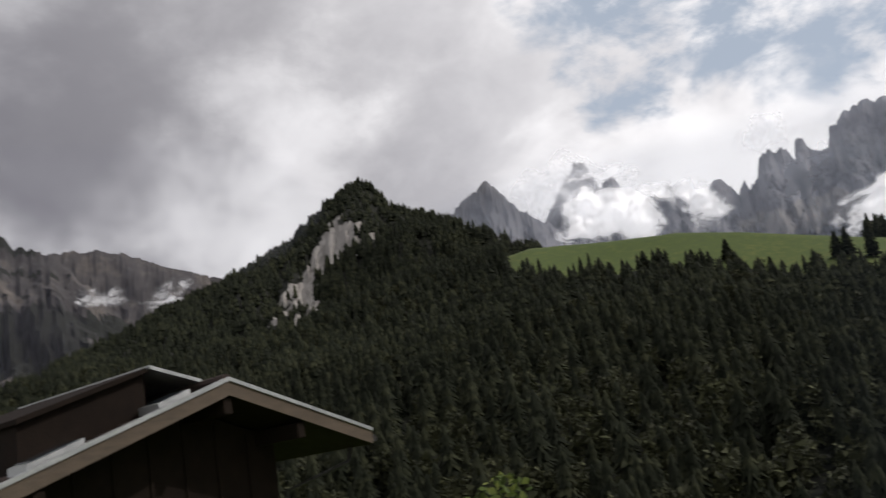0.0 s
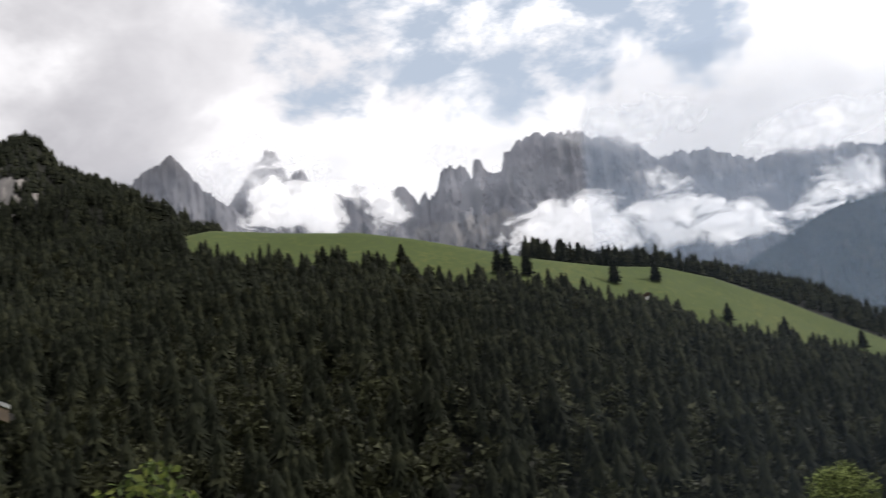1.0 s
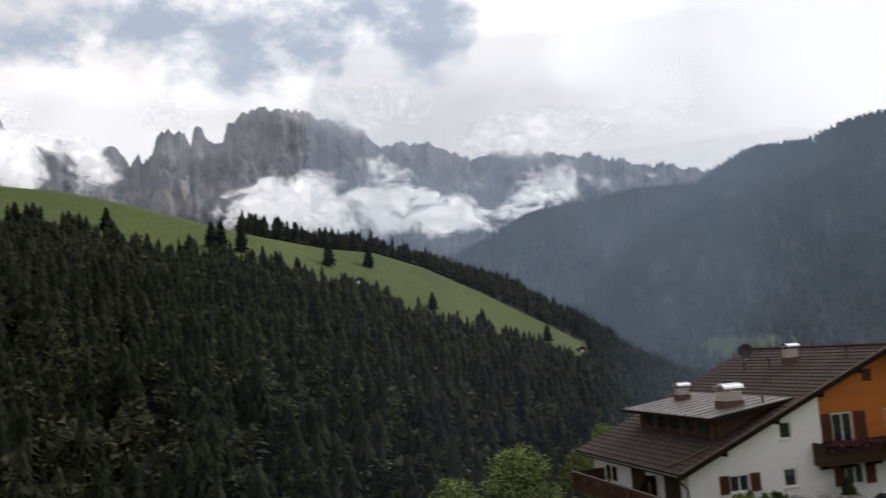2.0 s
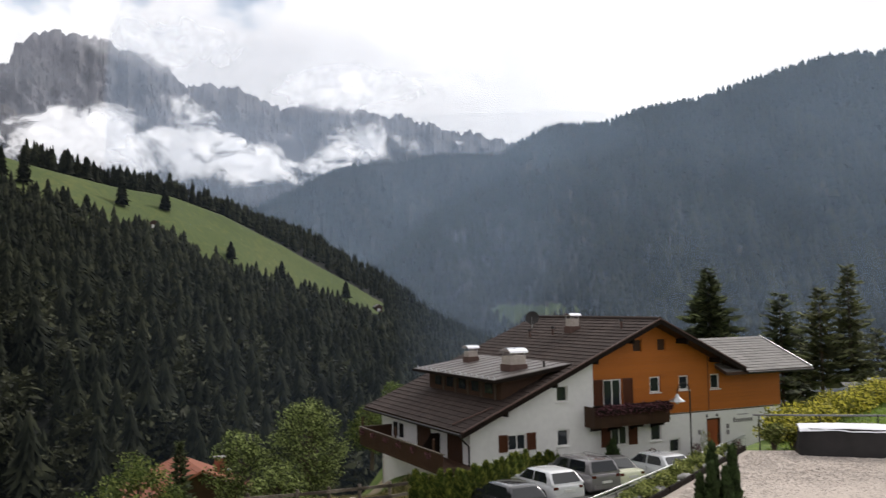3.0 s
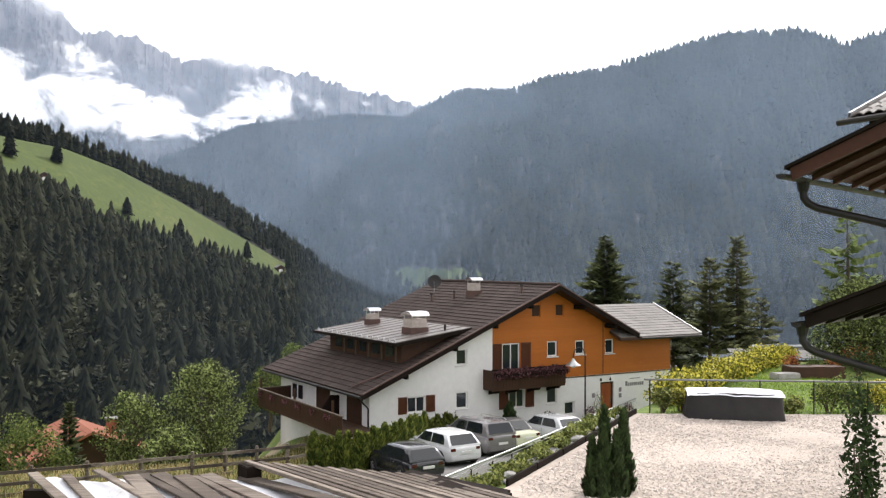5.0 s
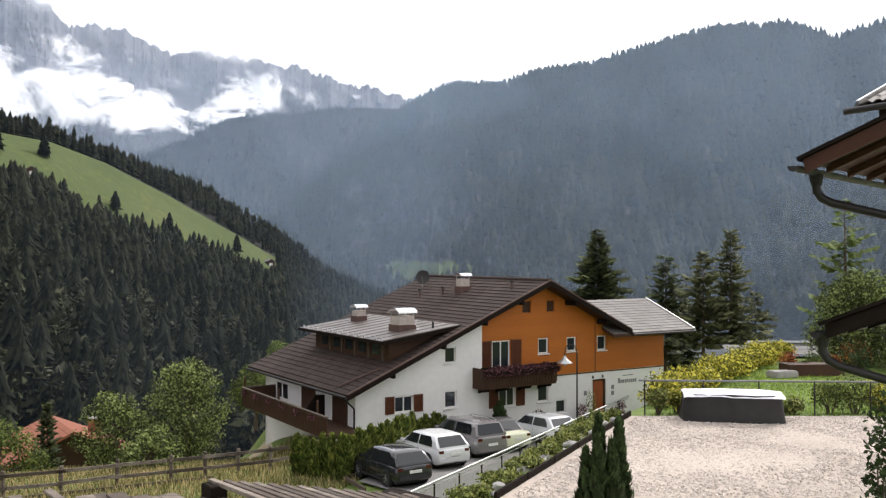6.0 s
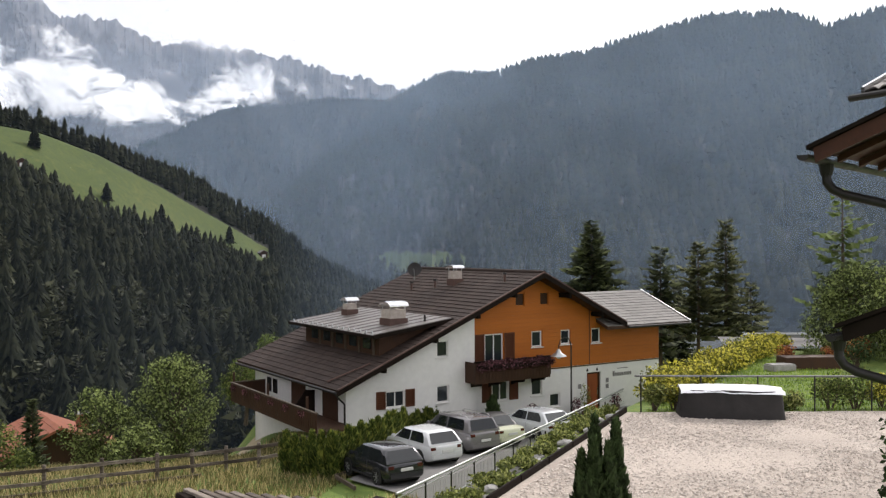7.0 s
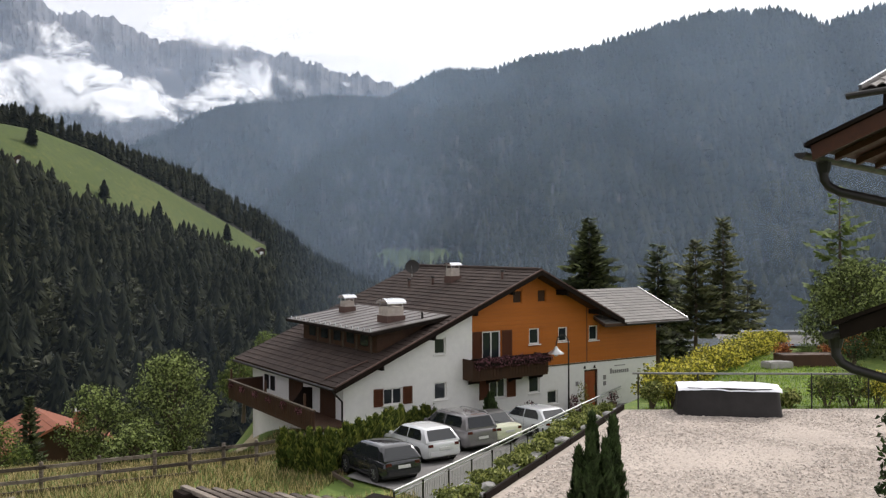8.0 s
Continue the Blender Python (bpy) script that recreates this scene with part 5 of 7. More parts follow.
def drape(u, h):
    """The tarpaulin's outline at height share h: a rounded box that flares and folds towards the ground."""
    a = 2 * math.pi * u
    c, s = math.cos(a), math.sin(a)
    hx, hy = 1.52 + 0.10 * (1 - h), 0.62 + 0.09 * (1 - h)
    k = (abs(c) ** 6 + abs(s) ** 6) ** (-1 / 6)
    fold = 1 + 0.055 * (1 - h) * noise.noise(Vector((c * 5, s * 5, h * 1.2))) + 0.012 * math.sin(a * 17 + h * 3)
    return (hx * k * c * fold, hy * k * s * fold, 0.86 * h + 0.03 * noise.noise(Vector((c * 3, s * 3, 4))))


rings = [[drape(j / 64, i / nz) for j in range(64)] for i in range(nz + 1)]
part("tarpaulin", Shape().loft(rings), M["tarp"], stack, "black wrinkled tarpaulin", smooth=True)
v, f = [], []
s, t = np.meshgrid(np.linspace(-1, 1, 40), np.linspace(-1, 1, 18))
zz = 0.90 + 0.035 * fbm(s * 3, t * 2, 51, 4) + 0.05 * (1 - np.abs(t)) - 0.05 * (np.abs(s) ** 8) - 0.10 * (np.abs(t) ** 8)
top = np.stack([s * 1.56, t * 0.66, zz], -1).reshape(-1, 3)
part("top_sheet", mesh_of("top_sheet", top, grid_faces(18, 40), [M["plastic"]], True), M["plastic"], stack, "pale crumpled plastic top sheet")

# ---------- street lamp ----------
LZ = road_z(49.5)
lamp = thing("street_lamp", "dark curved street lamp with a pale bell shade", "street lamp", pose(6.6, 49.5, LZ))
part("pole", Shape().tube([(0, 0, -0.1), (0, 0, 1.0), (0, 0, 4.3)], [0.06, 0.05, 0.04], 10), M["dark_metal"], lamp)
part("arm", Shape().tube([(0, 0, 4.25), (-0.03, 0, 4.5), (-0.16, 0, 4.72), (-0.38, 0, 4.76), (-0.58, 0, 4.62), (-0.66, 0, 4.35), (-0.67, 0, 4.15)], 0.03, 8), M["dark_metal"], lamp)
bell = [[(-0.67 + r * math.cos(2 * math.pi * j / 16), r * math.sin(2 * math.pi * j / 16), z) for j in range(16)] for r, z in ((0.04, 4.16), (0.1, 4.08), (0.16, 3.96), (0.42, 3.78), (0.43, 3.75), (0.1, 3.80))]
sh = part("shade", Shape().loft(bell), M["zinc"], lamp, "pale metal bell shade", smooth=True)
part("globe", Shape().loft([[(-0.67 + r * math.cos(2 * math.pi * j / 12), r * math.sin(2 * math.pi * j / 12), z) for j in range(12)] for r, z in ((0.05, 3.82), (0.12, 3.76), (0.13, 3.7), (0.06, 3.62))]), M["frame"], sh, smooth=True)


# ---------- parked cars ----------
def paint(name, colour, metal=0.3):
    m = material(name, colour, 0.2, metal=metal * 0.3, grain=20.0, spread=0.03, stain=1.0, bump=0.0, spec=0.6)
    m.node_tree.nodes["Principled BSDF"].inputs["Coat Weight"].default_value = 0.7
    return m


M.update({
    "tyre": material("tyre_rubber", (0.02, 0.02, 0.02), 0.85, grain=20.0, spread=0.3, bump=0.2),
    "rim": material("alloy_rim", (0.5, 0.5, 0.51), 0.3, metal=0.9, grain=20.0, spread=0.1, bump=0),
    "red_lamp": material("red_tail_lamp", (0.07, 0.006, 0.006), 0.2, grain=20.0, spread=0.2, bump=0, spec=0.7),
    "clear_lamp": material("clear_head_lamp", (0.6, 0.62, 0.64), 0.1, metal=0.5, grain=20.0, spread=0.1, bump=0),
    "plate": material("pale_plate", (0.65, 0.65, 0.63), 0.5, grain=20.0, spread=0.05, bump=0),
    "trim": material("black_trim", (0.025, 0.025, 0.026), 0.5, grain=20.0, spread=0.2, bump=0.05),
    "car_glass": glass_material("tinted_car_glass", (0.012, 0.015, 0.017)),
})


def car(label, at, mat, L, Wd, H, bonnet, rear_rake, boot=0.0, roof_mat=None, roof_rails=False):
    """A parked car, its nose along +x: body hull, glasshouse, pillars, roof, wheels, lamps and plates."""
    c = thing("car", label, "car", at, "parked cars")
    hw, x0, x1 = Wd / 2, -L / 2, L / 2
    belt = 0.61 * H
    # lower hull: rings across the car from tail to nose
    st = [(x0, 0.34, belt - 0.12, 0.86), (x0 + 0.06, 0.27, belt - 0.04, 0.93), (x0 + 0.3, 0.22, belt, 0.985), (x0 + 1.0, 0.2, belt, 1.0), (0, 0.2, belt, 1.0), (x1 - bonnet, 0.2, belt, 0.995),
          (x1 - bonnet * 0.55, 0.2, belt - 0.06, 0.985), (x1 - 0.28, 0.22, belt - 0.15, 0.94), (x1 - 0.06, 0.27, belt - 0.27, 0.84), (x1, 0.34, belt - 0.36, 0.74)]
    rings = []
    for x, lo, hi, k in st:
        w = hw * k
        rings.append([(x, -w * 0.9, lo), (x, -w, lo + 0.16), (x, -w, (lo + hi) / 2), (x, -w * 0.985, hi - 0.1), (x, -w * 0.9, hi), (x, -w * 0.4, hi + 0.02),
                      (x, w * 0.4, hi + 0.02), (x, w * 0.9, hi), (x, w * 0.985, hi - 0.1), (x, w, (lo + hi) / 2), (x, w, lo + 0.16), (x, w * 0.9, lo)])
    body = part("body", Shape().loft(rings), mat, c, smooth=True)
    # cabin: rings across it from the tailgate to the foot of the windscreen; share of the height at each
    b0, b1 = x0 + 0.1 + boot, x1 - bonnet
    r0, r1 = b0 + rear_rake, b1 - 0.78
    top = H - 0.04
    side = lambda q: hw * (0.94 - 0.2 * q)
    high = lambda q: belt + (top - belt) * q
    cab = []
    for x, k in ((b0 - 0.02, 0.0), (b0 + 0.5 * rear_rake, 0.56), (b0 + 0.88 * rear_rake, 0.92), (r0 + 0.14, 0.985), ((r0 + r1) / 2, 1.03), (r1 - 0.22, 1.0), (r1 + 0.04, 0.94), ((r1 + b1) / 2, 0.5), (b1 + 0.02, 0.0)):
        k = max(k, 0.02)
        half = [(side(0), belt - 0.03), (side(0.5 * k), high(0.5 * k)), (side(0.86 * k), high(0.86 * k)), (side(k) * 0.93, high(0.97 * k)), (side(k) * 0.72, high(k)), (side(k) * 0.3, high(k) + 0.015 * k)]
        cab.append([(x, -y, z) for y, z in half] + [(x, y, z) for y, z in reversed(half)])
    part("cabin", Shape().loft(cab), roof_mat or mat, c, smooth=True)
    rear_x = lambda q: b0 + rear_rake * 0.94 * q
    front_x = lambda q: b1 - (b1 - r1) * q
    xm = (b0 + b1) / 2 + 0.08
    lo, hi = 0.1, 0.84
    for s in (-1, 1):
        ring = lambda pts: [(x, s * (side(q) + 0.006), high(q)) for x, q in pts]
        part("side_window", Shape().prism(ring([(rear_x(lo) + 0.42, lo), (xm - 0.04, lo), (xm - 0.05, hi), (rear_x(hi) + 0.34, hi), (rear_x(0.5) + 0.3, 0.5)]), (0, -s * 0.02, 0)), M["car_glass"], c, "dark tinted side window")
        part("side_window", Shape().prism(ring([(xm + 0.04, lo), (front_x(lo) - 0.16, lo), (front_x(hi) - 0.1, hi), (xm + 0.03, hi)]), (0, -s * 0.02, 0)), M["car_glass"], c, "dark tinted side window")
    rw = [(rear_x(0.1) - 0.035, side(0.1) * 0.84, high(0.1)), (rear_x(0.5) - 0.03, side(0.5) * 0.86, high(0.5)), (rear_x(0.84) - 0.03, side(0.84) * 0.84, high(0.84))]
    part("rear_window", Shape().loft([[(x + d, y, z) for x, y, z in rw] + [(x + d, -y, z) for x, y, z in reversed(rw)] for d in (0.0, 0.03)]), M["car_glass"], c, "dark rear window")
    ws = [(front_x(0.08) + 0.02, side(0.08) * 0.88, high(0.08)), (front_x(0.86) + 0.045, side(0.86) * 0.84, high(0.86))]
    part("windscreen", Shape().loft([[(x - d, y, z) for x, y, z in ws] + [(x - d, -y, z) for x, y, z in reversed(ws)] for d in (0.0, 0.03)]), M["car_glass"], c, "dark windscreen")
    for s in (-1, 1):
        part("wing_mirror", Shape().box(b1 - 0.32, s * (hw + 0.03) - 0.08, belt + 0.02, b1 - 0.14, s * (hw + 0.03) + 0.08, belt + 0.16), mat, c, bevel=0.03)
        part("tail_lamp", Shape().box(x0 - 0.004, s * hw * 0.72 - 0.11, belt - 0.21, x0 + 0.2, s * hw * 0.72 + 0.14, belt - 0.07), M["red_lamp"], c, "red tail lamp", bevel=0.02)
        part("head_lamp", Shape().box(x1 - 0.34, s * hw * 0.72 - 0.15, belt - 0.36, x1 - 0.06, s * hw * 0.72 + 0.12, belt - 0.22), M["clear_lamp"], c, bevel=0.03)
        part("side_trim", Shape().box(x0 + 0.75, s * hw - 0.012, 0.22, x1 - 0.8, s * hw + 0.012, 0.3), M["trim"], c)
        part("door_line", Shape().box((b0 + b1) / 2 - 0.006, s * hw * 1.0 - 0.004, 0.34, (b0 + b1) / 2 + 0.006, s * hw * 1.0 + 0.004, belt - 0.02), M["trim"], c)
        for dx in (-0.2, 0.75):
            part("door_handle", Shape().box((b0 + b1) / 2 + dx - 0.08, s * hw - 0.005, belt - 0.14, (b0 + b1) / 2 + dx + 0.08, s * hw + 0.03, belt - 0.11), mat, c, bevel=0.006)
        if roof_rails:
            part("roof_rail", Shape().tube([(r0 + 0.1, s * hw * 0.66, top - 0.01), (r0 + 0.3, s * hw * 0.66, top + 0.06), (r1 - 0.3, s * hw * 0.66, top + 0.06), (r1 - 0.1, s * hw * 0.66, top - 0.01)], 0.018, 6), M["rim"], c)
    part("rear_bumper", Shape().box(x0 - 0.05, -hw * 0.86, 0.32, x0 + 0.14, hw * 0.86, 0.56), mat, c, bevel=0.04)
    part("front_bumper", Shape().box(x1 - 0.12, -hw * 0.74, 0.26, x1 + 0.03, hw * 0.74, 0.48), mat, c, bevel=0.04)
    part("number_plate", Shape().box(x0 - 0.065, -0.26, 0.58, x0 - 0.052 + 0.02, 0.26, 0.69), M["plate"], c, "plain pale plate")
    part("rear_wiper", Shape().beam((b0 + 0.02, -0.1, belt + 0.05), (b0 + 0.1, 0.35, belt + 0.14), 0.02, 0.02), M["trim"], c)
    part("underbody", Shape().box(x0 + 0.25, -hw * 0.85, 0.16, x1 - 0.3, hw * 0.85, 0.24), M["trim"], c)
    for x in (x0 + 0.78, x1 - 0.86):
        for s in (-1, 1):
            y = s * (hw - 0.09)
            arch = Shape().tube([(x, y + s * 0.096, 0.33), (x, y + s * 0.099, 0.33)], 0.37, 20)
            part("wheel_arch", arch, M["trim"], c)
            w = part("wheel", Shape().tube([(x, y - 0.06, 0.315), (x, y + 0.1 * s, 0.315)], 0.2, 16), M["trim"], c)
            prof = [(0.2, -0.1), (0.3, -0.1), (0.315, -0.07), (0.315, 0.07), (0.3, 0.1), (0.2, 0.1)]
            tr = [[(x + r * math.cos(2 * math.pi * j / 20), y + o + s * 0.02, 0.315 + r * math.sin(2 * math.pi * j / 20)) for j in range(20)] for r, o in prof]
            part("tyre", Shape().loft(tr, False), M["tyre"], w, smooth=True)
            rim = Shape()
            for k in range(7):
                a = 2 * math.pi * k / 7
                rim.beam((x, y + s * 0.105, 0.315), (x + 0.2 * math.cos(a), y + s * 0.11, 0.315 + 0.2 * math.sin(a)), 0.05, 0.02)
            rim.tube([(x, y + s * 0.098, 0.315), (x, y + s * 0.118, 0.315)], 0.05, 10)
            part("rim", rim, M["rim"], w)
    return c


def parked(x, y):
    return Matrix.Translation((x, y, road_z(y) + 0.1)) @ Matrix.Rotation(radians(123), 4, "Z") @ Matrix.Rotation(radians(1.9), 4, "Y")


car("black older hatchback parked beside the thuja hedge", parked(-2.7, 36.5), paint("black_car_paint", (0.014, 0.015, 0.019)), 4.0, 1.7, 1.42, 1.0, 0.42)
car("silver hatchback parked on the asphalt", parked(-1.2, 40.4), paint("silver_car_paint", (0.66, 0.67, 0.68), 0.45), 4.1, 1.76, 1.47, 1.0, 0.45)
car("grey people carrier with roof rails", parked(0.45, 43.2), paint("grey_car_paint", (0.19, 0.18, 0.185), 0.5), 4.4, 1.8, 1.66, 0.85, 0.3, roof_rails=True)
car("small pale cream convertible with black roof", parked(2.0, 44.6), paint("cream_car_paint", (0.70, 0.72, 0.54), 0.05), 3.6, 1.66, 1.46, 0.85, 0.6, 0.55, M["trim"])
car("silver estate car with dark windows", parked(4.25, 46.6), paint("pale_silver_paint", (0.58, 0.60, 0.62), 0.5), 4.5, 1.8, 1.45, 1.3, 0.55)

# timber edging round the first bay, and its corner
single("bay_edging", Shape().beam((-4.5, 36.6, road_z(36.6) + 0.1), (-3.5, 34.4, road_z(34.4) + 0.1), 0.09, 0.16), M["verge_wood"], "pale timber edging of the parking bay", "edging", group="bay edging", bevel=0.01)
single("bay_edging", Shape().beam((-4.5, 36.7, road_z(36.7) + 0.1), (-3.9, 37.6, road_z(37.6) + 0.1), 0.09, 0.16), M["verge_wood"], "pale timber edging of the parking bay", "edging", group="bay edging", bevel=0.01)


# ---------- hedges ----------
def thuja(name, h, w, mat, seed, n=1500, spray=0.16, taper=2.2):
    """A slim thuja: trunk and flat upright sprays, dense at the outside, a ragged tip."""
    rr = np.random.RandomState(seed)
    hh = rr.uniform(0.02, 1, n) ** 0.85
    lobes = 1 + 0.16 * np.sin(np.floor(hh * 9) * 2.4 + seed)
    a = rr.uniform(0, 2 * np.pi, n)
    rad = w * np.minimum(1.0, (1.04 - hh) * taper) ** 0.75 * (0.75 + 0.25 * np.sin(a * 3 + hh * 7 + seed)) * rr.uniform(0.55, 1.0, n) * lobes
    c = np.stack([rad * np.cos(a), rad * np.sin(a), hh * h], -1)
    up = np.stack([0.35 * np.cos(a), 0.35 * np.sin(a), np.ones(n)], -1) + rr.normal(0, 0.22, (n, 3))
    side = np.stack([-np.sin(a), np.cos(a), np.zeros(n)], -1) + rr.normal(0, 0.3, (n, 3))
    s = spray * rr.uniform(0.6, 1.3, n)[:, None]
    v = np.stack([c - up * s * 0.5, c + side * s * 0.4, c + up * s, c - side * s * 0.4], 1).reshape(-1, 3)
    tree = thing(name, "", "thuja", Matrix.Identity(4))
    part("trunk", Shape().tube([(0, 0, -0.1), (0, 0, h * 0.85)], [0.05, 0.01], 6), M["bark"], tree)
    part("foliage", mesh_of("foliage", v, np.arange(4 * n).reshape(n, 4), [mat]), mat, tree)
    return tree


row = [thuja("thuja", 1.75, 0.31, M["thuja"], 300 + k) for k in range(3)]
for t in row:
    tagged(t, "clipped green thuja in the car park hedge", "thuja", "car park hedge")
spots = [Vector((-4.55, 37.1, 0)).lerp(Vector((0.5, 51.0, 0)), k / 25) for k in range(26)] + [Vector((-4.75, 37.2, 0)).lerp(Vector((-6.9, 39.3, 0)), k / 5) for k in range(6)]
for k, p in enumerate(spots):
    z = float(near_z(p.x, p.y))
    m = pose(p.x, p.y, z - 0.05, 0, 0, 77 * k) @ Matrix.Diagonal((1, 1, rng.uniform(0.88, 1.06) * (0.9 if k > 11 else 1.0), 1))
    if k < 3:
        row[k].matrix_world = m
    else:
        t = copy_thing(row[k % 3], pose(p.x, p.y, z - 0.05, 0, 0, 77 * k))
        s = rng.uniform(0.88, 1.06) * (0.82 if 12 < k < 26 else 1.0)
        t.scale = (1, 1, s)
tree = thuja("thuja", 1.5, 0.42, M["thuja_dark"], 320)
tagged(tree, "dark small thuja against the white house wall", "thuja")
tree.matrix_world = pose(2.35, 48.3, float(near_z(2.35, 48.3)) + 0.3)
for k, (x, y, h, w) in enumerate(((2.55, 19.2, 1.35, 0.2), (2.9, 19.7, 1.95, 0.27), (2.78, 19.1, 1.6, 0.26), (3.3, 19.5, 1.9, 0.28), (3.1, 19.2, 1.5, 0.27))):
    t = thuja("thuja", h, w, M["thuja_dark"], 330 + k, 2600, 0.11, 1.25)
    tagged(t, "dark green free-growing thuja at the gravel edge", "thuja", "thujas by the yard")
    t.matrix_world = pose(x, y, 6.35)
rr = random.Random(8)
for k in range(17):
    t = k / 16
    p = Vector((7.4, 33.2, 0)).lerp(Vector((17.4, 49.0, 0)), t)
    s = rr.uniform(0.9, 1.15)
    shrub("hedge_shrub", (p.x, p.y, 6.25), (1.15 * s, 1.15 * s, 1.1 * s), 0.16, 1300, M["yellow_leaf"], "yellow-green leafy hedge shrub above the lawn", 400 + k, "hedge", "yellow garden hedge", 9)
for k, (x, y, s, m) in enumerate(((6.7, 30.9, 0.85, "bank_leaf"), (7.4, 31.0, 0.8, "yellow_leaf"), (8.2, 31.2, 0.6, "bank_leaf"), (9.9, 31.3, 0.85, "bank_leaf"), (12.6, 31.1, 1.1, "leafy"), (13.5, 31.2, 1.25, "leafy"), (14.4, 31.3, 1.1, "yellow_leaf"), (11.3, 31.0, 0.6, "bank_leaf"))):
    shrub("garden_shrub", (x, y, 6.4), (0.9 * s, 0.6 * s, 1.1 * s), 0.12, 900, M[m], "leafy green garden shrub behind the wire fence", 450 + k, group="fence shrubs")

# garden things past the lawn
M["rust_leaf"] = material("rust_red_leaves", (0.30, 0.085, 0.035), 0.7, grain=2.0, spread=0.5, bump=0, island=0.7, tint=(0.4, 0.2, 0.06), through_light=0.3)
for k, (x, y, s, m) in enumerate(((15.4, 42.6, 0.8, "rust_leaf"), (16.4, 42.0, 0.9, "larch"), (17.3, 42.4, 0.7, "rust_leaf"), (19.2, 44.0, 1.2, "rust_leaf"), (18.2, 41.5, 1.4, "thuja_dark"), (14.2, 45.5, 0.9, "bank_leaf"))):
    shrub("flower_shrub", (x, y, 6.4), (0.9 * s, 0.9 * s, 1.1 * s), 0.12, 700, M[m], "bushy garden plant with autumn colours", 470 + k, group="garden bed")
single("garden_slab", Shape().box(-0.6, -0.35, 0, 0.6, 0.35, 0.32), M["stone"], "pale stone block on the lawn", "stone", pose(14.4, 40.4, 6.38, 0, 0, 15), bevel=0.05)
single("garden_planter", Shape().box(-1.3, -0.5, 0, 1.3, 0.5, 0.55), M["brown"], "dark timber planter in the garden", "planter", pose(16.0, 41.2, 6.38, 0, 0, 5), bevel=0.03)
gr = thing("guard_rail", "pale steel guard rail beside the upper lane", "guard rail", pose(16.5, 50.5, 6.3))
for k in range(5):
    part("post", Shape().box(k * 1.6, 0, 0, k * 1.6 + 0.1, 0.12, 0.75), M["zinc"], gr)
part("beam", Shape().prism([(-0.4, -0.04, 0.5), (-0.4, -0.12, 0.56), (-0.4, -0.04, 0.62), (-0.4, -0.12, 0.68), (-0.4, -0.04, 0.78), (-0.4, 0, 0.78), (-0.4, 0, 0.5)], (7.6, 0, 0)), M["zinc"], gr)
sheet("pavement_lane", [(14.5, 48.5), (30, 45.5), (31, 50.0), (15.5, 53)], 20, 8, lambda x, y: x * 0 + 6.62, M["asphalt"], "pale strip of upper lane", "road")

# flower tubs along the house wall
for k, (sx, m) in enumerate(((11.9, "flower"), (15.0, "flower"), (15.7, "bank_leaf"), (18.0, "flower"), (9.0, "bank_leaf"))):
    p = HOUSE @ Vector((sx, 0.35, 0))
    z = float(near_z(p.x, p.y))
    pot = thing("flower_tub", "planted flower tub against the house wall", "flower tub", pose(p.x, p.y, z + 0.05), "wall tubs")
    part("tub", Shape().tube([(0, 0, 0), (0, 0, 0.35)], [0.2, 0.27], 12), M["lead"], pot)
    tagged(part("plant", leaves_mesh("plant", [leaf_cloud(260, (0, 0, 0.65 + (0.35 if k == 2 else 0)), (0.35, 0.35, 0.45 + (0.4 if k == 2 else 0)), 0.11, 500 + k)], M[m]), M[m], pot), kind="stuff")

# ---------- wooden rail fence along the meadow ----------
wf = thing("rail_fence", "weathered grey-brown wooden rail fence along the meadow", "fence", Matrix.Identity(4))
F0 = [Vector((-22.5, 35.2, 0)), Vector((-12.3, 39.1, 0)), Vector((-5.8, 42.2, 0))]


def fence_at(t, h):
    p = F0[0].lerp(F0[1], t * 2) if t < 0.5 else F0[1].lerp(F0[2], t * 2 - 1)
    return Vector((p.x, p.y, float(near_z(p.x, p.y)) + h))


for k in range(11):
    a = fence_at(k / 10, -0.2)
    part("post", Shape().beam(a, a + Vector((0, 0, 1.35)), 0.14, 0.14), M["old_board"], wf, bevel=0.015)
for k in range(10):
    for h in (0.45, 0.95):
        part("rail", Shape().beam(fence_at(k / 10 - 0.008, h) + Vector((0.03, -0.09, 0)), fence_at((k + 1) / 10 + 0.008, h + rr.uniform(-0.03, 0.03)) + Vector((0.03, -0.09, 0)), 0.05, 0.14), M["old_board"], wf)
part("kick_board", Shape().beam(fence_at(0.0, 0.1) + Vector((0.3, -0.8, 0.1)), fence_at(0.62, 0.1) + Vector((0.3, -0.8, 0.1)), 0.1, 0.14), M["verge_wood"], wf, "pale timber at the fence foot")

tb = thing("garden_table", "white-covered garden table beside the thuja hedge", "table", pose(-5.6, 41.0, float(near_z(-5.6, 41.0)) + 0.02, 0, 0, 30))
part("cloth", Shape().box(-0.7, -0.45, 0.72, 0.7, 0.45, 0.76).box(-0.71, -0.46, 0.5, 0.71, -0.45, 0.76).box(-0.71, 0.45, 0.5, 0.71, 0.46, 0.76), M["plastic"], tb, "white table cloth")
for sx in (-0.6, 0.6):
    for sy in (-0.35, 0.35):
        part("leg", Shape().box(sx - 0.03, sy - 0.03, 0, sx + 0.03, sy + 0.03, 0.72), M["zinc"], tb)

# ---------- plank roof below the balcony ----------
pr = thing("plank_roof", "low shed roof of loose weathered planks over white plastic sheets", "shed", pose(-3.93, 15.12, 3.78) @ Matrix.Scale(1.45, 4))
qr = random.Random(21)


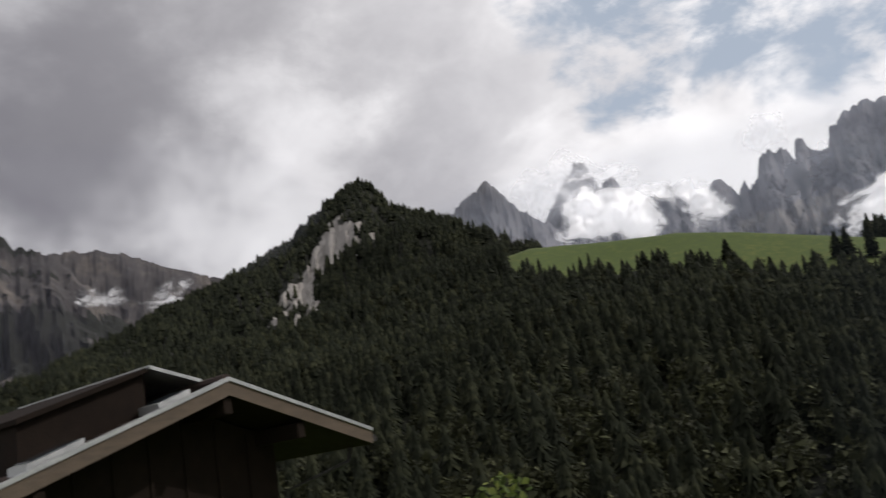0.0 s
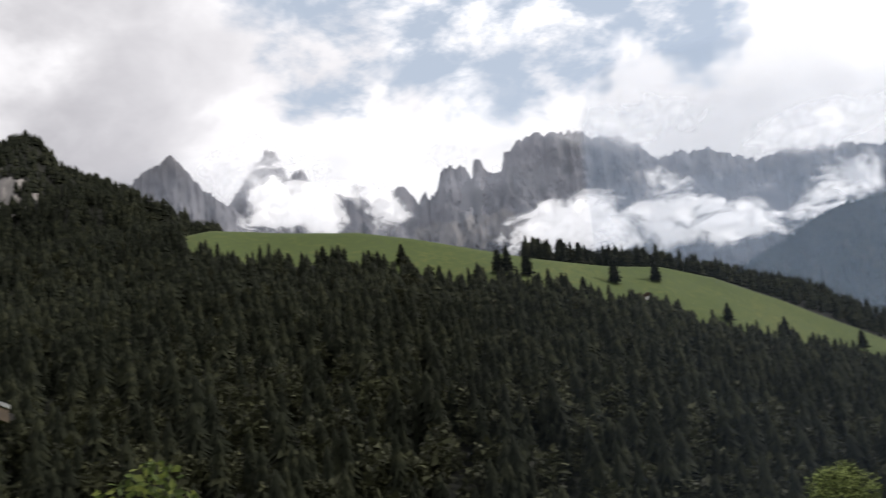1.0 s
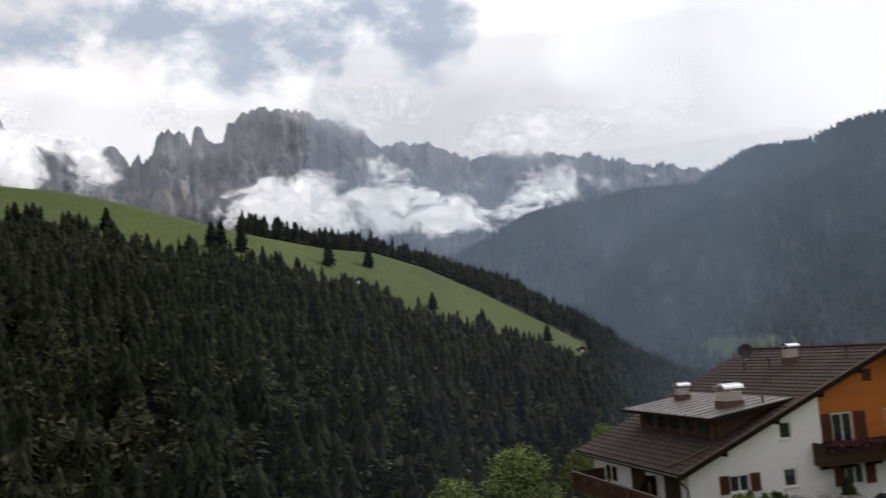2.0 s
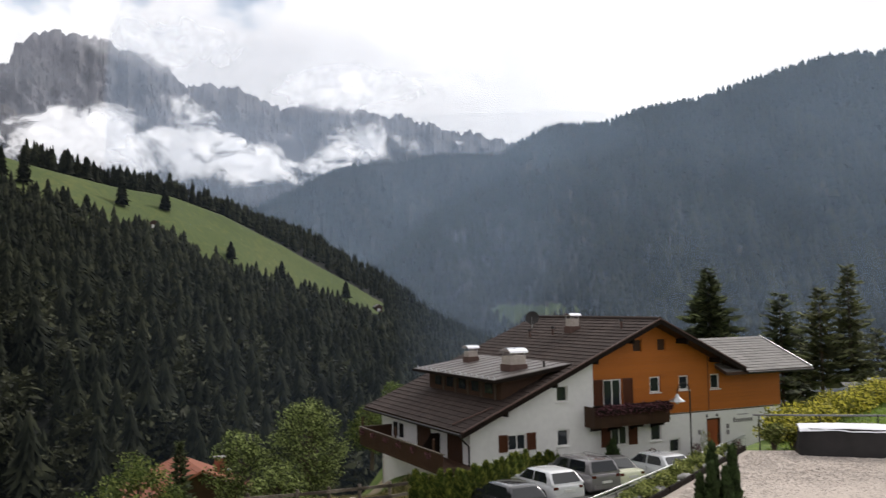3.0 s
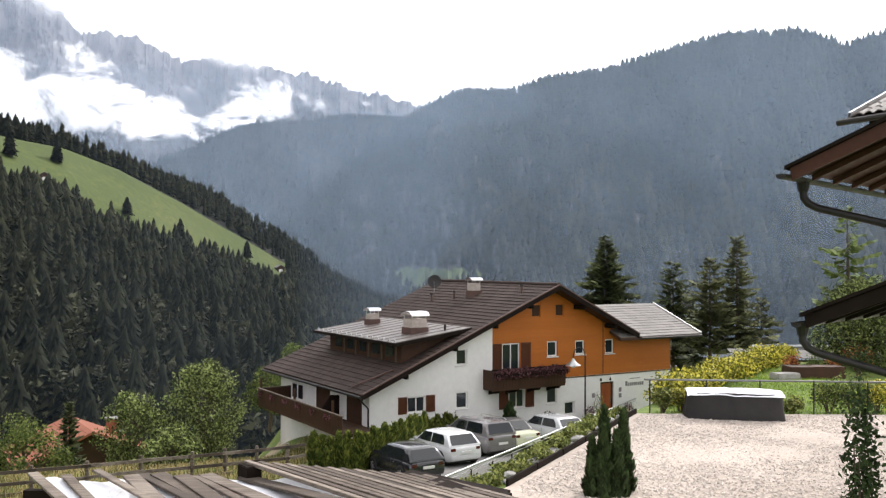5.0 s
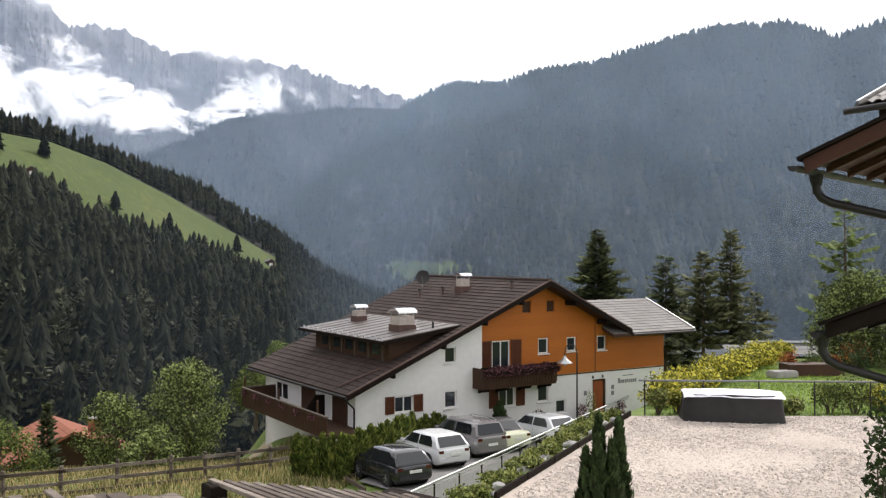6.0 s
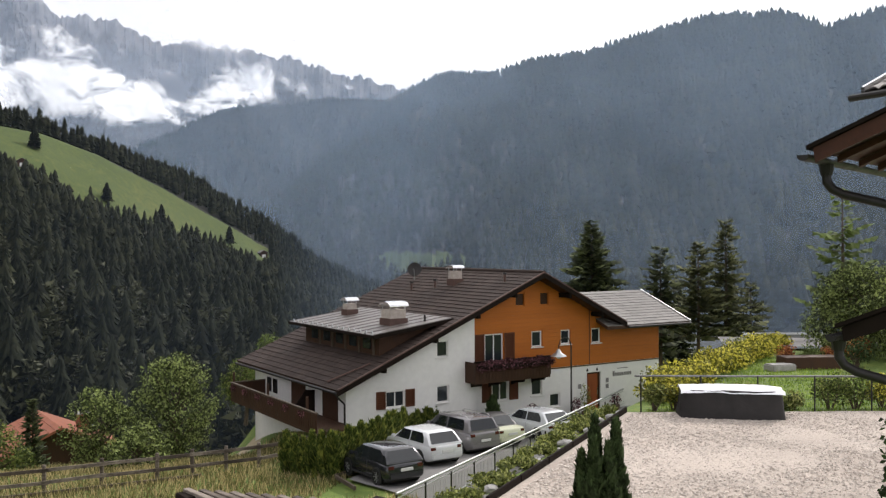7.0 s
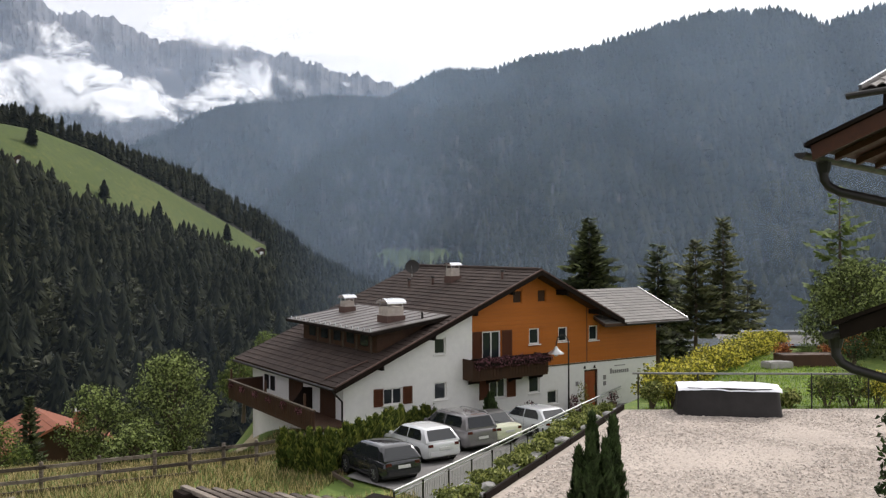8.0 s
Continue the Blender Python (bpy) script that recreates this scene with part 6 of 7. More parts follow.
def roof_pt(u, v):
    """u along the far edge, v towards the balcony; the boarded left half lies lower than the slatted one."""
    a = Vector((-5.6, 10.95, 0)).lerp(Vector((0.9, 10.65, 0)), u)
    b = a + Vector((1.5, -1.9, 0)) * v
    b.z = 9.0 if u < 0.43 else 9.16 - 0.35 * (u - 0.43)
    return b - Vector((-2.5, 10.5, 6.4))


for k in range(2):
    part("bearer", Shape().beam(roof_pt(-0.02, 0.12 + 0.7 * k) + Vector((0, 0, -0.14)), roof_pt(0.82, 0.12 + 0.7 * k) + Vector((0, 0, -0.14)), 0.12, 0.16), M["black_wood"], pr)
for u in (0.02, 0.5, 0.8):
    for vv in (0.12, 0.82):
        p = roof_pt(u, vv)
        part("post", Shape().beam((p.x, p.y, 1.2), (p.x, p.y, p.z - 0.2), 0.12, 0.12), M["black_wood"], pr)
sx, sy = np.meshgrid(np.linspace(0, 1, 50), np.linspace(0, 1, 16))
o = np.array([roof_pt(0.02, 0.06), roof_pt(0.6, 0.06), roof_pt(0.02, 1.0)])
pl = o[0] + (o[1] - o[0]) * sx[..., None] + (o[2] - o[0]) * sy[..., None]
pl[..., 2] += 0.03 + 0.06 * fbm(sx * 14, sy * 5, 91, 4)
part("plastic_sheet", mesh_of("plastic_sheet", pl.reshape(-1, 3), grid_faces(16, 50), [M["plastic"]], True), M["plastic"], pr, "crumpled white plastic sheet")
u = 0.0
while u < 0.5:
    w = qr.choice((0.1, 0.13, 0.16, 0.2))
    v0 = qr.uniform(0.0, 0.13)
    tilt = qr.uniform(-0.05, 0.03)
    a, b = roof_pt(u, v0), roof_pt(u + tilt, 1.05)
    up = Vector((0, 0, 0.1 + qr.uniform(0, 0.06)))
    part("plank", Shape().beam(a + up, b + up + Vector((0, 0, qr.uniform(-0.03, 0.03))), w, 0.032), M["old_board"], pr, bevel=0.004)
    u += (w + qr.choice((0.02, 0.06, 0.16, 0.3))) / 6.5
for k in range(14):
    a = roof_pt(0.44 + 0.026 * k, -0.03 + 0.004 * k)
    part("slat", Shape().beam(a + Vector((0, 0, 0.12)), a + Vector((1.9, -2.0, 0.12 + qr.uniform(-0.015, 0.015))), 0.075, 0.045), M["old_board"], pr, bevel=0.004)
part("end_block", Shape().beam(roof_pt(0.435, -0.02), roof_pt(0.435, 0.1), 0.2, 0.22), M["black_wood"], pr, bevel=0.01)
for k in range(5):
    a = Vector((-0.75, 11.0 - 0.22 * k, 9.12)) - Vector((-2.5, 10.5, 6.4))
    part("felt_strip", Shape().beam(a + Vector((0.12 * k, 0, 0.02 * k)), a + Vector((1.25, -0.62, -0.1 + 0.02 * k)), 0.26, 0.04), M["black_wood"], pr, "dark roofing felt strip")


# ---------- eaves of the balcony's own house ----------
def eave_corner(name, label, tip, scale, length, run, downpipe, wood=M["eave_wood"]):
    """The low corner of a tiled roof that slopes away from the balcony: soffit, rafters, verge, gutter and downpipe.
    Local x runs along the gutter, y up the slope towards the balcony."""
    q = Matrix.Translation(tip) @ Matrix.Rotation(math.atan2(2.43, 2.1), 4, "Z") @ Matrix.Scale(scale, 4)
    e = thing(name, label, "roof", q)
    k = math.tan(radians(22.6))
    s = -1.0
    part("soffit", Shape().prism([(0.1, s * 0.02, 0.10), (length, s * 0.02, 0.10), (length, s * run, 0.10 + k * run), (0.1, s * run, 0.10 + k * run)], (0, 0, 0.03)), wood, e, "boarded soffit")
    for j in range(int(length / 0.75)):
        x = 0.55 + 0.75 * j
        part("rafter", Shape().prism([(x, s * 0.06, 0.03), (x, s * 0.06, 0.10), (x, s * run, 0.10 + k * run), (x, s * run, 0.03 + k * run)], (0.1, 0, 0)), wood, e)
    part("verge_board", Shape().prism([(0.03, s * 0.0, 0.0), (0.03, s * -0.02, 0.15), (0.03, s * run, 0.17 + k * run), (0.03, s * run, -0.02 + k * run)], (0.06, 0, 0)), wood, e, "verge board")
    part("roofing", Shape().prism([(0.0, s * -0.08, 0.135), (length, s * -0.08, 0.135), (length, s * run, 0.175 + k * run), (0.0, s * run, 0.175 + k * run)], (0, 0, 0.045)), M["black_wood"], e, "dark roofing edge")
    gt = []
    for j in range(9):
        a = math.pi * j / 8
        gt.append((0.062 * math.cos(a), -0.062 * math.sin(a)))
    ring = [(-0.12, 0.075 + p, 0.07 + r) for p, r in gt] + [(-0.12, 0.075 + p * 0.88, 0.074 + r * 0.88) for p, r in reversed(gt)]
    part("gutter", Shape().prism(ring, (length, 0, 0)), M["dark_metal"], e, "dark half-round gutter")
    part("gutter_end", Shape().prism([(-0.122, 0.075 + p, 0.07 + r) for p, r in gt], (0.006, 0, 0)), M["dark_metal"], e)
    if downpipe:
        x = downpipe
        part("outlet", Shape().tube([(x, 0.075, 0.02), (x, 0.075, -0.1)], [0.085, 0.06], 10), M["dark_metal"], e)
        part("downpipe", Shape().tube([(x, 0.075, -0.08), (x, 0.072, -0.17), (x + 0.015, 0.02, -0.25), (x + 0.05, -0.08, -0.31), (x + 0.25, -0.75, -0.5), (x + 0.6, -1.9, -0.85)], 0.05, 12), M["dark_metal"], e, "dark curved downpipe", smooth=True)
    return e


eave_corner("house_eave", "dark eave with red-brown rafters, gutter and downpipe", (4.85, 13.43, 12.97), 1.31, 5.0, 3.0, 0.62)
eave_corner("canopy_eave", "dark lower canopy edge with gutter and downpipe", (4.10, 10.87, 10.8), 1.05, 4.0, 2.2, 0.12, M["black_wood"])
tip = Vector((9.09, 21.02, 15.22))
upper = thing("upper_roof", "grey tiled roof corner with a bright metal verge", "roof", Matrix.Translation(tip) @ Matrix.Rotation(radians(-60), 4, "Z"))
k = math.tan(radians(24.6))
part("deck", Shape().prism([(0, 0, -0.16), (6, 0, -0.16), (6, 5, 5 * k - 0.16), (0, 5, 5 * k - 0.16)], (0, 0, 0.12)), M["black_wood"], upper)
for i in range(10):
    s = Shape()
    a, b = i * 0.36, (i + 1) * 0.36 + 0.05
    for j in range(22):
        x = 0.06 + 0.27 * j
        arch = [(x + 0.26 * h / 6, 0.06 * math.sin(math.pi * h / 6)) for h in range(7)]
        s.prism([(p, a, a * k + r + 0.02) for p, r in arch] + [(p, a, a * k + r - 0.005) for p, r in reversed(arch)], (0, b - a, (b - a) * k - 0.02))
    tagged(part("tiling", s, M["shingle"], upper), kind="stuff")
part("verge_flashing", Shape().prism([(-0.06, -0.06, -0.06), (-0.06, -0.06, 0.1), (-0.06, 5, 5 * k + 0.1), (-0.06, 5, 5 * k - 0.06)], (0.09, 0, 0)), M["steel"], upper, "bright metal verge")
part("gutter", Shape().tube([(-0.3, -0.1, -0.12), (6, -0.1, -0.12)], 0.08, 10), M["dark_metal"], upper)
for j in range(3):
    part("rafter_end", Shape().box(0.5 + 1.2 * j, -0.02, -0.4, 0.65 + 1.2 * j, 1.5, -0.17), M["black_wood"], upper)
shrub("climbing_plant", (5.2, 11.76, 6.3), (0.42, 0.42, 3.9), 0.1, 1500, M["thuja_dark"], "dark leafy climber below the downpipe", 610, "climber", clumps=10)

# ---------- dark gabled outbuilding beside the balcony ----------
LH = Matrix.Translation((-14.84, 3.55, 13.44)) @ Matrix.Rotation(radians(110), 4, "Z")
lodge = thing("gabled_house", "dark timber gabled house with pale metal verges", "house", LH @ Matrix.Translation((0, 0, -8.5)))
up = Matrix.Translation((0, 0, 8.5))
K = math.tan(radians(18.5))
RL, RR = 8.5, 3.17
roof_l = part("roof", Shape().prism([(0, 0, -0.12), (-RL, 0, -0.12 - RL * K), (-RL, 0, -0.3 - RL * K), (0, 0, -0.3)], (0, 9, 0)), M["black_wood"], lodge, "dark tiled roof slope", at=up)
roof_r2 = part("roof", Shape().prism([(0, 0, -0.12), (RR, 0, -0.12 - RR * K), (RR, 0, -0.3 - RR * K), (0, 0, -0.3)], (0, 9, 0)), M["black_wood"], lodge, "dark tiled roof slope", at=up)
for sgn, run, own_roof in ((-1, RL, roof_l), (1, RR, roof_r2)):
    n = int(run / 0.36)
    for i in range(n):
        s = Shape()
        x0, x1 = run * (i + 1) / n, run * i / n - 0.04
        x1 = max(x1, 0)
        for j in range(28):
            y = 0.12 + 0.32 * j
            s.prism([(sgn * x0, y, -x0 * K - 0.055), (sgn * x1, y, -x1 * K - 0.085), (sgn * x1, y, -x1 * K - 0.115), (sgn * x0, y, -x0 * K - 0.115)], (0, 0.305, 0))
        tagged(part("tiling", s, M["tile"], own_roof), kind="stuff")
    part("verge_board", Shape().prism([(0, -0.02, -0.30), (sgn * run, -0.02, -0.30 - run * K), (sgn * run, -0.02, -0.06 - run * K), (0, -0.02, -0.06)], (0, 0.05, 0)), M["verge_wood"], lodge, "weathered brown verge board", at=up)
    part("verge_flashing", Shape().prism([(0, -0.05, -0.065), (sgn * run, -0.05, -0.065 - run * K), (sgn * run, -0.05, 0.0 - run * K), (0, -0.05, 0.0)], (0, 0.12, 0)), M["zinc"], lodge, "pale metal verge flashing", at=up)
wall_r = RR - 1.35
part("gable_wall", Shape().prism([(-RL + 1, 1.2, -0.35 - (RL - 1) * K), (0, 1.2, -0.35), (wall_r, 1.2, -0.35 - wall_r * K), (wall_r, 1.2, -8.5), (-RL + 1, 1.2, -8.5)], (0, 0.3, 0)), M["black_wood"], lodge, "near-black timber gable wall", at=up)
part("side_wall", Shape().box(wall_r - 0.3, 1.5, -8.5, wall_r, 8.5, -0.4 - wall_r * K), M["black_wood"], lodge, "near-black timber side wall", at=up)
for i in range(14):
    x = -RL + 1.1 + i * 0.66
    if x < wall_r - 0.1:
        top = -0.4 - abs(x) * K - 0.06
        part("cover_strip", Shape().box(x, 1.165, -6.0, x + 0.05, 1.198, top), M["black_wood"], lodge, at=up)
for x in (-3.2, 0.0, 1.5):
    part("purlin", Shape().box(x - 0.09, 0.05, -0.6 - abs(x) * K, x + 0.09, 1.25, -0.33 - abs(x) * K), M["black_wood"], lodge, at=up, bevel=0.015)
part("gutter", Shape().tube([(RR + 0.07, 0.0, -0.2 - RR * K), (RR + 0.07, 9, -0.24 - RR * K)], 0.065, 10), M["dark_metal"], lodge, at=up)
part("downpipe", Shape().tube([(RR + 0.0, 0.6, -0.3 - RR * K), (RR - 0.1, 0.6, -0.55 - RR * K), (wall_r + 0.1, 1.1, -0.9 - RR * K), (wall_r + 0.1, 1.1, -6)], 0.045, 8), M["dark_metal"], lodge, at=up)
part("lit_pane", Shape().box(-1.1, 1.17, -2.6, -0.2, 1.198, -1.9), M["glass"], lodge, "dim window pane", at=up)
# shed dormer on its long slope, and two roof lights
dm = part("dormer", Shape().prism([(-3.05, 0.9, -3.05 * K - 0.1), (-0.95, 0.9, -0.95 * K - 0.1), (-0.95, 0.9, 0.29), (-3.05, 0.9, -0.38)], (0, 4, 0)), M["black_wood"], lodge, "near-black boarded dormer", at=up)
part("dormer_roof", Shape().prism([(-0.95, 0.7, 0.29), (0.02, 0.7, 0.03), (0.02, 0.7, 0.09), (-0.95, 0.7, 0.35)], (0, 4.4, 0)), M["zinc"], lodge, "pale metal dormer roof", at=up)
part("dormer_roof", Shape().prism([(-3.12, 0.75, -0.43), (-0.96, 0.75, 0.25), (-0.96, 0.75, 0.33), (-3.12, 0.75, -0.35)], (0, 4.4, 0)), M["black_wood"], lodge, "dark dormer roof", at=up)
for x, ln in ((-1.15, 0.6), (-3.25, 0.85)):
    z = -abs(x) * K - 0.06
    f = part("roof_light", Shape().prism([(x, 0.25, z), (x + ln, 0.25, z + ln * K), (x + ln, 0.25, z + ln * K + 0.12), (x, 0.25, z + 0.12)], (0, 0.55, 0)), M["zinc"], lodge, "grey framed roof light", at=up)
    part("pane", Shape().prism([(x + 0.08, 0.31, z + 0.155), (x + ln - 0.08, 0.31, z + 0.155 + (ln - 0.16) * K), (x + ln - 0.08, 0.31, z + 0.17 + (ln - 0.16) * K), (x + 0.08, 0.31, z + 0.17)], (0, 0.43, 0)), M["glass"], f)
part("ridge_cap", Shape().tube([(0, 0.02, -0.03), (0, 9, -0.03)], 0.09, 8), M["tile"], lodge, at=up)

# ---------- house with an orange-red roof lower down ----------
oh = thing("lower_house", "white house with an orange-red tiled roof among trees", "house", pose(-28.6, 66.0, -8.2, 0, 0, 35) @ Matrix.Scale(0.92, 4))
k = math.tan(radians(24))
for sgn in (-1, 1):
    rf = part("roof", Shape().prism([(0, -4, 8.4), (sgn * 5.4, -4, 8.4 - 5.4 * k), (sgn * 5.4, -4, 8.25 - 5.4 * k), (0, -4, 8.25)], (0, 9, 0)), M["red_tile"], oh, "orange-red tiled roof slope")
    for i in range(13):
        x0, x1 = 5.4 * (i + 1) / 13, max(0, 5.4 * i / 13 - 0.04)
        part("tile_course", Shape().prism([(sgn * x0, -4, 8.46 - x0 * k), (sgn * x1, -4, 8.43 - x1 * k), (sgn * x1, -4, 8.402 - x1 * k), (sgn * x0, -4, 8.402 - x0 * k)], (0, 9, 0)), M["red_tile"], rf)
part("wall", Shape().prism([(-4.4, -3, 0), (4.4, -3, 0), (4.4, -3, 8.2 - 4.4 * k), (0, -3, 8.2), (-4.4, -3, 8.2 - 4.4 * k)], (0, 7, 0)), M["render"], oh, "white rendered walls")
part("gable_boarding", Shape().prism([(-4.2, -3.05, 5.2), (4.2, -3.05, 5.2), (4.2, -3.05, 8.15 - 4.4 * k), (0, -3.05, 8.15), (-4.2, -3.05, 8.15 - 4.4 * k)], (0, 0.045, 0)), M["brown"], oh, "dark gable boarding")
c = part("chimney", Shape().box(2.0, -0.4, 6.6, 2.9, 0.5, 8.6), M["red_tile"], oh, "tiled chimney", bevel=0.02)
part("chimney_cap", Shape().box(1.9, -0.5, 8.62, 3.0, 0.6, 8.72), M["stone"], c)
part("roof_light", Shape().box(3.2, 2.0, 8.55 - 3.2 * k - 0.2, 4.0, 2.9, 8.58 - 3.2 * k), M["steel"], oh, "bright roof light")
for x in (-2.4, 1.2):
    part("window", Shape().box(x, -3.04, 3.2, x + 1.0, -3.005, 4.5), M["glass"], oh)

# hut at the edge of the meadow, and a barn up on it
for x, y, z, s in ((-126.5, 627.0, 0, 1.0), (-199, 425, 0, 0.8)):
    az, r = math.degrees(math.atan2(x, y)), math.hypot(x, y)
    z = float(slope_z(np.array([az]), np.array([r]))[0])
    h = thing("hay_hut", "small weathered wooden hut at the meadow's edge", "hut", pose(x, y, z, 0, 0, 30) @ Matrix.Scale(s, 4), "meadow huts")
    part("wall", Shape().prism([(-2.5, -3, -1), (2.5, -3, -1), (2.5, -3, 3), (0, -3, 4.5), (-2.5, -3, 3)], (0, 6, 0)), M["brown"], h)
    for sgn in (-1, 1):
        part("roof", Shape().prism([(0, -3.6, 4.7), (sgn * 3.4, -3.6, 2.7), (sgn * 3.4, -3.6, 2.5), (0, -3.6, 4.5)], (0, 7.2, 0)), M["shingle"], h)
    part("pale_front", Shape().box(-1.2, -3.05, -0.5, 1.2, -3.005, 1.6), M["render"], h)


# ---------- trees near the house ----------
def conifer(name, label, p, h, w, seed, mat, whorls=30, bare=0.12, droop=0.25, per=7, sparse=1.0, group="trees behind the house", taper=0.7):
    """A trunk with whorls of drooping boughs; every bough is a stem set with flat needle twigs."""
    rr = np.random.RandomState(seed)
    t = thing(name, label, "tree", pose(*p), group)
    part("trunk", Shape().tube([(0, 0, -0.3), (0.05, 0.02, h * 0.5), (0, 0, h * 0.98)], [h * 0.017, h * 0.011, 0.015], 8), M["bark"], t)
    V, F = [], []
    limbs = Shape()
    n_bough = int(whorls * per * 1.25)
    for i in range(n_bough):
        q = bare + (1 - bare) * ((i + rr.uniform(0, 1)) / n_bough) ** 0.9
        if rr.uniform() > sparse:
            continue
        a = i * 2.39996 + rr.uniform(-.4, .4)
        L = max(0.12, w * max(0.03, 1 - q) ** taper * rr.uniform(0.5, 1.12))
        d = np.array([np.cos(a), np.sin(a), 0])
        side = np.array([-np.sin(a), np.cos(a), 0])
        base = np.array([0, 0, q * h])
        tip_z = (-droop + 0.18 * q + rr.uniform(-.12, .12)) * L
        if L > 0.8 and i % 3 == 0:
            limbs.tube([base, base + d * L * 0.55 + np.array([0, 0, tip_z * 0.5])], [0.03, 0.012], 4, False)
        n = max(3, int(L * 4))
        for k in range(n):
            s = (k + 0.7) / n
            c = base + d * L * s + np.array([0, 0, tip_z * s ** 1.3 + rr.uniform(-.08, .08)])
            tw = (0.30 + 0.10 * w / 2.2) * min(1.0, 0.25 + L / 1.8) * (1.15 - 0.6 * s) * rr.uniform(0.7, 1.3)
            for sg in (-1, 1):
                e = c + side * sg * tw + d * tw * 0.5 + np.array([0, 0, -0.45 * tw + rr.uniform(-.1, .08)])
                m1 = c + d * 0.2 * (1 + w / 4) + np.array([0, 0, rr.uniform(-.02, .1)])
                o = len(V)
                V += [c, m1, e, c + side * sg * tw * 0.5 - d * 0.05 + np.array([0, 0, -0.45 * tw])]
                F.append((o, o + 1, o + 2, o + 3))
    tagged(part("branchwork", limbs, M["bark"], t), kind="stuff")
    part("crown", mesh_of("crown", np.array(V), np.array(F), [mat]), mat, t)
    return t


conifer("spruce_tree", "dense dark spruce rising behind the guest house", bearing(9.0, -9.6, 75), 14.6, 7.2, 700, M["needle"], 32, 0.1, 0.2, 9, 0.8, taper=0.9)
conifer("pine_tree", "dark slender conifer with open crown", bearing(13.1, -8, 72), 9.9, 3.4, 701, M["needle"], 18, 0.2, 0.1, 7, 0.7, taper=0.55)
conifer("pine_tree", "slender conifer with bare lower trunk", bearing(15.3, -8, 70), 9.9, 3.4, 702, M["pine_needle"], 18, 0.3, 0.0, 7, 0.7, taper=0.6)
conifer("pine_tree", "tall slender conifer with bare lower trunk", bearing(16.9, -8, 72), 11.9, 3.1, 703, M["pine_needle"], 22, 0.25, 0.05, 7, 0.7, taper=0.6)
conifer("pine_tree", "lower bushy conifer beside the tall ones", bearing(18.3, -8, 74), 7.6, 3.4, 704, M["pine_needle"], 16, 0.1, 0.1, 6, 0.6)
conifer("pine_tree", "dark conifer in the gap behind the annex", bearing(14.2, -8, 80), 8.0, 2.6, 705, M["needle"], 22, 0.1, 0.15, 7, 0.9)
conifer("larch_tree", "pale green larch with open drooping boughs", bearing(23.1, -7, 52), 9.2, 3.4, 706, M["larch"], 11, 0.3, -0.12, 5, 0.6)
conifer("spruce_tree", "small dark spruce beside the lower house", bearing(-24.3, -14.5, 56), 6.0, 1.4, 707, M["needle"], 20, 0.06, 0.25, 8, 1.0, "trees below the fence")


def broadleaf(name, label, p, h, w, seed, mat, n=5200, leaf=0.2, clumps=26, group="trees below the fence", trunk=0.16, low=0.3):
    """A tapered trunk, forking limbs and clumps of small leaves with gaps between them."""
    rr = random.Random(seed)
    t = thing(name, label, "tree", pose(*p), group)
    limbs = Shape().tube([(0, 0, -0.4), (0.08, 0.03, h * 0.25), (0.02, 0.1, h * 0.5), (0, 0, h * 0.78)], [trunk, trunk * 0.75, trunk * 0.5, 0.02], 8)
    cl = []
    for k in range(clumps):
        a = 2.4 * k + rr.uniform(-.4, .4)
        q = (k + 0.5) / clumps
        z = h * (low + (0.94 - low) * q)
        reach = w * math.sin(math.pi * (0.18 + 0.74 * q)) * rr.uniform(0.45, 0.95)
        c = (reach * math.cos(a), reach * math.sin(a), z + rr.uniform(-.2, .2))
        limbs.tube([(0, 0, z * 0.72), (c[0] * 0.5, c[1] * 0.5, z * 0.86), c], [0.05, 0.03, 0.01], 5, False)
        s = rr.uniform(0.28, 0.46) * w
        cl.append(leaf_cloud(n // clumps, c, (s, s, s * 0.8), leaf, seed * 17 + k, 0.25))
    part("trunk", limbs, M["bark"], t)
    part("crown", leaves_mesh("crown", cl, mat), mat, t)
    return t


M["fresh_leaf"] = material("fresh_green_leaves", (0.078, 0.102, 0.03), 0.7, grain=1.2, stain=0.3, spread=0.5, bump=0, island=0.7, tint=(0.2, 0.24, 0.08), through_light=0.35)
broadleaf("ash_tree", "tall airy green broadleaf tree below the fence", bearing(-16.5, -14.5, 56), 8.2, 2.7, 720, M["fresh_leaf"], 9000, 0.2, 40)
broadleaf("maple_tree", "rounded green broadleaf tree below the fence", bearing(-20.6, -14.5, 54), 6.0, 2.2, 721, M["fresh_leaf"])
broadleaf("maple_tree", "low leafy tree beside the orange roof", bearing(-26.8, -15.0, 52), 5.2, 2.2, 722, M["leafy"])
broadleaf("hazel_bush", "bushy green hazel near the meadow path", bearing(-12.4, -10.5, 66), 4.0, 1.6, 723, M["leafy"], 3000)
broadleaf("hazel_bush", "bushy green hazel at the fence", bearing(-18.6, -14.4, 47), 3.3, 1.6, 724, M["fresh_leaf"], 3000)
broadleaf("hazel_bush", "yellowing bush on the slope behind the fence", bearing(-10.6, -10, 62), 5.0, 1.7, 725, M["larch"], 3000)
broadleaf("maple_tree", "yellow-green young tree below the guest house", bearing(-29.5, -17, 50), 5.0, 2.0, 726, M["leafy"], 3600)
broadleaf("lime_tree", "broad leafy tree beside the garden", bearing(23.9, -6.5, 50), 4.5, 2.5, 727, M["fresh_leaf"], 14000, 0.17, 60, "garden trees", 0.16, 0.06)
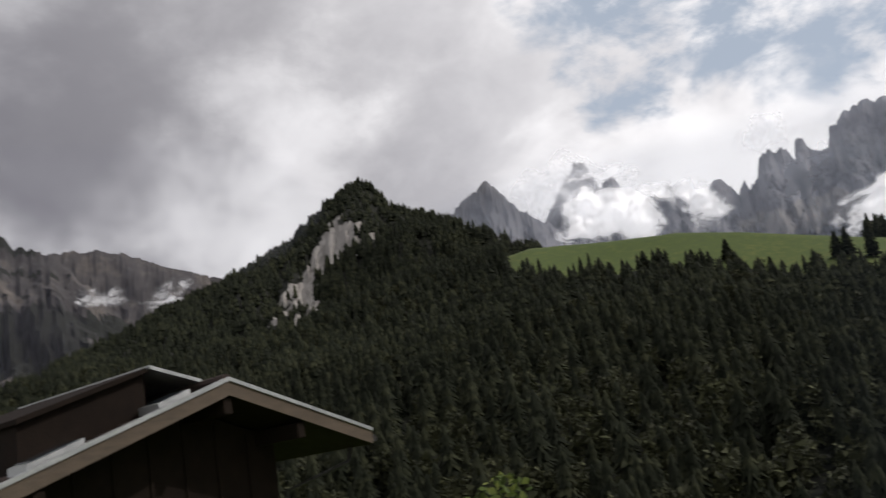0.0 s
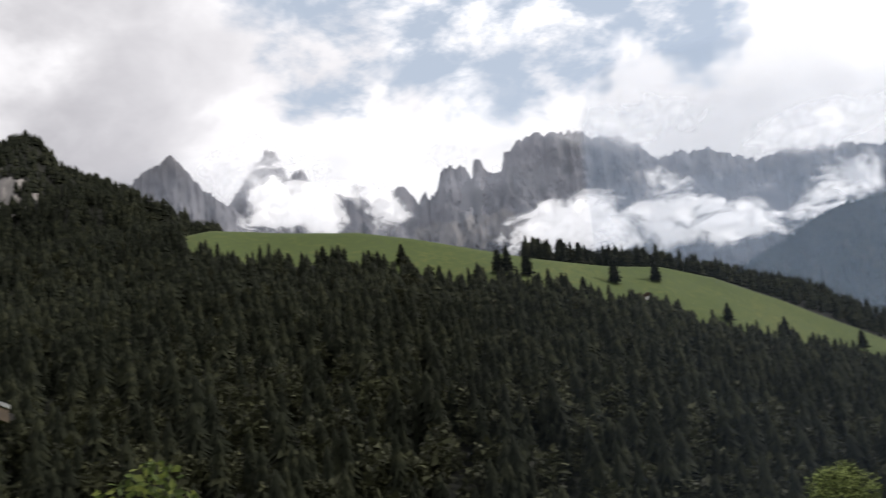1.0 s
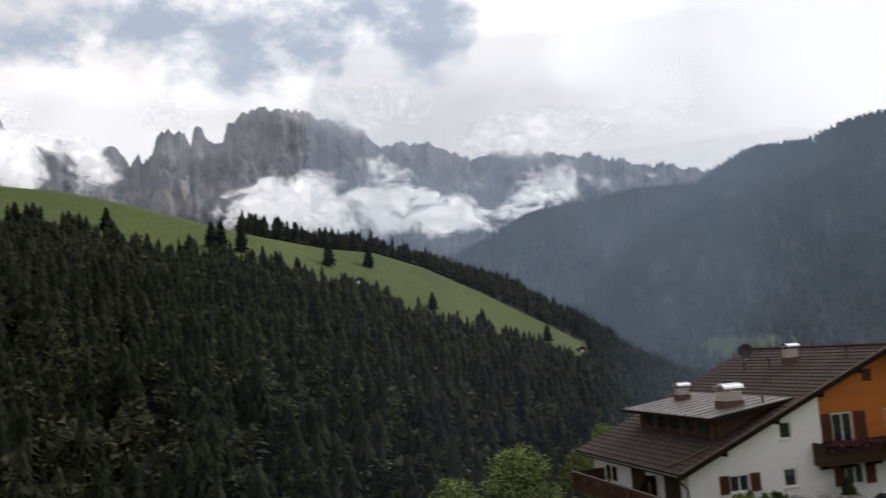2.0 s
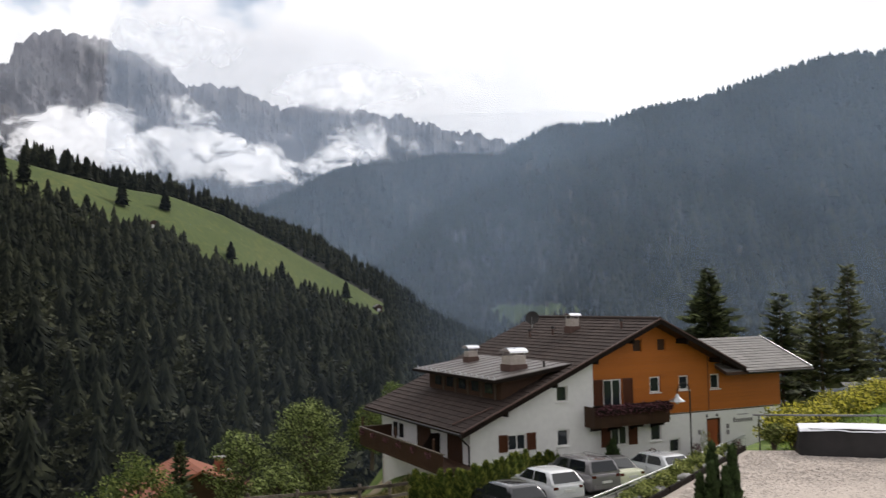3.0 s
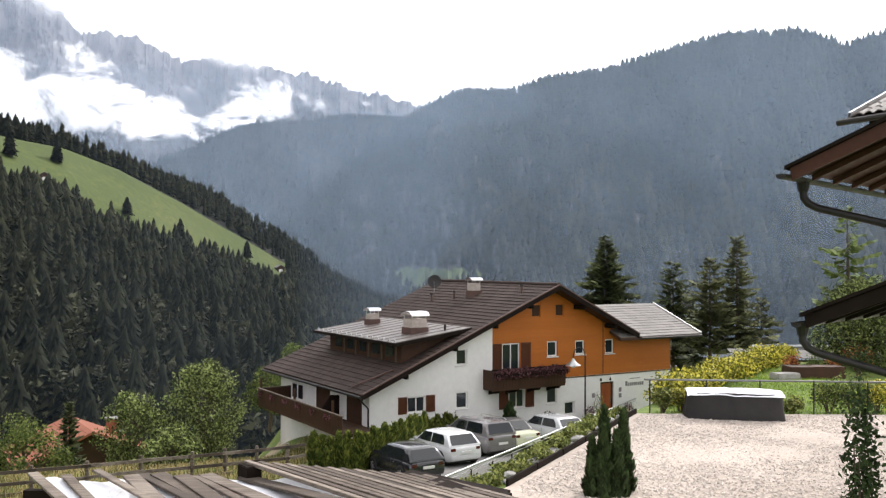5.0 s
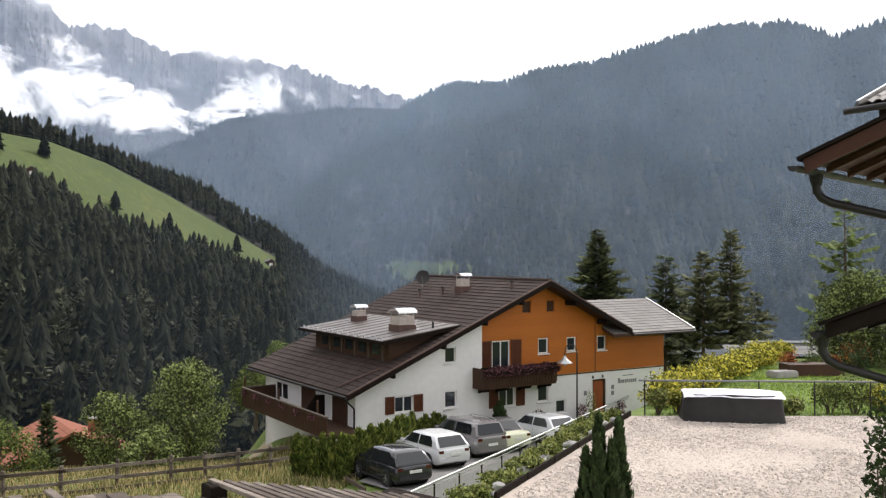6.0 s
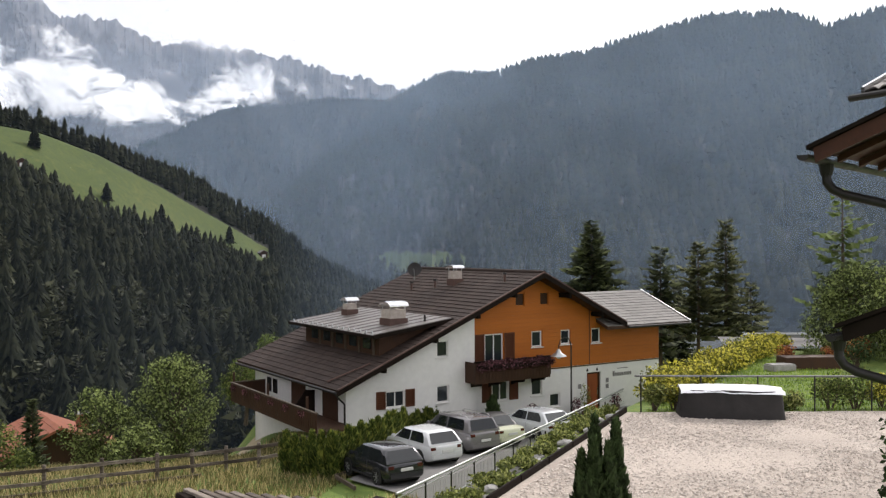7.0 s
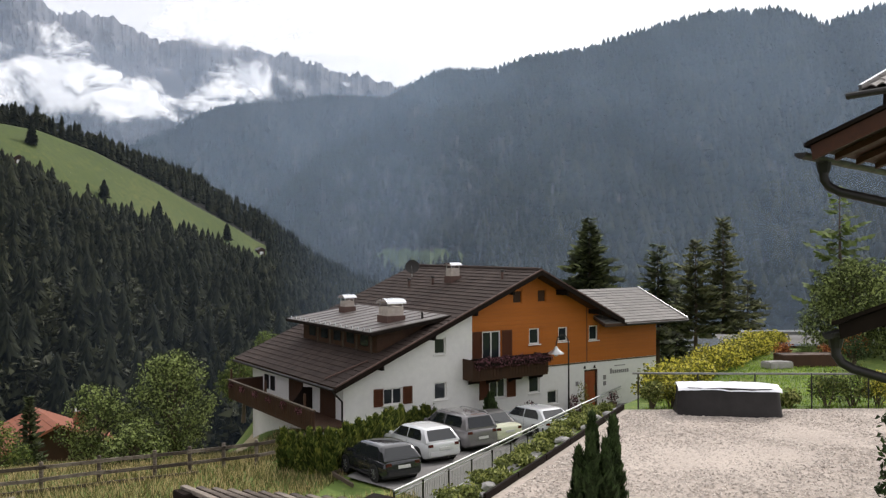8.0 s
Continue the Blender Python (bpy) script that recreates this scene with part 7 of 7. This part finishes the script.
broadleaf("lime_tree", "broad leafy bush behind the larch", bearing(27.5, -6.5, 48), 5.6, 2.9, 728, M["fresh_leaf"], 10000, 0.17, 44, "garden trees", 0.16, 0.06)
broadleaf("cherry_tree", "sunlit yellow-green treetop with long leaves", bearing(-59.6, -20, 22), 7.0, 1.5, 729, M["leafy"], 1300, 0.26, 22, "treetops under the balcony")
broadleaf("cherry_tree", "sunlit young tree with small leaves", bearing(-64.0, -20, 24), 6.7, 1.3, 730, M["leafy"], 1000, 0.24, 14, "treetops under the balcony")

# spruces that stand out on the meadow
rr = random.Random(40)
for az, share, h in ((-32.3, 0.93, 19), (-33.5, 0.935, 18), (-34.1, 0.93, 16), (-26.9, 0.945, 19), (-24.4, 0.95, 15), (-45.2, 0.905, 17), (-44.2, 0.905, 18), (-40.2, 0.92, 19), (-42.3, 0.9, 15), (-37.9, 0.9, 14),
                     (-28.9, 0.9, 12), (-30.2, 0.9, 12), (-47.4, 0.9, 13), (-13.4, 0.93, 15), (-17.4, 0.9, 14), (-20.5, 0.9, 13)):
    h *= 0.62 if az < -36 else 0.8
    r = float(top_r(az)) * share
    z = float(slope_z(np.array([az]), np.array([r]))[0])
    p = bearing(az, 0, r)
    t = thing("spruce_tree", "lone dark spruce on the green meadow", "tree", pose(p.x, p.y, z - 0.3), "meadow spruces")
    v, f = spruce_template(16, 9, 0.26 if h > 14 else 0.34, int(-az * 10), 0.15, 0.7)
    part("trunk", Shape().tube([(0, 0, -0.5), (0, 0, h * 0.9)], [0.25, 0.05], 6), M["bark"], t)
    part("crown", mesh_of("crown", v * np.array([h, h, h]), f, [M["spruce"]]), M["spruce"], t)


# ---------- mist and cloud sheets before the mountains, haze and glow painted in ---
def mist_material(name, colour, low, high, scale, stretch, cover, seed_shift, edge=None, glow=0.0, fade=None, soft_rim=0.25, rise=None):
    """Thin sheet of cloud and painted haze: mostly clear, scattering light where its noise is thick. glow: emission
    added in place of sunlight.
    """
    m = bpy.data.materials.new(name)
    m.use_nodes = True
    t = m.node_tree
    t.nodes.clear()
    geo = t.nodes.new("ShaderNodeTexCoord")
    mp = node(t, "ShaderNodeMapping", Scale=stretch, Location=(seed_shift, 0, 0))
    t.links.new(geo.outputs["Object"], mp.inputs["Vector"])
    n = node(t, "ShaderNodeTexNoise", Scale=scale, Detail=9.0, Roughness=0.58, Distortion=0.6)
    t.links.new(mp.outputs[0], n.inputs["Vector"])
    fac = n.outputs["Fac"]
    uv = t.nodes.new("ShaderNodeSeparateXYZ")
    t.links.new(geo.outputs["UV"], uv.inputs[0])
    du = maths(t, "POWER", maths(t, "ABSOLUTE", maths(t, "MULTIPLY", maths(t, "SUBTRACT", uv.outputs["X"], 0.5), 2.0)), edge[0])
    dv = maths(t, "POWER", maths(t, "ABSOLUTE", maths(t, "MULTIPLY", maths(t, "SUBTRACT", uv.outputs["Y"], 0.5), 2.0)), edge[1])
    mask = maths(t, "SUBTRACT", 1.0, maths(t, "ADD", du, dv), True)
    fac = maths(t, "ADD", fac, maths(t, "MULTIPLY", maths(t, "SUBTRACT", mask, 1.0), edge[2]))
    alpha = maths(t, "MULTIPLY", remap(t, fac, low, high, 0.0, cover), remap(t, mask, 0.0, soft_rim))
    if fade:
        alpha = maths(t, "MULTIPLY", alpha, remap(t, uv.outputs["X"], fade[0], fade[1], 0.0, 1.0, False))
    # less haze tint painted towards the sheet's foot
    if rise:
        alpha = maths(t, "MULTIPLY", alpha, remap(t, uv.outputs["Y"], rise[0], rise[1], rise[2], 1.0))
    tr = t.nodes.new("ShaderNodeBsdfTransparent")
    d1 = node(t, "ShaderNodeBsdfDiffuse", Color=(*colour, 1))
    d2 = node(t, "ShaderNodeBsdfTranslucent", Color=(*colour, 1))
    both = node(t, "ShaderNodeMixShader", Fac=0.5)
    t.links.new(d1.outputs[0], both.inputs[1])
    t.links.new(d2.outputs[0], both.inputs[2])
    body = both.outputs[0]
    # emission added so the cloud looks sunlit
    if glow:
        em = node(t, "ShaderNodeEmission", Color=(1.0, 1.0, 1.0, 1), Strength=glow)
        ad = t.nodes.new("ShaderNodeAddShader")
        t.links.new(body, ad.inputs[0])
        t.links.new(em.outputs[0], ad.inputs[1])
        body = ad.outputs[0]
    mx = t.nodes.new("ShaderNodeMixShader")
    t.links.new(alpha, mx.inputs["Fac"])
    t.links.new(tr.outputs[0], mx.inputs[1])
    t.links.new(body, mx.inputs[2])
    t.links.new(mx.outputs[0], t.nodes.new("ShaderNodeOutputMaterial").inputs["Surface"])
    return m


def mist_bank(name, az0, az1, el0, el1, r, mat, label, depth=60.0, seed=1, nx=60, ny=24):
    """A billowing sheet of cloud standing in the air at one distance."""
    az, el = np.meshgrid(np.linspace(az0, az1, nx), np.linspace(el0, el1, ny))
    R = r(az) + depth * fbm(az * 0.5, el * 0.7, seed, 4)
    v = polar(az, R, EYE_Z + R * np.tan(np.radians(el))).reshape(-1, 3)
    me = mesh_of(name, v, grid_faces(ny, nx), [mat], True)
    lay = me.uv_layers.new(name="UVMap")
    u, w = np.meshgrid(np.linspace(0, 1, nx), np.linspace(0, 1, ny))
    uv = np.stack([u.ravel(), w.ravel()], -1)
    idx = np.zeros(len(me.loops), dtype=np.int32)
    me.loops.foreach_get("vertex_index", idx)
    lay.data.foreach_set("uv", uv[idx].ravel())
    return tagged(new(name, me), label, "cloud", "", "stuff")


# blue air haze painted as tinted see-through sheets in front of the hills
HAZE_TINT = (0.425, 0.565, 0.76)
veil = mist_material("valley_haze", HAZE_TINT, -0.3, 0.8, 0.012, (1, 1, 1), 0.35, 0, (12, 6, 0.1), 0.0, (0.0, 0.10), rise=(0.28, 0.62, 0.55))
mist_bank("valley_haze", -11, 70, -16, 28, table([(-11, 150), (70, 150)]), veil, "thin blue sheet painted as haze before the valley hill", 2, 3, 120, 40)
veil_b = mist_material("upper_haze_sheet", HAZE_TINT, -0.3, 0.8, 0.002, (1, 1, 1), 0.30, 0, (12, 6, 0.1), 0.0, (1.0, 0.6))
mist_bank("valley_haze", -28, 2, -12, 20, table([(-28, 890), (2, 720)]), veil_b, "thin blue sheet painted as haze up the valley", 8, 6)
veil_c = mist_material("ridge_haze_sheet", HAZE_TINT, -0.3, 0.8, 0.001, (1, 1, 1), 0.12, 0, (12, 6, 0.1))
mist_bank("valley_haze", -32, 6, -4, 12, table([(-32, 1330), (6, 1330)]), veil_c, "thin blue sheet painted as haze before the far ridge", 12, 8)
# faint tinted sheet, added to brighten the dark slope behind it
slope_veil = mist_material("slope_haze", HAZE_TINT, -0.3, 0.8, 0.01, (1, 1, 1), 0.034, 0, (12, 6, 0.1), 0.0, (0.0, 0.5))
mist_bank("slope_haze", -40, 0, -18, 18, table([(-40, 112), (0, 112)]), slope_veil, "faint tinted sheet added to brighten the wooded slope", 2, 7)
# distance haze on the massif, painted as one pale sheet
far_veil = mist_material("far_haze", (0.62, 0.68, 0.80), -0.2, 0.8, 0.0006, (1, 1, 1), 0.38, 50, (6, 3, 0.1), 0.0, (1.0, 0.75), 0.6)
mist_bank("far_haze", -62, -1, 2, 17.5, table([(-62, 2300), (-1, 2300)]), far_veil, "thin pale sheet painted as haze before the rock massif", 40, 4)
# grey sheet with the cliffs' haze put into its tint
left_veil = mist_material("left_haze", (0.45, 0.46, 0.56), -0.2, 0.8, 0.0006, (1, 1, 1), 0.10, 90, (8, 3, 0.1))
mist_bank("left_haze", -112, -64, -4, 22, table([(-112, 1450), (-64, 1450)]), left_veil, "thin grey sheet painted as haze before the cliffs", 40, 5)
# these clouds emit light of their own to reach a sunlit white
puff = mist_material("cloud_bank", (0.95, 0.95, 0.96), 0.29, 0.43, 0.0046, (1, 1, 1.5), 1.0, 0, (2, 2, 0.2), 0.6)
wisp = mist_material("glowing_wispy_cloud", (0.95, 0.95, 0.96), 0.42, 0.58, 0.0055, (1, 1, 1.2), 0.95, 700, (2, 2, 0.2), 0.55)
soft = mist_material("glowing_soft_cloud", (0.92, 0.92, 0.94), 0.30, 0.62, 0.0026, (1, 1, 1.3), 0.97, 300, (2, 2, 0.25), 0.6)
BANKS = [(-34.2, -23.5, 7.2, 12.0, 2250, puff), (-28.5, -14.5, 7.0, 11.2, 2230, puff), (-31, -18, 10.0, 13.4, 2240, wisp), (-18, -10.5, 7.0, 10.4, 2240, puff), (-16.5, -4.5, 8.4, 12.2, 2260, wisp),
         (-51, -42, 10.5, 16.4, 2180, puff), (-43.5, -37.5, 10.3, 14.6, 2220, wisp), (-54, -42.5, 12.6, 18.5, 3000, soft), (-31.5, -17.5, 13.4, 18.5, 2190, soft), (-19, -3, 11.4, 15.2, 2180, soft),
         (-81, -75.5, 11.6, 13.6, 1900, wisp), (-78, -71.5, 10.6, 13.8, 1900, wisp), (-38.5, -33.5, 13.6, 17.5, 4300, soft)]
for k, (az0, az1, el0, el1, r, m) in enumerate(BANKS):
    mist_bank("cloud_bank", az0, az1, el0, el1, table([(az0, r), (az1, r)]), m, "white cloud sheet with added glow against the mountain", 90, 11 + k)
